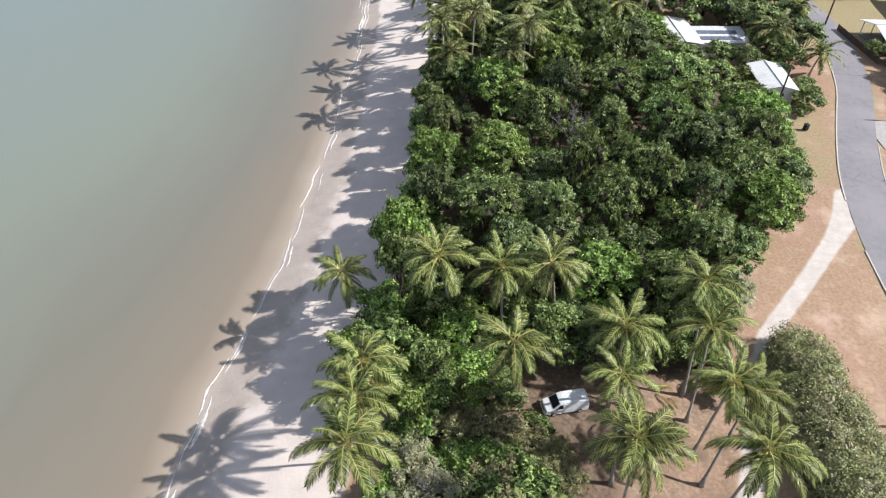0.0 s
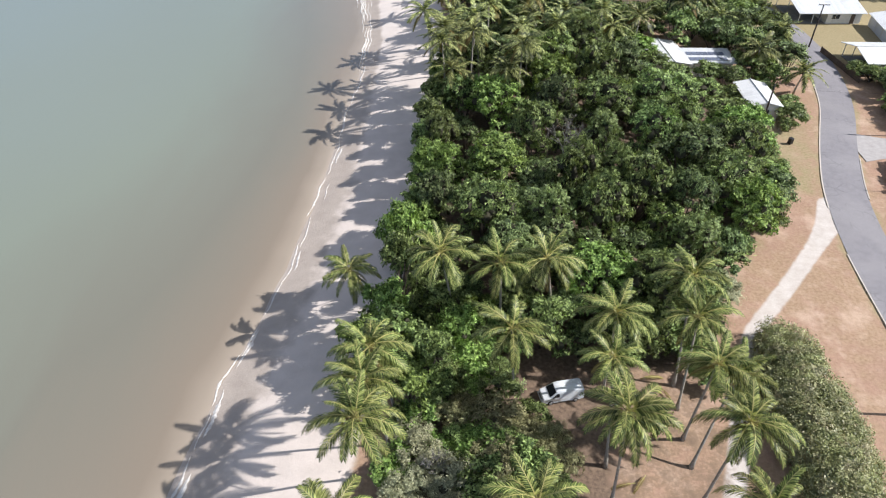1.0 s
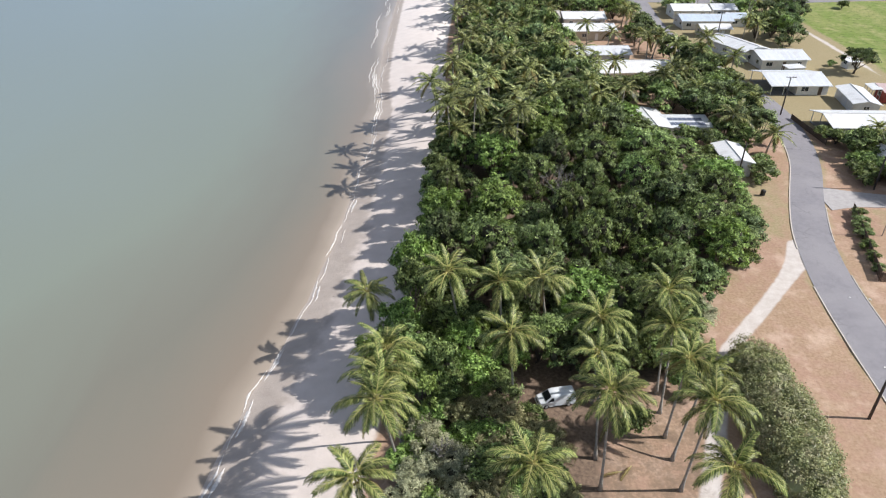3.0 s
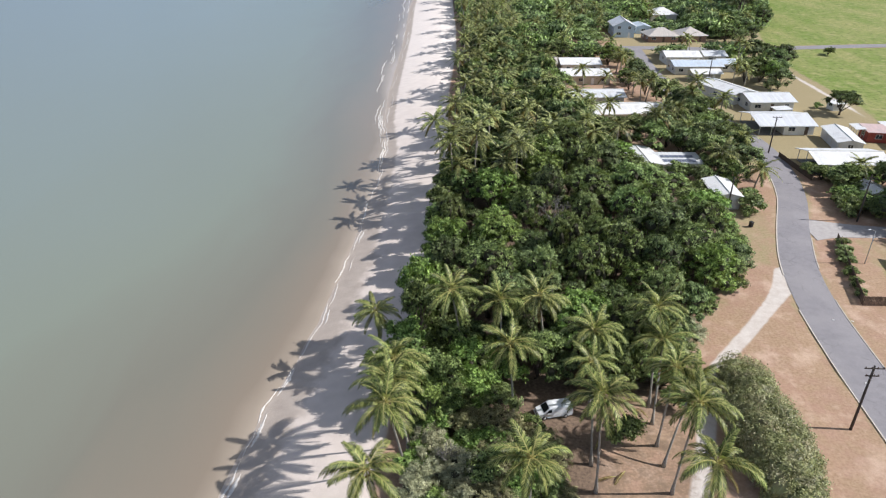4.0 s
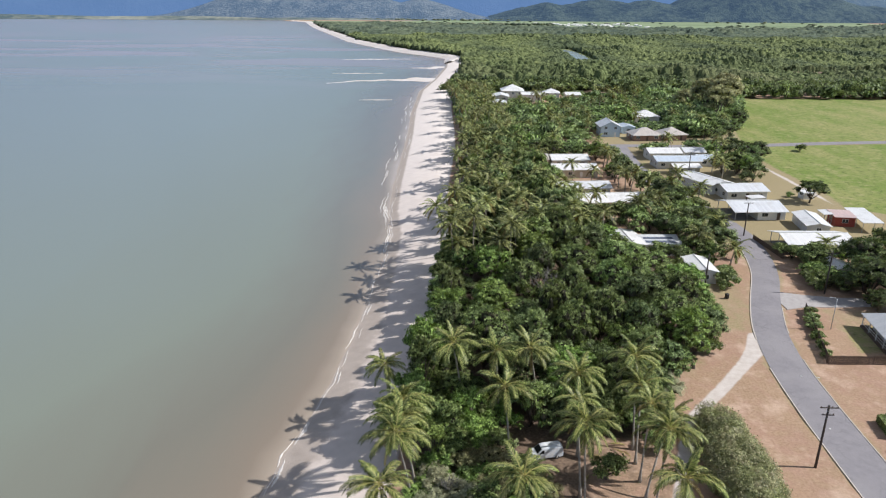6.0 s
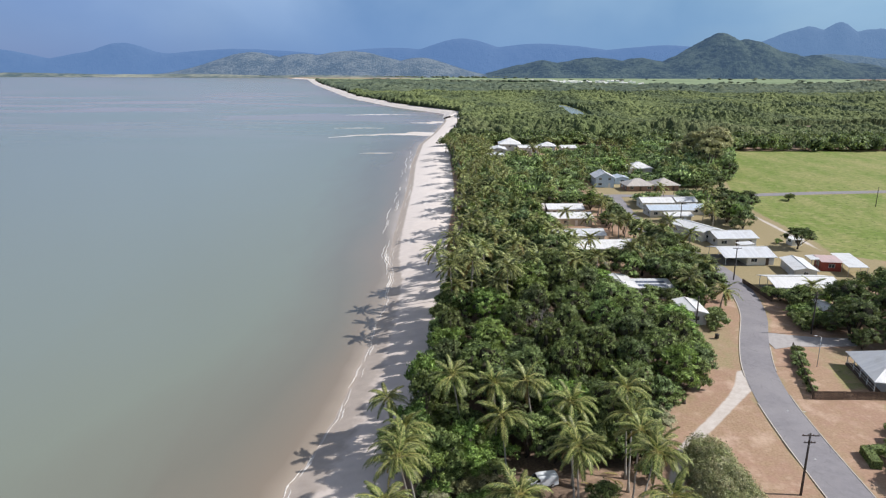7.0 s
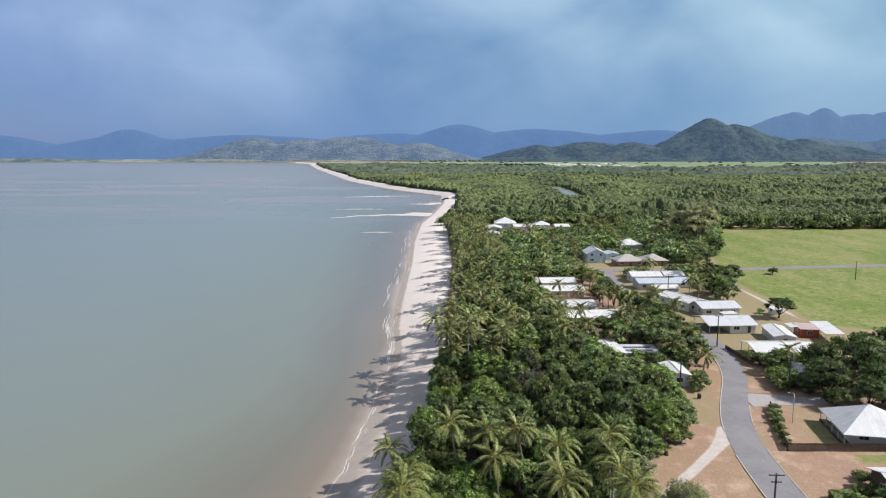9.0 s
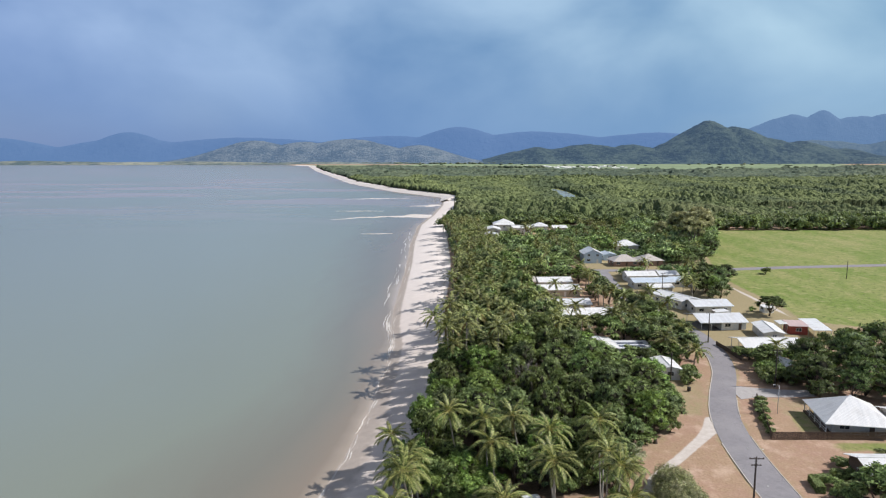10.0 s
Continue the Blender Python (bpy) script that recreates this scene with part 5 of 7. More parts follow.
for x, y in scatter(THICKET, 2.2, 900, rng, []):
    if x < 1.0 and y < 41.5:
        key = rng.choice(("shrub_grey", "shrub_grey", "shrub_grey", "shrub"))
    elif y < 46 and x > 0.5:
        key = rng.choice(("shrub_brown", "shrub_olive", "shrub_dark", "shrub"))
    else:
        key = rng.choice(("shrub", "shrub_olive", "shrub_olive", "shrub_dark"))
    plant(key, x, y, rng.uniform(0.7, 1.3), rng, 0.0, "shrubs of the beach thicket")


def long_bush(x, y, length, width, height, turn, seed):
    """A wide rounded bush of many merged lobes, longer than wide, with fine leaves over all of it."""
    rng_ = np.random.default_rng(seed)
    cs, rs = [], []
    for k in range(84):
        u, w = rng_.uniform(-1, 1), rng_.uniform(-1, 1)
        bow = math.sqrt(max(0.05, 1 - abs(u) ** 2.6))
        r = rng_.uniform(1.5, 2.1)
        q = abs(w) ** 0.8 * (1 if w > 0 else -1)
        cs.append((q * bow * (width / 2 - r * 0.8), u * (length / 2 - r * 0.8), max(r * 0.7, (height - r) * bow * (1 - 0.55 * q * q) * rng_.uniform(0.9, 1.05))))
        rs.append(r)
    cs, rs = np.array(cs), np.array(rs)
    V, F, n0 = [], [], 0
    for c, r in zip(cs, rs):
        n = 130
        d = rng_.normal(0, 1, (n, 3))
        d /= np.linalg.norm(d, axis=1, keepdims=True)
        q = c + d * r * rng_.uniform(0.9, 1.07, (n, 1))
        ok = q[:, 2] > 0.15
        for c2, r2 in zip(cs, rs):
            if c2 is not c:
                ok &= np.linalg.norm(q - c2, axis=1) > r2 * 0.86
        q, d = np.repeat(q[ok], 18, 0), np.repeat(d[ok], 18, 0)
        if len(q):
            p = q + rng_.normal(0, 0.2, q.shape)
            p[:, 2] = np.maximum(p[:, 2], 0.05)
            v, f = leaves_at(p, d + (0, 0, 0.35), rng_.uniform(0.16, 0.3, len(p)), rng_, slim=0.55, loose=0.55)
            V.append(v)
            F.append(f + n0)
            n0 += len(v)
        v = c + ICO1[0] * r * 0.84 * rng_.uniform(0.9, 1.06, (len(ICO1[0]), 1))
        v[:, 2] = np.maximum(v[:, 2], -0.1)
        V.append(v)
        F.append(ICO1[1] + n0)
        n0 += len(v)
    ob = thing("rounded_bush", pose(x, y, 0, 0, 0, turn), "large rounded grey-green bush on bare ground", "bush")
    part("crown", raw("crown", np.concatenate(V), np.concatenate(F), M["leaf_hedge"]), None, ob)
    stems = [tube([(0.3 * k, 2.2 * k, -0.1), (0.5 * k, 2.4 * k + 0.3, 1.2), (0.8 * k, 2.6 * k - 0.2, 2.6)], [0.13, 0.1, 0.05], 6) for k in range(-3, 4)]
    v, f = joined(stems)
    part("stems", raw("stems", v, f, M["bark"], True), None, ob)


def box_hedge(x, y, length, width, height, turn, seed):
    """A clipped hedge: a leafy block with slightly uneven flat faces."""
    rng_ = np.random.default_rng(seed)
    ob = thing("clipped_hedge", pose(x, y, 0, 0, 0, turn), "low clipped green box hedge beside the house", "hedge")
    n = int(length * width * 480)
    p = rng_.uniform(-1, 1, (n, 3)) * (width / 2, length / 2, height / 2)
    face = rng_.integers(0, 5, n)
    nrm = np.zeros((n, 3))
    for k, (ax, sg) in enumerate(((0, -1), (0, 1), (1, -1), (1, 1), (2, 1))):
        hit = face == k
        p[hit, ax] = sg * (width / 2, length / 2, height / 2)[ax]
        nrm[hit, ax] = sg
    v, f = leaves_at(p + rng_.normal(0, 0.04, p.shape) + (0, 0, height / 2), nrm, rng_.uniform(0.12, 0.24, n), rng_)
    part("foliage", raw("foliage", v, f, M["leaf"]), None, ob)
    part("core", boxed(-width / 2 + 0.06, -length / 2 + 0.06, 0, width / 2 - 0.06, length / 2 - 0.06, height - 0.08), M["leaf_dark"], ob)


box_hedge(58.5, 55.0, 4.2, 1.4, 1.2, -10, 5)
box_hedge(60.2, 56.9, 1.2, 3.0, 1.2, 8, 6)
long_bush(34.2, 44.4, 25.0, 7.8, 4.6, -3.0, 61)

# ---- palms and trees along the beach ----
taken = []
far_trees = []
for x, y in scatter(PALM_STRIP, 6.0, 3000, rng, taken):
    if clear_of_houses(x, y, 1.0, 14.0) and not (x < 2.5 and rng.random() < 0.35):
        far_palm(x, y, rng.uniform(9.5, 13.0) if y < 150 else rng.uniform(8.5, 12.0), rng, "beach palms")
for x, y in scatter([(-1, 124), (26, 130), (24, 170), (17, 260), (9, 420), (-9, 420), (1, 300), (1, 220)], 4.3, 3000, rng, []):
    if clear_of_houses(x, y, 2.5, 13.0):
        if y < 235:
            plant("garden", x, y, rng.uniform(0.75, 1.2), rng, 0, "trees behind the beach", rng.uniform(1.1, 1.6))
        else:
            far_trees.append((x, y, rng.uniform(2.6, 4.4), rng.uniform(7, 12)))

# ---- trees and palms of the village ----
taken = []
for x, y in scatter([(104, 286), (126, 300), (146, 345), (166, 400), (168, 434), (120, 434), (98, 335), (98, 300)], 4.2, 2500, rng, []):
    if clear_of_houses(x, y, 2.5, 6.0):
        far_trees.append((x, y, rng.uniform(3.0, 5.0), rng.uniform(6, 10)))
VILLAGE = [(25, 125), (62, 118), (66, 140), (66, 170), (60, 200), (100, 200), (100, 240), (122, 300), (150, 400), (120, 432), (-8, 432), (10, 300), (18, 240)]
for x, y in scatter(VILLAGE, 4.7, 9000, rng, taken):
    if not clear_of_houses(x, y, 2.0, 7.0 if y < 300 else 11.0) or line_distance(x, y, MAIN) < 6.5 or line_distance(x, y, CROSS) < 7:
        continue
    if y > 255 and y < 284 and x > 55:
        continue
    pick = rng.random()
    if y > 235 and pick >= 0.15:
        tall = rng.uniform(1.35, 1.9) if rng.random() < 0.16 else 1.0
        far_trees.append((x, y, rng.uniform(2.6, 4.4) * tall**0.6, rng.uniform(3.8, 6.8) * tall * (0.9 if y > 340 else 1.0)))
    elif pick < 0.3:
        far_palm(x, y, rng.uniform(5, 8.5), rng, "garden palms")
    else:
        plant("garden" if pick < 0.85 else "garden_light", x, y, rng.uniform(0.7, 1.15), rng, 0, "garden trees")
VILLAGE_PLANTS_A = [
    ("big", 86, 112, 1.0), ("big", 94, 106, 1.1), ("big", 100, 118, 1.0), ("big", 91, 98, 0.95), ("big", 103, 104, 1.1), ("big", 110, 124, 1.1), ("big", 82, 104, 0.8),
    ("big", 112, 112, 1.1), ("big", 120, 118, 1.1), ("big", 87, 95.5, 0.7), ("big", 81.0, 101.4, 0.9), ("big", 79.4, 94.6, 0.5), ("big", 95, 93, 0.8), ("big", 102, 95, 0.9), ("garden", 77.5, 117, 0.8), ("garden", 104, 129, 1.0),
    ("garden", 97, 126, 0.9), ("round", 103.5, 173.5, 0.95), ("bush", 137.5, 254, 1.3), ("bush", 55.2, 107.0, 1.35), ("bush", 54.0, 104.6, 0.8), ("bush", 54.6, 110.0, 1.0), ("bush", 75.5, 112, 1.5),
    ("bush", 73.8, 108.5, 1.3), ("bush", 78, 115, 1.4), ("bush", 77.5, 110, 1.5), ("bush", 72.8, 105.6, 1.0), ("bush", 79.0, 105.5, 1.4), ("bush", 76.5, 107, 1.0), ("bush", 76.2, 124, 1.4),
]
VILLAGE_PLANTS_B = [
    ("bush", 79.5, 123, 1.5), ("bush", 75.5, 127.5, 1.1), ("bush", 83, 123.0, 1.5), ("bush", 78, 120, 1.4), ("garden_light", 83.5, 118.5, 0.6), ("garden", 88, 122, 0.7), ("bush", 63.4, 86.0, 0.62),
    ("bush", 64.6, 89.5, 0.7), ("bush", 62.4, 82.7, 0.6), ("bush", 61.4, 79.4, 0.6), ("bush", 65.6, 92.6, 0.7), ("bush", 60.7, 76.2, 0.5), ("bush", 64.0, 87.8, 0.6), ("bush", 65.0, 57.5, 0.8),
    ("bush", 60.9, 50.5, 0.9), ("bush", 61.6, 55.0, 0.7), ("bush", 63.2, 57.6, 0.75), ("bush", 62.4, 52.2, 0.9), ("bush", 65.4, 54.4, 0.7), ("garden", 64.6, 48.2, 0.9), ("bush", 67.2, 61.0, 0.8),
    ("bush", 70.2, 63.4, 0.7), ("bush", 63.6, 53.0, 0.8), ("bush", 66.4, 62.6, 0.7), ("bush", 72.8, 64.2, 0.6), ("big", 66.8, 49.0, 0.6), ("big", 71.5, 47.5, 0.6), ("bush", 75.5, 66.0, 0.7),
]
VILLAGE_PLANTS_C = [
    ("big", 124, 304, 0.9), ("big", 132, 312, 1.0), ("big", 104, 222, 0.9), ("big", 110, 232, 0.85), ("garden", 101, 212, 0.9), ("garden", 106, 246, 0.9), ("tan", 127, 324, 1.35),
    ("tan", 138, 345, 1.5), ("tan", 146, 365, 1.5), ("tan", 152, 385, 1.4), ("tan", 140, 390, 1.1), ("tan", 131, 352, 1.4), ("tan", 118, 352, 1.0), ("garden", 91.5, 192, 0.7),
    ("garden", 60, 133, 0.9), ("garden", 56, 128, 0.8), ("garden", 61, 150, 1.0), ("garden", 55, 143, 1.0), ("garden", 62, 162, 1.0), ("garden", 57, 154, 1.0), ("garden", 65.6, 143, 0.7),
    ("garden", 58, 160, 1.1), ("garden", 61, 171, 1.0), ("garden", 54, 137, 1.0), ("garden", 50, 136, 0.9), ("garden", 63, 139, 0.75), ("garden", 48, 143, 0.9), ("garden", 57, 166, 1.1),
]
VILLAGE_PLANTS_D = [
    ("garden_light", 55.5, 121.0, 0.7), ("garden", 52.6, 122.0, 0.7), ("garden", 50.0, 119.6, 0.55), ("garden_light", 57.0, 124.5, 0.8), ("garden", 57.0, 120.0, 0.6), ("garden", 44.5, 119.0, 0.7), ("garden", 38.5, 117.5, 0.7),
    ("garden", 47.5, 118.0, 0.6), ("bush", 53.8, 116.5, 1.2), ("bush", 46.5, 114.0, 1.3), ("bush", 56.8, 112.0, 1.0), ("bush", 100.5, 180.0, 0.7), ("garden_light", 110, 271, 0.9), ("garden", 116, 276, 0.9),
    ("garden", 106, 277, 1.0), ("garden", 111, 286, 1.0), ("garden", 118, 292, 1.0), ("garden", 107, 294, 1.1), ("garden", 115, 303, 1.1), ("garden_light", 104, 252, 0.8), ("garden", 109, 246, 0.8),
    ("garden", 112, 238, 0.7),
]
for key, x, y, sc in VILLAGE_PLANTS_A + VILLAGE_PLANTS_B + VILLAGE_PLANTS_C + VILLAGE_PLANTS_D:
    plant(key, x, y, sc, rng)
for x, y, h in [(-1.6, 102.5, 13.6), (-4.6, 121.5, 12.4), (1.9, 108.0, 13.8), (9.1, 101.5, 14.6), (-2.2, 112.5, 12.6), (-2.0, 131, 13), (2.5, 118, 13.5)]:
    far_palm(x, y, h, rng, "beach palms")
for x, y, h in [(80, 119.5, 5.5), (59.7, 117.5, 5.0), (63.8, 134, 6.0), (66, 178, 8), (64.0, 156, 9), (33.5, 132, 8.5), (43.6, 141, 8.5), (30, 150, 9), (36, 152, 8),
                (47, 152, 8), (52, 150, 8), (55, 172, 7.5), (49, 176, 8)]:
    far_palm(x, y, h, rng, "garden palms")


# ---- far woods ----


def woods(name, label, spots_, material, rng, leaf_n, lobes=1):
    """Many small crowns in one mesh: rough domes, one or several to a tree, with loose leaves over them."""
    V, F, k = [], [], 0
    for x0, y0, r0, h0 in spots_:
        turn = rng.uniform(0, 6.28)
        for q in range(lobes):
            x, y, r, h = x0, y0, r0, h0
            if lobes > 1:
                w = turn + q * 2.4
                g = 0.0 if q == 0 else 0.62 * r0
                x, y, r, h = x0 + g * math.cos(w), y0 + g * math.sin(w), r0 * (0.72 if q == 0 else rng.uniform(0.45, 0.65)), h0 * (1.0 if q == 0 else rng.uniform(0.62, 0.88))
            v = ICO1[0] * (r, r, h * 0.5) * rng.uniform(0.8, 1.15, (len(ICO1[0]), 1)) + (x, y, h * 0.5)
            V.append(v)
            F.append(ICO1[1] + k)
            k += len(v)
            if leaf_n:
                d = rng.normal(0, 1, (leaf_n, 3))
                d[:, 2] = np.abs(d[:, 2])
                d /= np.linalg.norm(d, axis=1, keepdims=True)
                p = d * (r, r, h * 0.5) * rng.uniform(0.95, 1.15, (leaf_n, 1)) + (x, y, h * 0.5)
                lv, lf = leaves_at(p, d + (0, 0, 0.6), np.full(leaf_n, r * (0.42 if leaf_n > 15 else 0.6)), rng, slim=0.6)
                V.append(lv)
                F.append(lf + k)
                k += len(lv)
    me = raw(name, np.concatenate(V), np.concatenate(F), material, True)
    tagged(new(name, me), label, "woods", "", "stuff")


nrng = np.random.default_rng(3)


def creek_x(y):
    return 136.0 + 6.0 * math.sin((y - 800) / 75.0)


def soft_noise(x, y, size, seed):
    """Smooth value noise, 0 to 1, with features about size metres across."""
    grid = np.random.default_rng(seed).random((64, 64))
    u, v = x / size, y / size
    i, j = np.floor(u).astype(int), np.floor(v).astype(int)
    fu, fv = u - i, v - j
    fu, fv = fu * fu * (3 - 2 * fu), fv * fv * (3 - 2 * fv)
    g = lambda a, b: grid[(i + a) % 64, (j + b) % 64]
    return (g(0, 0) * (1 - fu) + g(1, 0) * fu) * (1 - fv) + (g(0, 1) * (1 - fu) + g(1, 1) * fu) * fv


def canopy(name, label, y0, y1, step, cell, height, material):
    """A closed roof of tree crowns over a stretch of the plain: domes of uneven size and height that run into one another."""
    rng_ = np.random.default_rng(int(y0))
    ys = np.arange(y0, y1 + step, step)
    xs = np.arange(float(min(shore(y0), shore(y1))), 0.70 * (y1 + 60) + 60, step)
    x, y = np.meshgrid(xs, ys)
    x, y = x + rng_.uniform(-0.35, 0.35, x.shape) * step, y + rng_.uniform(-0.35, 0.35, x.shape) * step
    ok = (x > shore(y) + 13 + 9 * soft_noise(x, y, 40, 5)) & (x < 0.70 * (y + 60) + 60)
    for f in (FIELD_FAR, FIELD_NEAR):
        ok &= polygon_mask(x, y, f, 0.01) < 0.5
    ok &= polygon_mask(x, y, FAR_FIELDS, 0.01) < 0.5
    ok &= ~((np.abs(x - 136 - 6 * np.sin((y - 800) / 75)) < 11.5) & (y > 735) & (y < 1030))
    ok &= ~((np.abs(y - 1010 - (x - 480) * 0.4) < 14) & (x > 380) & (x < 560))
    ok &= ~((y > 600) & (y < 656) & (x > 290) & (x < 430))
    seeds = rng_.random((128, 128, 4))
    ci, cj = np.floor(x / cell).astype(int), np.floor(y / cell).astype(int)
    z, tone = np.full(x.shape, 0.3 * height), np.zeros(x.shape)
    grove = 0.55 + 0.9 * soft_noise(x, y, 90, 8) * soft_noise(x, y, 33, 9) * 2
    for a in (-1, 0, 1):
        for b in (-1, 0, 1):
            q = seeds[(ci + a) % 128, (cj + b) % 128]
            d = np.hypot(x - (ci + a + 0.15 + 0.7 * q[..., 0]) * cell, y - (cj + b + 0.15 + 0.7 * q[..., 1]) * cell)
            dome = height * (0.55 + 0.75 * q[..., 2]) * np.sqrt(np.clip(1 - (d / (cell * (0.6 + 0.35 * q[..., 3]))) ** 2, 0, 1))
            hit = dome > z
            z, tone = np.where(hit, dome, z), np.where(hit, q[..., 2] * 0.5 + q[..., 3] * 0.5, tone)
    z = z * grove * np.interp(y, [y0, y0 + 0.04 * y0], [0.35, 1.0]) + rng_.uniform(-0.08, 0.08, x.shape) * height
    inner = ok.copy()
    inner[1:-1, 1:-1] &= ok[:-2, 1:-1] & ok[2:, 1:-1] & ok[1:-1, :-2] & ok[1:-1, 2:]
    z = np.where(inner, z, -0.3)
    idx = np.arange(x.size).reshape(x.shape)
    whole = ok[:-1, :-1] & ok[:-1, 1:] & ok[1:, 1:] & ok[1:, :-1]
    quads = np.stack([idx[:-1, :-1], idx[:-1, 1:], idx[1:, 1:], idx[1:, :-1]], -1)[whole]
    used, inv = np.unique(quads, return_inverse=True)
    verts = np.stack([x, y, z], -1).reshape(-1, 3)[used]
    me = raw(name, verts, inv.reshape(-1, 4), material)
    at = me.attributes.new("tone", "FLOAT", "POINT")
    at.data.foreach_set("value", tone.reshape(-1)[used].astype(np.float32))
    tagged(new(name, me), label, "woods", "", "stuff")


def grove(name, label, spots_, seed):
    """Trees too far off to count, joined into one mesh: leafy crowns of several kinds, turned and stretched."""
    kinds = []
    for k, leaf in enumerate(("leaf", "leaf_dark", "leaf_olive", "leaf_dark")):
        me, _ = crown_mesh("pattern", 74 + k, 4.0, 6.2, 9, 160, 2.1, M[leaf], low=0.05, bunch=13)
        co = np.empty(3 * len(me.vertices))
        me.vertices.foreach_get("co", co)
        fa = np.array([q.vertices[:] for q in me.polygons])
        wood = np.array([q.material_index for q in me.polygons])
        bpy.data.meshes.remove(me)
        kinds.append((co.reshape(-1, 3) + (0, 0, -1.0), fa, np.where(wood == 1, 4, k)))
    rng_ = np.random.default_rng(seed)
    V, F, mats, n0 = [], [], [], 0
    for x, y, r0, h0 in spots_:
        k = int(rng_.integers(0, 4))
        co, fa, which = kinds[k]
        w = rng_.uniform(0, 6.283)
        cw, sw = math.cos(w), math.sin(w)
        q = co @ np.array([[cw, sw, 0], [-sw, cw, 0], [0, 0, 1.0]]) * (r0 / 3.6, r0 / 3.6, h0 / 7.0) + (x, y, 0)
        V.append(q)
        F.append(fa + n0)
        mats += which.tolist()
        n0 += len(q)
    me = raw(name, np.concatenate(V), np.concatenate(F), [M["leaf"], M["leaf_dark"], M["leaf_olive"], M["leaf_dark"], M["twig_shade"]], False, mats)
    tagged(new(name, me), label, "trees", "", "stuff")


grove("village_trees", "dark green trees among the far houses", far_trees, 17)
field_trees = []
for row in range(2):
    for k in range(40):
        x = 160 + 6.6 * k + rng.uniform(-2.5, 2.5)
        field_trees.append((x, 436 + 8 * row + 0.03 * (x - 170) + rng.uniform(-2.5, 2.5), rng.uniform(3.0, 5.6), rng.uniform(5.5, 12)))
for k in range(300):
    y = rng.uniform(450, 505)
    x = rng.uniform(float(shore(y)) + 18, 0.7 * (y + 60) + 20)
    field_trees.append((x, y, rng.uniform(3.2, 5.6), rng.uniform(6, 11)))
grove("field_trees", "row of dark green trees behind the fields", field_trees, 18)
canopy("tall_woods", "tall dark green trees behind the village and fields", 478, 660, 1.7, 6.0, 7.5, M["canopy_dark"])
canopy("far_woods", "olive green mangrove woods behind the village", 630, 1000, 1.9, 5.6, 6.0, M["mangrove"])
canopy("mangrove_woods", "light green mangrove woods on the plain", 975, 1500, 3.2, 7.0, 6.0, M["mangrove"])
canopy("distant_woods", "olive green woods reaching to the hills", 1455, 2900, 7.5, 13.0, 7.5, M["mangrove_haze"])
belt = []
for i in range(700):
    x, y = nrng.uniform(-3000, 2600), nrng.uniform(3960, 4100)
    belt.append((x, y, nrng.uniform(9, 18), nrng.uniform(6, 11)))
for i in range(40):
    belt.append((nrng.uniform(-250, 1900), nrng.uniform(2700, 3900), nrng.uniform(8, 16), nrng.uniform(5, 9)))
for i in range(90):
    belt.append((nrng.uniform(-180, 330), nrng.uniform(2720, 2800), nrng.uniform(8, 14), nrng.uniform(7, 12)))
woods("shore_woods", "dark belt of trees along the far shore", belt, M["woods_haze"], nrng, 0)

v, f = [], []
for i in range(64):
    x, y = nrng.uniform(270, 660), nrng.uniform(2420, 3050)
    w, d, h = nrng.uniform(8, 14), nrng.uniform(8, 12), nrng.uniform(3, 5)
    k = len(v)
    v += [(x - w / 2, y - d / 2, 0), (x + w / 2, y - d / 2, 0), (x + w / 2, y + d / 2, 0), (x - w / 2, y + d / 2, 0), (x - w / 2, y - d / 2, h), (x + w / 2, y - d / 2, h),
          (x + w / 2, y + d / 2, h), (x - w / 2, y + d / 2, h), (x - w / 2, y, h + 2), (x + w / 2, y, h + 2)]
    f += [tuple(k + j for j in q) for q in ((0, 1, 5, 4), (1, 2, 6, 9, 5), (2, 3, 7, 6), (3, 0, 4, 8, 7), (4, 5, 9, 8), (6, 7, 8, 9))]
tagged(new("distant_town", raw("distant_town", v, f, M["wall_white"])), "small white houses of a distant town", "town", "", "stuff")

# still water of the creek among the mangroves, slightly above the ground
v, f = [], []
for i in range(19):
    y = 742 + 15.5 * i
    v += [(creek_x(y) - 8.5, y, 0.12), (creek_x(y) + 8.5, y, 0.12)]
f = [(2 * i, 2 * i + 1, 2 * i + 3, 2 * i + 2) for i in range(18)]
me = raw("water_creek", v, f, M["water"])
a = me.attributes.new("offshore", "FLOAT", "POINT")
a.data.foreach_set("value", [0.6] * len(v))
setting("water_creek", me, "grey tidal creek among mangroves")


# the white beach that runs on beyond the creek mouth
v = []
far_ys = np.arange(760, 3420, 20)
for y in far_ys:
    sx = float(shore(y))
    w = float(np.interp(y, [760, 850, 1000, 3400], [6, 18, 20, 26]))
    v += [(sx - 2, y, SEA + 0.03), (sx + 0.4 * w, y, SEA + 2.3), (sx + w, y, 0.5), (sx + w + 3, y, -0.2)]
f = [(4 * i + k, 4 * i + k + 1, 4 * i + k + 5, 4 * i + k + 4) for i in range(len(far_ys) - 1) for k in range(3)]
setting("ground_far_beach", raw("ground_far_beach", v, f, M["sandbank"]), "white sand beach beyond the creek mouth")


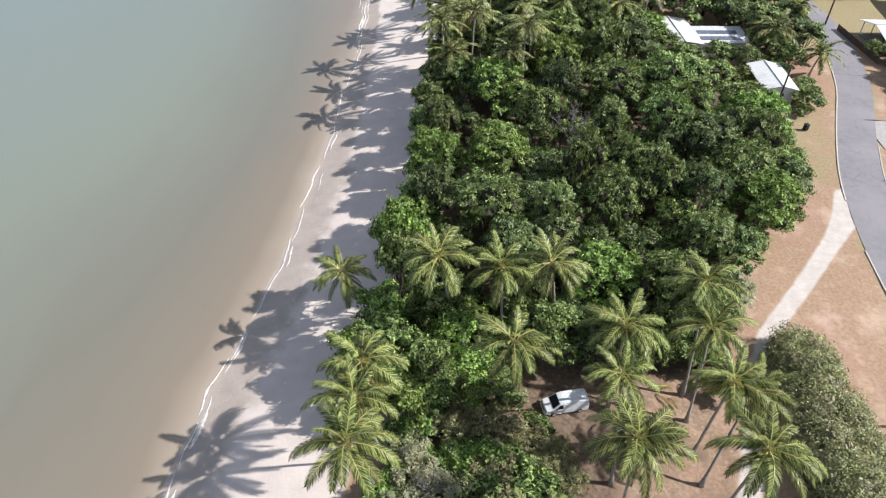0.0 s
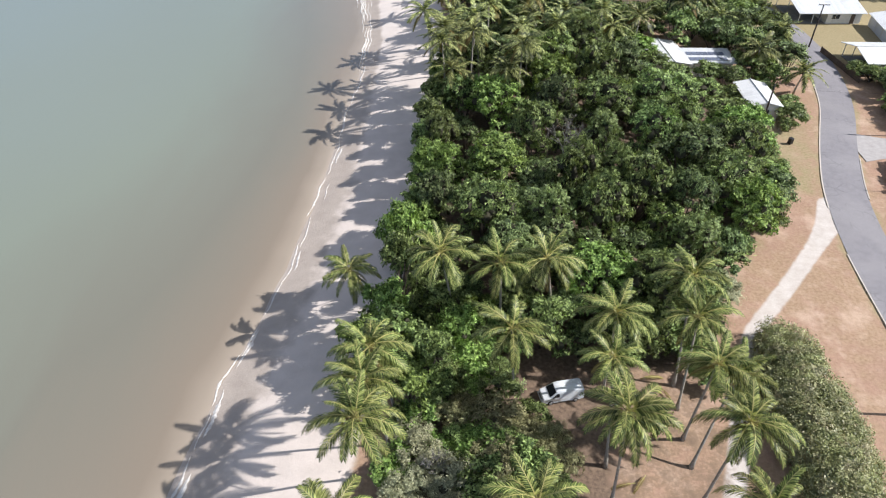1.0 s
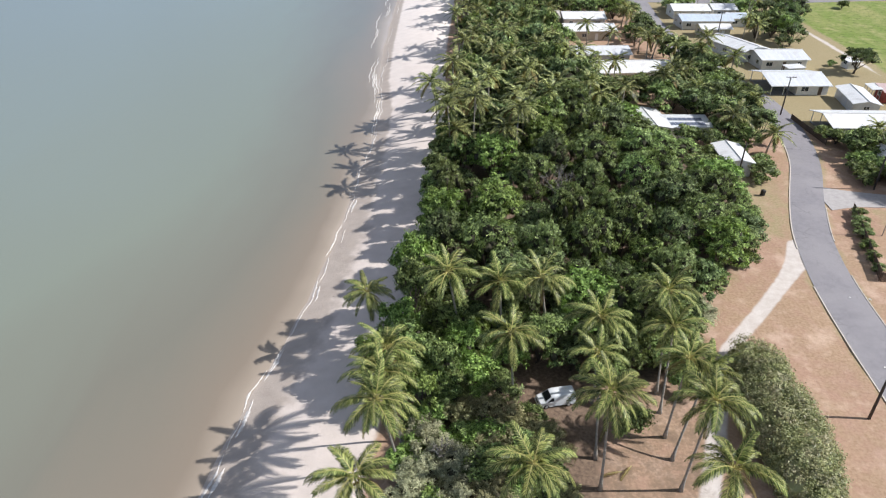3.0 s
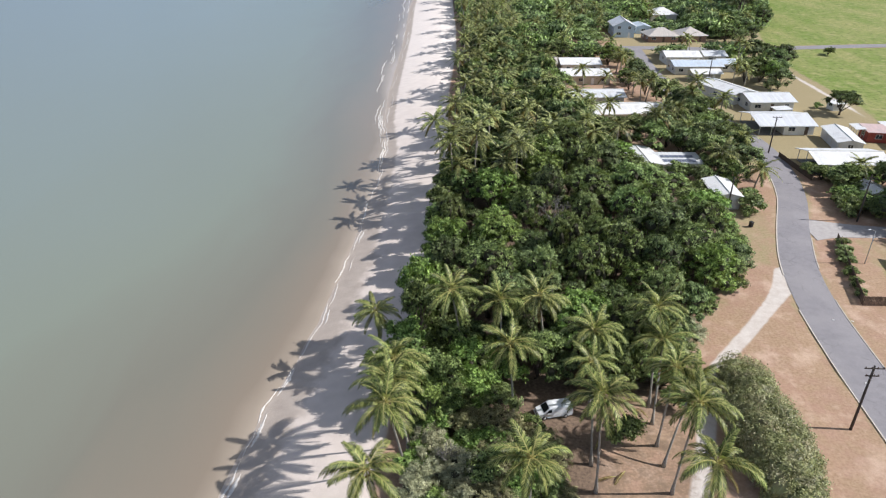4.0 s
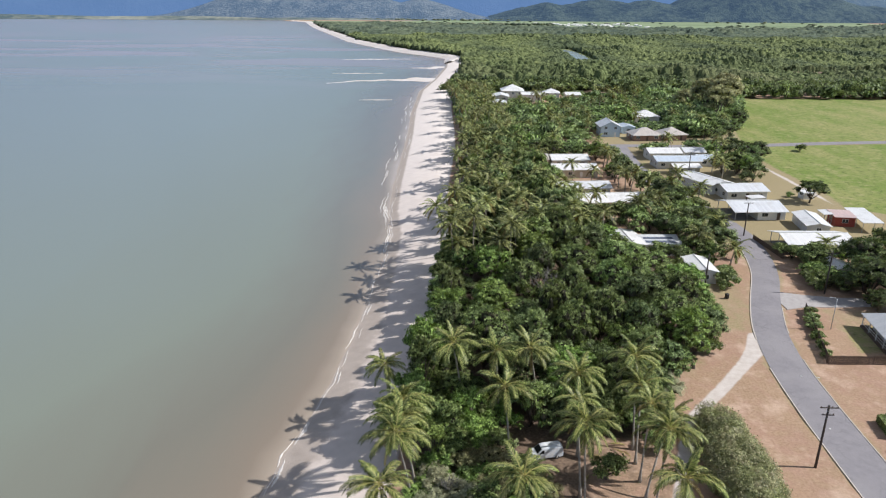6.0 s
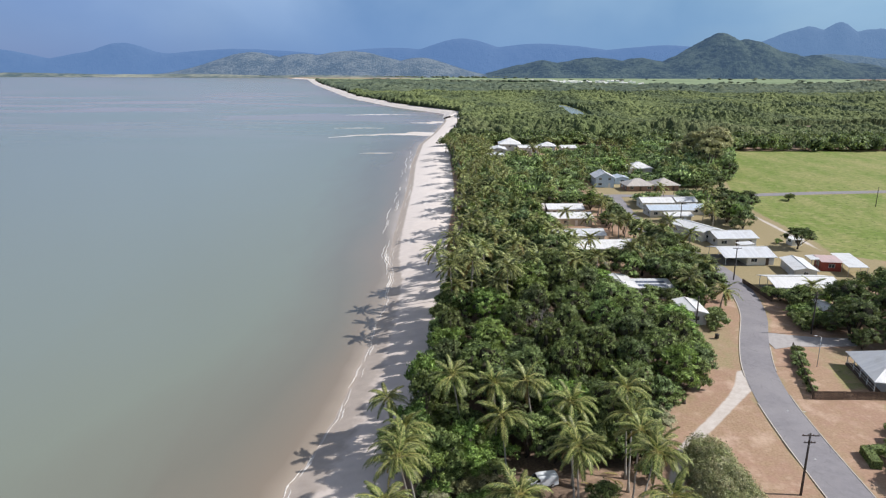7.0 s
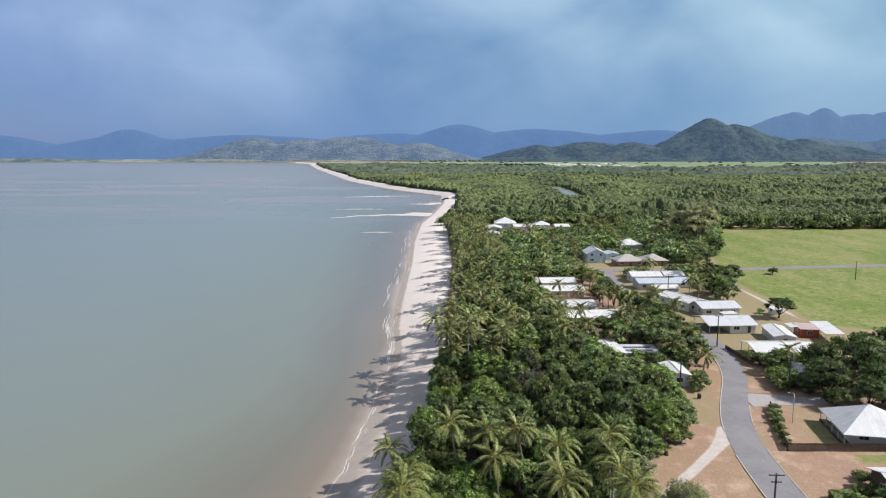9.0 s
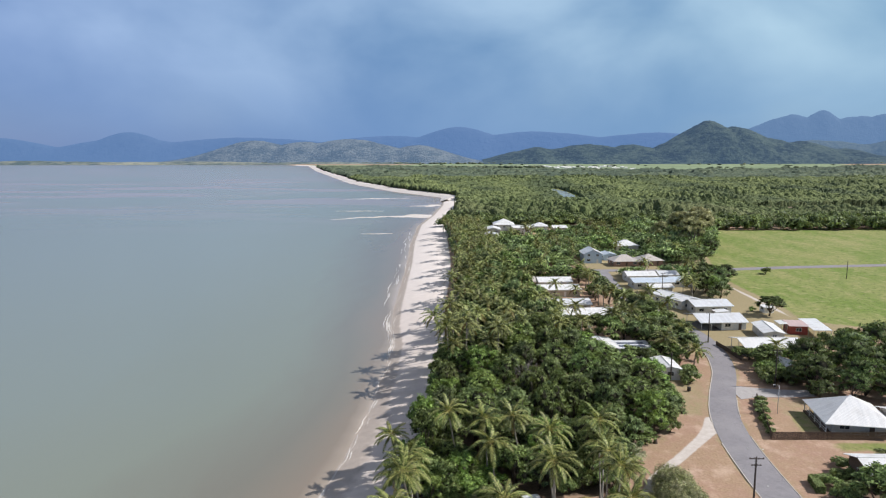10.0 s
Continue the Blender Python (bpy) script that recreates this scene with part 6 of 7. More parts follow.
def sandbank(name, pts, widths):
    """A low bank with a ragged edge that the water breaks into tongues."""
    p = np.array(pts, float)
    s = np.r_[0, np.cumsum(np.hypot(*np.diff(p, axis=0).T))]
    q = np.linspace(0, s[-1], max(8, int(s[-1] / 2.4)))
    x, y, w = np.interp(q, s, p[:, 0]), np.interp(q, s, p[:, 1]), np.interp(q, s, widths)
    rng_ = np.random.default_rng(int(abs(p[0, 1])))
    ragged = 0.45 + 0.75 * np.abs(np.sin(q * 0.31 + p[0, 0])) * rng_.uniform(0.5, 1.3, len(q))
    y = y + w * 0.28 * np.sin(q * 0.23 + 1.0) + rng_.uniform(-0.22, 0.22, len(q)) * w
    ribbon(name, list(zip(x, y)), w * ragged, SEA + 0.08, M["sandbank"], "pale sandbank in shallow water", 0.06, 1)


sandbank("ground_sandbank", [(-115, 534), (-91, 558), (-60, 568), (-44, 574), (-28, 580)], [1.5, 7, 11, 20, 38])
sandbank("ground_sandbar", [(-128, 626), (-108, 628), (-80, 630)], [1, 7, 2])
sandbank("ground_sandbar_outer", [(-150, 812), (-120, 822), (-70, 834)], [1, 9, 2])
sandbank("ground_sandbar_near", [(-72, 429), (-60, 431), (-50, 433)], [1, 4.5, 1])
sandbank("ground_sandbar_inner", [(-58, 694), (-40, 700), (-26, 702)], [3, 16, 22])

# ---- foam at the water's edge ----


def foam_streak(y0, y1, width, seed, shift=0.0):
    """A thin broken line of foam that lies on the water and runs up on the wet sand."""
    rng_ = random.Random(seed)
    n = max(6, int((y1 - y0) / 0.35))
    verts, faces = [], []

    def lie(x, y):
        t = min(1.0, max(0.0, (x - float(shore(y))) / 16))
        return SEA - SEA * (0.35 * t + 0.65 * (1 - (1 - t) ** 1.6))

    for i in range(n + 1):
        s = i / n
        y = y0 + (y1 - y0) * s
        c = float(shore(y)) + shift + 0.35 * math.sin(y * 0.21) + 0.12 * math.sin(y * 0.83 + 1) + 0.05 * math.sin(y * 1.7 + seed)
        w = 0.68 * width * math.sin(math.pi * min(1, s * 1.02)) ** 0.6 * rng_.uniform(0.35, 1.1) + 0.03
        e = c + w * rng_.uniform(0.3, 0.7)
        verts += [(c - w * 0.5, y, lie(c - w * 0.5, y) + 0.02), (c, y, lie(c, y) + 0.07), (e, y, lie(e, y) + 0.03)]
    for i in range(n):
        faces += [(3 * i, 3 * i + 1, 3 * i + 4, 3 * i + 3), (3 * i + 1, 3 * i + 2, 3 * i + 5, 3 * i + 4)]
    ob = new("wave_foam", raw("wave_foam", verts, faces, M["foam"]))
    tagged(ob, "thin white line of foam at the water's edge", "foam", "foam lines along the shore", "stuff")


for k, (a, b, w, sh) in enumerate([(33, 41, 0.5, 0.1), (41.5, 46, 0.3, 0.2), (47, 54, 0.42, 0), (53.5, 59, 0.3, 0.3), (60, 66.5, 0.4, 0), (66, 74, 0.5, 0.1), (73, 80, 0.35, 0.5), (80, 90, 0.45, 0), (84, 88, 0.3, 1.2),
                                   (91, 102, 0.42, 0), (103, 114, 0.45, 0), (115, 130, 0.4, 0.2), (133, 153, 0.5, -0.2), (157, 173, 0.6, -0.5)]):
    foam_streak(a, b, w, k, sh)
for k, (a, b, w, sh) in enumerate([(43, 49, 0.9, 0.7), (52, 58, 0.7, 0.6), (35, 39, 0.8, 0.8), (68, 72, 0.7, 0.7), (94, 99, 0.8, 0.6)]):
    foam_streak(a, b, w, 20 + k, sh)
# short broken crests farther along, several lines deep
frng = random.Random(77)
for k in range(46):
    y = frng.uniform(120, 430)
    deep = 0.6 + 4.2 * min(1, max(0, (y - 120) / 80))
    foam_streak(y, y + frng.uniform(8, 26), frng.uniform(0.16, 0.4) * (1 + y / 500), 40 + k, -frng.uniform(-0.4, 1) * deep)

# ---- houses ----


def uv_roof(name, polys, material, thick=0.1):
    """Sloping sheets with thickness; each polygon carries metres across and down the slope as its UV."""
    verts, faces, uvs = [], [], []
    for poly in polys:
        p = [Vector(q) for q in poly]
        nrm = (p[1] - p[0]).cross(p[-1] - p[0]).normalized()
        if nrm.z < 0:
            nrm = -nrm
            p = p[::-1]
        across = Vector((0, 0, 1)).cross(nrm)
        across = across.normalized() if across.length > 1e-4 else Vector((1, 0, 0))
        down = nrm.cross(across)
        k, n = len(verts), len(p)
        verts += p + [q - Vector((0, 0, thick)) for q in p]
        faces.append(tuple(range(k, k + n)))
        faces.append(tuple(range(k + 2 * n - 1, k + n - 1, -1)))
        for i in range(n):
            j = (i + 1) % n
            faces.append((k + i, k + n + i, k + n + j, k + j))
        uvs.append((across, down))
    me = raw(name, verts, faces, material)
    layer = me.uv_layers.new(name="UVMap")
    fi = 0
    for poly, (ac, dn) in zip(polys, uvs):
        for _ in range(2 + len(poly)):
            for li in me.polygons[fi].loop_indices:
                co = me.vertices[me.loops[li].vertex_index].co
                layer.data[li].uv = (co.dot(ac), co.dot(dn))
            fi += 1
    return me


def window_part(parent, x, y, z, w, h, facing):
    """A framed window on a wall; facing is 'x' or 'y' with a sign."""
    sgn = -1 if facing[0] == "-" else 1
    bm = bmesh.new()
    t = 0.06

    def slab(a0, a1, z0, z1, d0, d1):
        if facing[1] == "y":
            box(bm, x + a0, y + sgn * min(d0, d1) if sgn > 0 else y - max(d0, d1), z + z0, x + a1, y + sgn * max(d0, d1) if sgn > 0 else y - min(d0, d1), z + z1)
        else:
            box(bm, x + (min(d0, d1) if sgn > 0 else -max(d0, d1)), y + a0, z + z0, x + (max(d0, d1) if sgn > 0 else -min(d0, d1)), y + a1, z + z1)

    slab(-w / 2, w / 2, -h / 2, -h / 2 + t, 0, 0.05)
    slab(-w / 2, w / 2, h / 2 - t, h / 2, 0, 0.05)
    slab(-w / 2, -w / 2 + t, -h / 2 + t, h / 2 - t, 0, 0.05)
    slab(w / 2 - t, w / 2, -h / 2 + t, h / 2 - t, 0, 0.05)
    slab(-t / 2, t / 2, -h / 2 + t, h / 2 - t, 0, 0.045)
    win = part("window", bm, M["trim"], parent, "white-framed sliding window")
    bm = bmesh.new()
    slab(-w / 2 + t, w / 2 - t, -h / 2 + t, h / 2 - t, 0, 0.02)
    part("pane", bm, M["glass"], win)


def house(spec, index):
    x, y, w, d, turn, wall_h, kind, along, roof_m, wall_m, label = spec
    ob = thing("shed" if "shed" in label else "garage" if "garage" in label else "house", pose(x, y, 0, 0, 0, turn), label, "shed" if "shed" in label else "house", "")
    rng_ = random.Random(900 + index)
    hw, hd, over = w / 2, d / 2, 1.7 if index == 0 else 0.6 if w > 6 else 0.35
    open_part = {8: 0.45, 10: 0.28}.get(index, 0.0)
    x0 = -hw + w * open_part
    pitch = math.tan(radians({"hip": 25, "gable": 9 if index == 3 else 13 if d > 8 else 16, "skillion": 4}[kind]))
    if index in (0, 17):
        pitch = math.tan(radians(29 if index == 0 else 26))
    bm = bmesh.new()
    t = 0.15
    box(bm, x0, -hd, 0, hw, -hd + t, wall_h)
    box(bm, x0, hd - t, 0, hw, hd, wall_h)
    box(bm, x0, -hd + t, 0, x0 + t, hd - t, wall_h)
    box(bm, hw - t, -hd + t, 0, hw, hd - t, wall_h)
    if kind == "gable":
        rise = (hd if along == "x" else hw) * pitch - 0.05
        for e in (0, 1):
            if along == "x":
                a, b = (x0, x0 + t) if e == 0 else (hw - t, hw)
                pts = [(a, -hd, wall_h), (a, hd, wall_h), (a, 0, wall_h + rise), (b, -hd, wall_h), (b, hd, wall_h), (b, 0, wall_h + rise)]
            else:
                a, b = (-hd, -hd + t) if e == 0 else (hd - t, hd)
                pts = [(x0, a, wall_h), (hw, a, wall_h), (0, a, wall_h + rise), (x0, b, wall_h), (hw, b, wall_h), (0, b, wall_h + rise)]
            vs = [bm.verts.new(p) for p in pts]
            for q in ((0, 1, 2), (5, 4, 3), (0, 3, 4, 1), (1, 4, 5, 2), (2, 5, 3, 0)):
                bm.faces.new([vs[i] for i in q])
    part("wall", bm, M[wall_m], ob)
    ow, od = hw + over, hd + over
    ze = wall_h - over * pitch + 0.1
    if kind == "gable" and along == "x":
        zr = ze + od * pitch
        polys = [[(-ow, -od, ze), (ow, -od, ze), (ow, 0, zr), (-ow, 0, zr)], [(ow, od, ze), (-ow, od, ze), (-ow, 0, zr), (ow, 0, zr)]]
        ridge_line = [(-ow, 0, zr), (ow, 0, zr)]
    elif kind == "gable":
        zr = ze + ow * pitch
        polys = [[(-ow, od, ze), (-ow, -od, ze), (0, -od, zr), (0, od, zr)], [(ow, -od, ze), (ow, od, ze), (0, od, zr), (0, -od, zr)]]
        ridge_line = [(0, -od, zr), (0, od, zr)]
    elif kind == "hip":
        zr, r = ze + od * pitch, ow - od
        r = max(r, 0.3)
        polys = [[(-ow, -od, ze), (ow, -od, ze), (r, 0, zr), (-r, 0, zr)], [(ow, od, ze), (-ow, od, ze), (-r, 0, zr), (r, 0, zr)],
                 [(-ow, od, ze), (-ow, -od, ze), (-r, 0, zr)], [(ow, -od, ze), (ow, od, ze), (r, 0, zr)]]
        ridge_line = [(-r, 0, zr), (r, 0, zr)]
    else:
        zr = ze + 2 * od * pitch
        polys = [[(-ow, -od, ze), (ow, -od, ze), (ow, od, zr), (-ow, od, zr)]]
        ridge_line = None
    roof = part("roof", uv_roof("roof", polys, M[roof_m]), None, ob, "ribbed steel roof sheets")
    if ridge_line:
        v, f = tube([Vector(p) + Vector((0, 0, 0.03)) for p in ridge_line], [0.11, 0.11], 6)
        part("ridge_cap", raw("ridge_cap", v, f, M["trim"]), None, roof)
    if kind != "skillion":
        for sgn in (-1, 1):
            if along == "x" or kind == "hip":
                part("gutter", boxed(-ow, sgn * od - 0.07 + sgn * 0.075, ze - 0.16, ow, sgn * od + 0.07 + sgn * 0.075, ze - 0.03), M["trim"], ob)
            else:
                part("gutter", boxed(sgn * ow - 0.07 + sgn * 0.075, -od, ze - 0.16, sgn * ow + 0.07 + sgn * 0.075, od, ze - 0.03), M["trim"], ob)
    # windows and a door on the walls that face the camera's side
    n = max(1, int((hw - x0) / 3.6))
    storeys = 2 if wall_h > 4.5 else 1
    for st in range(storeys):
        zc = 1.55 + 2.5 * st
        for k in range(n):
            wx = x0 + (hw - x0) * (k + 0.5) / n
            if st == 0 and k == n // 2 and n > 1:
                door = part("door", boxed(wx - 0.45, -hd - 0.05, 0.05, wx + 0.45, -hd, 2.1), M["timber"] if rng_.random() < 0.5 else M["trim"], ob)
                part("handle", boxed(wx + 0.3, -hd - 0.09, 1.0, wx + 0.36, -hd - 0.05, 1.12), M["galv"], door)
            else:
                window_part(ob, wx, -hd, zc, rng_.choice((1.2, 1.6, 1.8)), 1.1, "-y")
        m = max(1, int(d / 4.2))
        if not open_part:
            for k in range(m):
                window_part(ob, -hw, -hd + d * (k + 0.5) / m, zc, 1.4, 1.1, "-x")
    if open_part:
        part("floor", boxed(-hw, -hd, 0.0, x0, hd, 0.09), M["carport_shade"], ob, "concrete carport floor with the roof's shade in its colour")
        for px in (-hw + 0.1, (-hw + x0) / 2):
            for py in (-hd + 0.1, hd - 0.1):
                part("post", boxed(px - 0.06, py - 0.06, 0, px + 0.06, py + 0.06, wall_h + 0.02), M["trim"], ob)
    if index == 0:
        part("verandah_floor", boxed(-ow + 0.2, -od + 0.2, 0.0, -hw, od - 0.2, 0.35), M["timber"], ob, "brown timber verandah floor")
        for k in range(5):
            yy = -od + 0.4 + (2 * od - 0.8) * k / 4
            part("post", boxed(-ow + 0.3, yy - 0.06, 0.35, -ow + 0.42, yy + 0.06, ze + 0.05), M["trim"], ob)
        for z in (0.75, 1.2):
            part("rail", boxed(-ow + 0.33, -od + 0.46, z, -ow + 0.39, od - 0.46, z + 0.06), M["trim"], ob)
    if index == 9:
        for k in range(3):
            yy = -hd + 1.2 + k * 3.6
            part("roller_door", boxed(-hw - 0.05, yy, 0.05, -hw, yy + 2.7, 2.25), M["roof_grey"], ob, "dark grey roller door")
    # solar panels lie on the slope
    if index == 4 or "wing with solar" in label:
        if index != 4:
            for i in range(4):
                for j in range(2):
                    bm = boxed(-0.5, -0.82, 0.05, 0.5, 0.82, 0.09)
                    pn = part("solar_panel", bm, M["panel"], ob, "dark blue solar panel")
                    yy = -1.2 - 1.72 * j
                    pn.matrix_basis = Matrix.Translation((-5.2 + 1.05 * i, yy, ze + (yy + od) * pitch)) @ Matrix.Rotation(math.atan(pitch), 4, "X")
        else:
            for j in range(2):
                for i in range(7):
                    pn = part("solar_panel", boxed(-0.46, -0.6, 0.05, 0.46, 0.6, 0.09), M["panel"], ob, "dark blue solar panel")
                    yy = -1.5 + 2.2 * j
                    pn.matrix_basis = Matrix.Translation((-3.3 + 1.02 * i, yy, ze + (yy + od) * pitch)) @ Matrix.Rotation(math.atan(pitch), 4, "X")
    return ob


for i, spec in enumerate(HOUSES):
    house(spec, i)


def open_shed(x, y, w, d, turn, h, label, roof_m="roof_white"):
    ob = thing("open_shed", pose(x, y, 0, 0, 0, turn), label, "shed")
    part("roof", uv_roof("roof", [[(-w / 2, -d / 2, h), (w / 2, -d / 2, h + 0.25), (w / 2, d / 2, h + 0.25), (-w / 2, d / 2, h)]], M[roof_m]), None, ob, "flat white steel roof")
    for sx in (-1, 1):
        for k in range(4):
            yy = -d / 2 + 0.3 + (d - 0.6) * k / 3
            xx = sx * (w / 2 - 0.2)
            part("post", boxed(xx - 0.06, yy - 0.06, 0, xx + 0.06, yy + 0.06, h - 0.08 + (0.24 if sx > 0 else 0)), M["galv"], ob)


open_shed(107.0, 151.5, 5.0, 15.0, -10, 2.7, "open-sided shed with a flat white roof")
open_shed(98.2, 154.0, 2.4, 5.0, -6, 2.7, "white lean-to beside the red shed")
open_shed(86.2, 170.8, 4.6, 3.6, 6, 2.3, "small white garden shelter")


# ---- fences ----
PALING = boxed(-0.065, -0.012, 0.0, 0.065, 0.012, 1.5, 0.008)
_me = bpy.data.meshes.new("paling")
PALING.to_mesh(_me)
PALING.free()
_me.materials.append(M["timber"])
PALING = _me


def fence(p0, p1, height, label, gap=0.15):
    a, b = Vector((*p0, 0)), Vector((*p1, 0))
    ln, turn = (b - a).length, math.degrees(math.atan2(b.y - a.y, b.x - a.x))
    ob = thing("paling_fence", pose(a.x, a.y, 0.02, 0, 0, turn), label, "fence")
    for z in (0.35, height - 0.3):
        part("rail", boxed(0, 0.013, z, ln, 0.07, z + 0.09), M["timber"], ob)
    for k in range(int(ln / 2.4) + 1):
        part("post", boxed(k * 2.4, 0.07, -0.2, k * 2.4 + 0.1, 0.17, height - 0.05), M["timber"], ob)
    r = random.Random(int(ln * 100))
    for k in range(int(ln / gap)):
        p = part("paling", PALING, None, ob)
        p.matrix_basis = Matrix.Translation((gap * (k + 0.5), 0, 0)) @ Matrix.Diagonal((1, 1, height / 1.5 * r.uniform(0.97, 1.02), 1))


fence((59.6, 73.4), (92, 74.0), 1.6, "weathered brown timber paling fence")
fence((59.6, 73.6), (65.9, 95.0), 1.5, "weathered timber fence under a hedge")
fence((72.8, 138.0), (74.0, 123.5), 1.2, "low brown timber fence along the road")

# ---- poles and wires ----


def utility_pole(x, y, h, arms, label, turn=0.0):
    ob = thing("utility_pole", pose(x, y, 0, 0, 0, turn), label, "pole")
    v, f = tube([(0, 0, -0.4), (0, 0, h * 0.5), (0, 0, h)], [0.17, 0.145, 0.115], 10)
    part("pole", raw("pole", v, f, M["pole_wood"], True), None, ob)
    for z, w in arms:
        arm = part("crossarm", boxed(-w / 2, -0.19, z - 0.06, w / 2, -0.09, z + 0.06, 0.01), M["pole_wood"], ob)
        for k in range(4):
            px = -w / 2 + 0.12 + (w - 0.24) * k / 3
            v, f = tube([(px, -0.14, z + 0.06), (px, -0.14, z + 0.12), (px, -0.14, z + 0.18), (px, -0.14, z + 0.22)], [0.03, 0.055, 0.05, 0.025], 8)
            part("insulator", raw("insulator", v, f, M["ceramic"], True), None, arm)
        for sgn in (-1, 1):
            v, f = tube([(sgn * w * 0.3, -0.2, z - 0.05), (0, -0.15, z - 0.55)], [0.015, 0.015], 5)
            part("brace", raw("brace", v, f, M["galv"]), None, ob)
    return ob


ARMS = [(8.75, 2.2), (7.75, 1.5)]
utility_pole(44.8, 46.6, 9.0, ARMS, "dark timber power pole with two crossarms beside the road")
utility_pole(73.6, 103.2, 9.2, ARMS, "dark timber power pole among roadside trees")
utility_pole(71.4, 140.2, 8.6, ARMS[:1], "dark timber power pole beside the road")
utility_pole(50.6, 106.4, 7.0, [], "short timber service pole beside the cottage")
utility_pole(167.2, 243.0, 8.0, [], "timber pole standing in the green field")
utility_pole(77.0, 205.0, 8.5, ARMS[:1], "dark timber power pole beside the street")

lamp = thing("street_lamp", pose(66.6, 86.6, 0), "slim galvanised street lamp post on the verge", "lamp")
v, f = tube([(0, 0, -0.3), (0, 0, 3), (0, 0, 6.0)], [0.08, 0.07, 0.055], 8)
part("post", raw("post", v, f, M["galv"], True), None, lamp)
v, f = tube([(0, 0, 5.95), (-0.4, 0, 6.2), (-0.9, 0, 6.25)], [0.035, 0.03, 0.03], 6)
part("arm", raw("arm", v, f, M["galv"], True), None, lamp)
part("lamp_head", boxed(-1.35, -0.1, 6.18, -0.85, 0.1, 6.3, 0.03), M["galv"], lamp)


def wire(p, q, sag):
    n = 14
    pts = []
    for i in range(n + 1):
        s_ = i / n
        c = Vector(p).lerp(Vector(q), s_)
        c.z -= sag * 4 * s_ * (1 - s_)
        pts.append(c)
    v, f = tube(pts, [0.008] * (n + 1), 4)
    tagged(new("power_line", raw("power_line", v, f, M["black_plastic"])), "thin dark overhead power wire between poles", "cable", "overhead wires")


wire((50.6, 106.4, 6.9), (73.2, 103.05, 7.9), 0.8)

# ---- the parked van ----


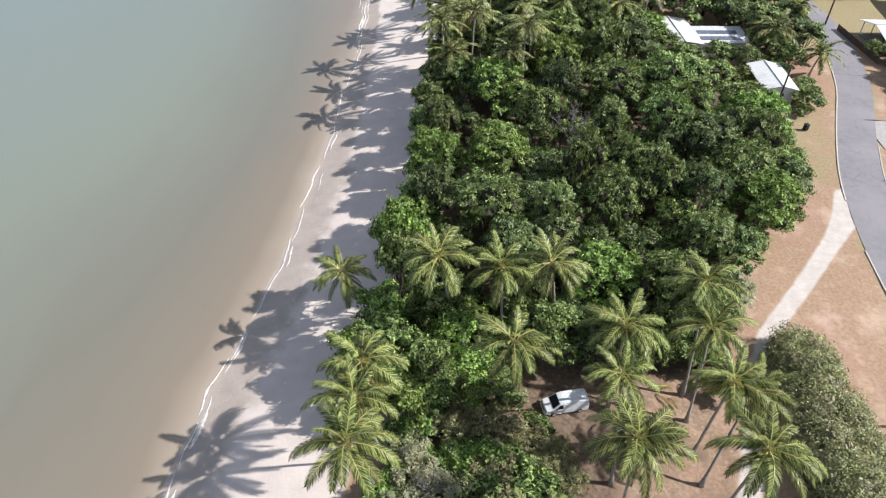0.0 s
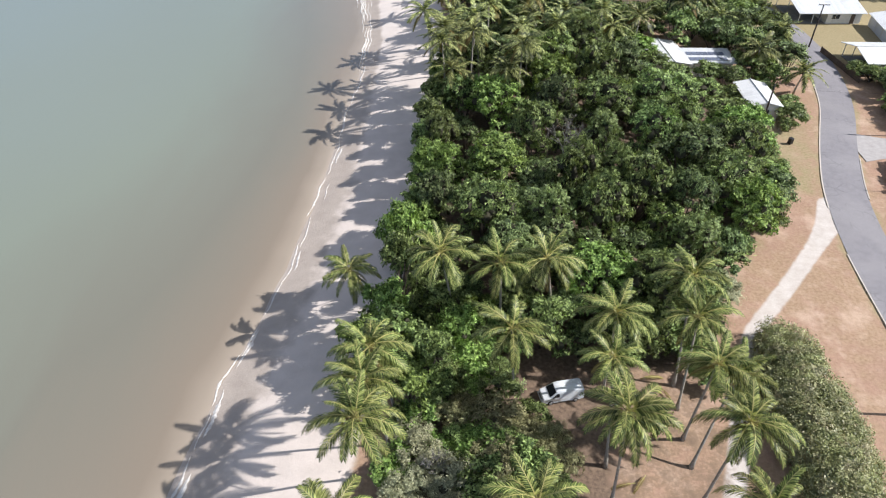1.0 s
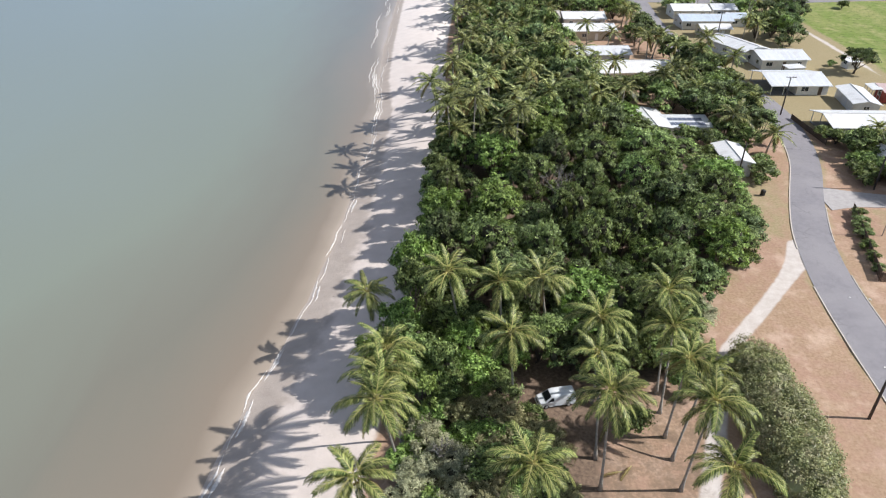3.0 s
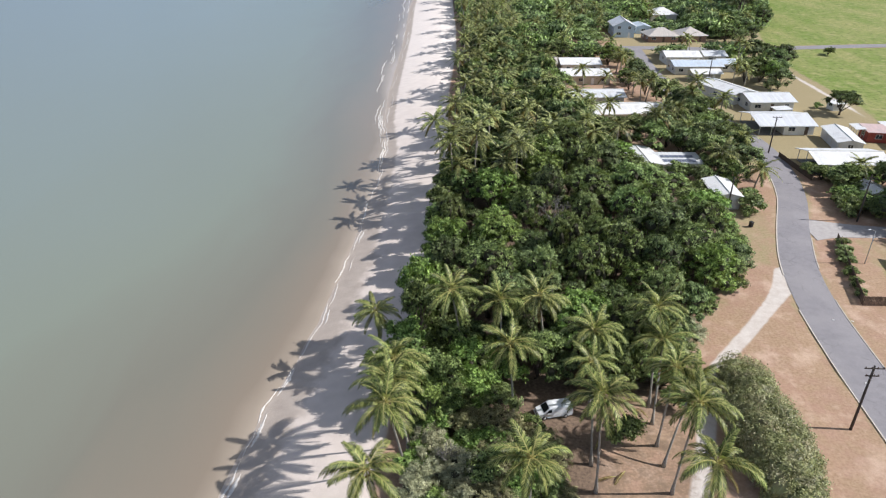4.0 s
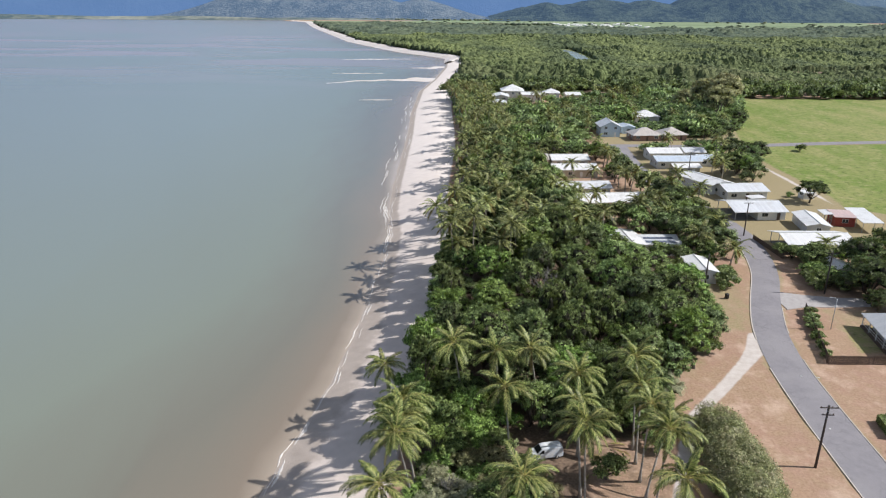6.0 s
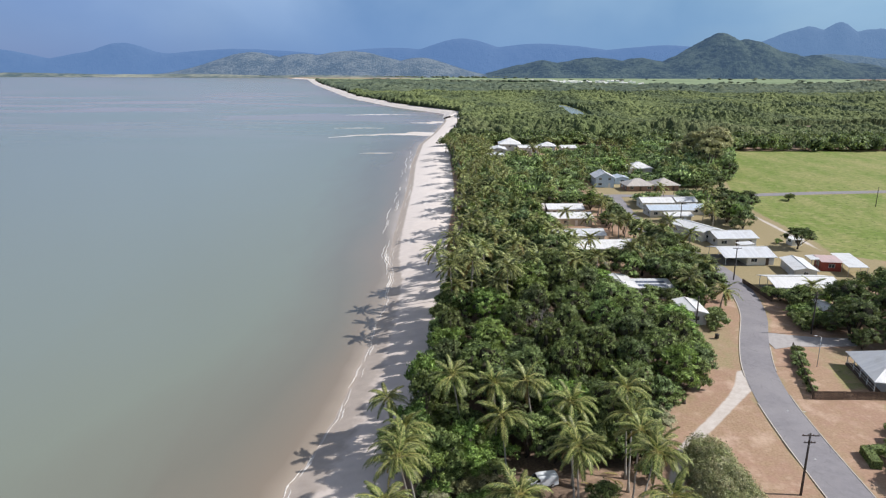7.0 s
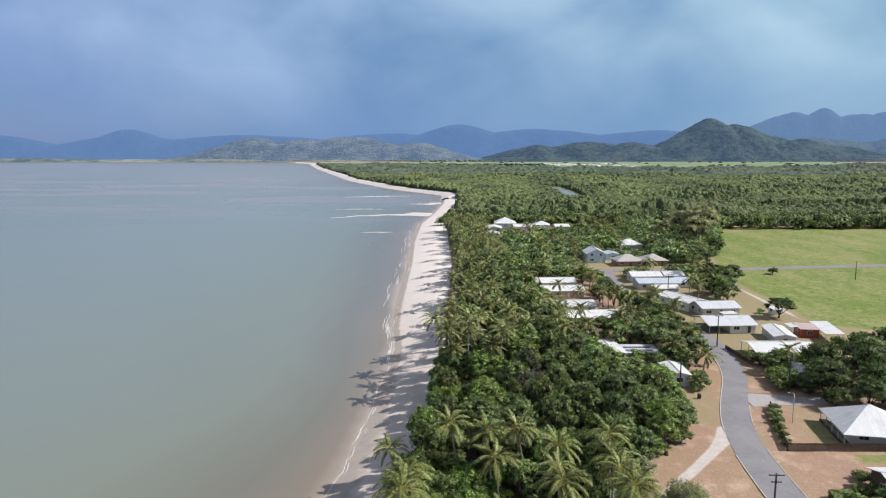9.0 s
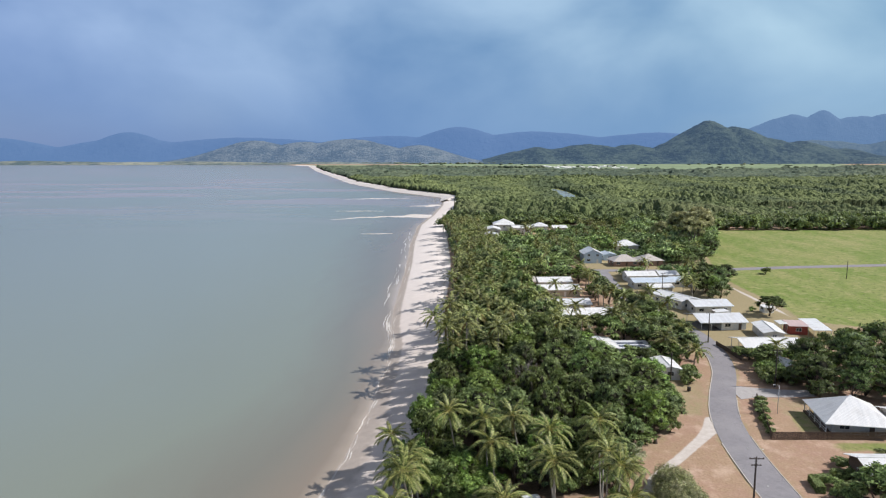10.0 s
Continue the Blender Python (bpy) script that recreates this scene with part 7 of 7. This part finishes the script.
def van(x, y, turn):
    ob = thing("parked_van", pose(x, y, 0.0, 0, 0, turn) @ Matrix.Scale(0.86, 4), "white panel van parked in the palm clearing", "van", "vehicles")
    # outline from the nose (x = -2.45) to the tail, as (x, z)
    side = [(-2.45, 0.42), (-2.47, 0.72), (-2.36, 0.95), (-1.62, 1.14), (-0.86, 1.80), (-0.45, 1.92), (0.9, 1.96), (2.1, 1.93), (2.36, 1.82), (2.45, 1.1), (2.45, 0.42), (1.9, 0.30), (-1.9, 0.30)]

    def half(z, px):
        w = 0.95 - 0.17 * max(0, (z - 1.0)) ** 1.2
        return w - 0.10 * max(0, -px - 1.9) * 2

    bm = bmesh.new()
    rows = []
    for sgn, inset in ((-1, 0), (-1, 0.16), (1, 0.16), (1, 0)):
        rows.append([bm.verts.new((px * (1.0 if inset else 0.985), sgn * (half(pz, px) - inset), pz + (0.0 if not inset else (0.035 if pz > 0.9 else 0)))) for px, pz in side])
    n = len(side)
    for r0, r1 in zip(rows, rows[1:]):
        for i in range(n):
            j = (i + 1) % n
            bm.faces.new((r0[i], r0[j], r1[j], r1[i]))
    bm.faces.new(rows[0][::-1])
    bm.faces.new(rows[-1])
    bmesh.ops.recalc_face_normals(bm, faces=bm.faces)
    bmesh.ops.bevel(bm, geom=bm.edges[:], offset=0.05, segments=2, affect="EDGES", clamp_overlap=True)
    body = part("body", bm, M["paint"], ob, "white painted body with ribbed roof")

    def plate(name, quad, material, push, parent=ob, label=""):
        q = [Vector(p) for p in quad]
        nn = (q[1] - q[0]).cross(q[2] - q[0]).normalized()
        if nn.dot(sum(q, Vector()) / 4 - Vector((0, 0, 1.0))) < 0:
            nn = -nn
        b2 = bmesh.new()
        vs = [b2.verts.new(p + nn * push) for p in q] + [b2.verts.new(p - nn * 0.02) for p in q]
        b2.faces.new(vs[:4])
        b2.faces.new(vs[7:3:-1])
        for i in range(4):
            j = (i + 1) % 4
            b2.faces.new((vs[i], vs[4 + i], vs[4 + j], vs[j]))
        bmesh.ops.recalc_face_normals(b2, faces=b2.faces)
        return part(name, b2, material, parent, label)

    plate("windscreen", [(-1.60, -0.76, 1.20), (-1.60, 0.76, 1.20), (-0.90, 0.66, 1.80), (-0.90, -0.66, 1.80)], M["van_glass"], 0.03, ob, "dark sloping windscreen")
    for sgn in (-1, 1):
        plate("side_window", [(-1.35, sgn * 0.925, 1.16), (-0.55, sgn * 0.925, 1.18), (-0.55, sgn * 0.835, 1.68), (-0.88, sgn * 0.84, 1.66)], M["van_glass"], 0.02)
        plate("sliding_door", [(-0.40, sgn * 0.955, 0.45), (0.75, sgn * 0.955, 0.45), (0.75, sgn * 0.85, 1.72), (-0.40, sgn * 0.85, 1.72)], M["paint"], 0.008)
        plate("headlight", [(-2.44, sgn * 0.50, 0.80), (-2.40, sgn * 0.80, 0.80), (-2.26, sgn * 0.82, 0.99), (-2.32, sgn * 0.52, 0.98)], M["chrome"], 0.03, ob, "clear headlight")
        plate("tail_light", [(2.45, sgn * 0.80, 0.85), (2.45, sgn * 0.90, 0.85), (2.43, sgn * 0.86, 1.35), (2.43, sgn * 0.77, 1.35)], M["red_paint"], 0.02, ob, "red tail light")
        part("mirror", boxed(-1.32, sgn * 1.0 - 0.09, 1.12, -1.2, sgn * 1.0 + 0.09, 1.34, 0.03), M["black_plastic"], ob)
        for wx in (-1.5, 1.45):
            bmw = bmesh.new()
            bmesh.ops.create_cone(bmw, cap_ends=True, segments=20, radius1=0.33, radius2=0.33, depth=0.22)
            bmesh.ops.bevel(bmw, geom=[e for e in bmw.edges if abs(e.verts[0].co.z - e.verts[1].co.z) < 1e-4], offset=0.04, segments=2, affect="EDGES")
            wheel = part("wheel", bmw, M["rubber"], ob)
            wheel.matrix_basis = Matrix.Translation((wx, sgn * 0.86, 0.33)) @ Matrix.Rotation(math.pi / 2, 4, "X")
            bmr = bmesh.new()
            bmesh.ops.create_cone(bmr, cap_ends=True, segments=16, radius1=0.2, radius2=0.17, depth=0.04)
            rim = part("rim", bmr, M["galv"], wheel)
            rim.location = (0, 0, -sgn * 0.12)
    part("bumper", boxed(-2.55, -0.82, 0.36, -2.40, 0.82, 0.62, 0.04), M["paint"], ob)
    part("grille", boxed(-2.50, -0.42, 0.66, -2.42, 0.42, 0.82, 0.02), M["black_plastic"], ob)
    part("rear_bumper", boxed(2.42, -0.85, 0.36, 2.54, 0.85, 0.58, 0.04), M["black_plastic"], ob)
    for k in range(5):
        yy = -0.52 + 0.26 * k
        part("roof_rib", boxed(-0.2, yy - 0.03, 1.95, 2.0, yy + 0.03, 1.995, 0.01), M["paint"], body)


van(11.1, 47.4, 13)

# ---- small things ----
bin_ob = thing("wheelie_bin", pose(52.7, 99.7, 0.0, 0, 0, 20), "black rubbish bin on the grass verge", "bin")
bm = bmesh.new()
box(bm, -0.28, -0.32, 0.08, 0.28, 0.32, 0.95, 0.03)
part("body", bm, M["black_plastic"], bin_ob)
part("lid", boxed(-0.31, -0.36, 0.95, 0.31, 0.36, 1.03, 0.02), M["black_plastic"], bin_ob)
for sgn in (-1, 1):
    v, f = tube([(sgn * 0.24, 0.26, 0.1), (sgn * 0.30, 0.26, 0.1)], [0.1, 0.1], 10)
    part("wheel", raw("wheel", v, f, M["rubber"]), None, bin_ob)


def branchy(p, d, ln, r, depth, rng_, pieces):
    q = p + d * ln
    pieces.append(tube([p, p.lerp(q, 0.5) + Vector((rng_.uniform(-0.1, 0.1), rng_.uniform(-0.1, 0.1), 0)) * ln, q], [r, r * 0.8, r * 0.55], 5))
    if depth:
        for _ in range(3):
            nd = (d + Vector((rng_.uniform(-0.8, 0.8), rng_.uniform(-0.8, 0.8), rng_.uniform(-0.2, 0.5)))).normalized()
            branchy(q, nd, ln * rng_.uniform(0.6, 0.85), r * 0.55, depth - 1, rng_, pieces)


def dead_tree(x, y, h, seed):
    rng_ = random.Random(seed)
    ob = thing("dead_tree", pose(x, y, 0), "bare grey dead tree standing in the forest", "tree")
    v, f = tube([(0, 0, -0.2), (0.1, 0.1, h * 0.3), (0.0, 0.2, h * 0.55)], [0.22, 0.17, 0.13], 7)
    part("trunk", raw("trunk", v, f, M["dead_wood"], True), None, ob)
    pieces = []
    for k in range(5):
        w = k * 1.26
        branchy(Vector((0, 0.2, h * 0.52)), Vector((0.5 * math.cos(w), 0.5 * math.sin(w), 0.9)).normalized(), h * 0.17, 0.09, 3, rng_, pieces)
    v, f = joined(pieces)
    part("twig_mass", raw("twig_mass", v, f, M["dead_wood"], True), None, ob)


dead_tree(14.6, 81.8, 12.6, 4)
dead_tree(-1.0, 36.8, 4.6, 6)

r = random.Random(31)
for k in range(16):
    x, y = r.uniform(6, 22), r.uniform(36, 50)
    if 8 < x < 15 and 45 < y < 50:
        continue
    ob = new("fallen_frond", FRONDS[3][1])
    ob.matrix_world = Matrix.Translation((x, y, 0.32)) @ Matrix.Rotation(r.uniform(0, 6.28), 4, "Z") @ Matrix.Rotation(-0.75, 4, "Y") @ Matrix.Scale(r.uniform(0.6, 0.9), 4)
    tagged(ob, "dry brown palm frond fallen on bare ground", "frond", "fallen fronds in the clearing")

for x, y, turn in [(53.3, 69.1, 20), (50.7, 54.9, 60), (55.9, 68.9, 0)]:
    scrap = thing("paper_scrap", pose(x, y, 0.1 if x < 55 else 0.06, 0, 0, turn), "crumpled white paper scrap lying beside the road", "litter")
    rs = random.Random(int(x * 10))
    v = [(rs.uniform(-0.05, 0.05) + 0.09 * (i % 4 - 1.5), rs.uniform(-0.05, 0.05) + 0.08 * (i // 4 - 1.5), rs.uniform(0.02, 0.12)) for i in range(16)]
    f = [(i, i + 1, i + 5, i + 4) for i in range(11) if i % 4 != 3]
    sheet = part("sheet", raw("sheet", v, f, M["trim"]), None, scrap)
    sheet.modifiers.new("thickness", "SOLIDIFY").thickness = 0.01

stump = thing("tree_stump", pose(37.2, 71.4, 0), "dark weathered tree stump at the forest edge", "stump")
v, f = tube([(0, 0, -0.1), (0.02, 0, 0.2), (0.05, 0.03, 0.55), (0.08, 0.03, 0.75)], [0.5, 0.38, 0.33, 0.3], 12)
part("trunk", raw("trunk", v, f, M["bark"], True), None, stump)
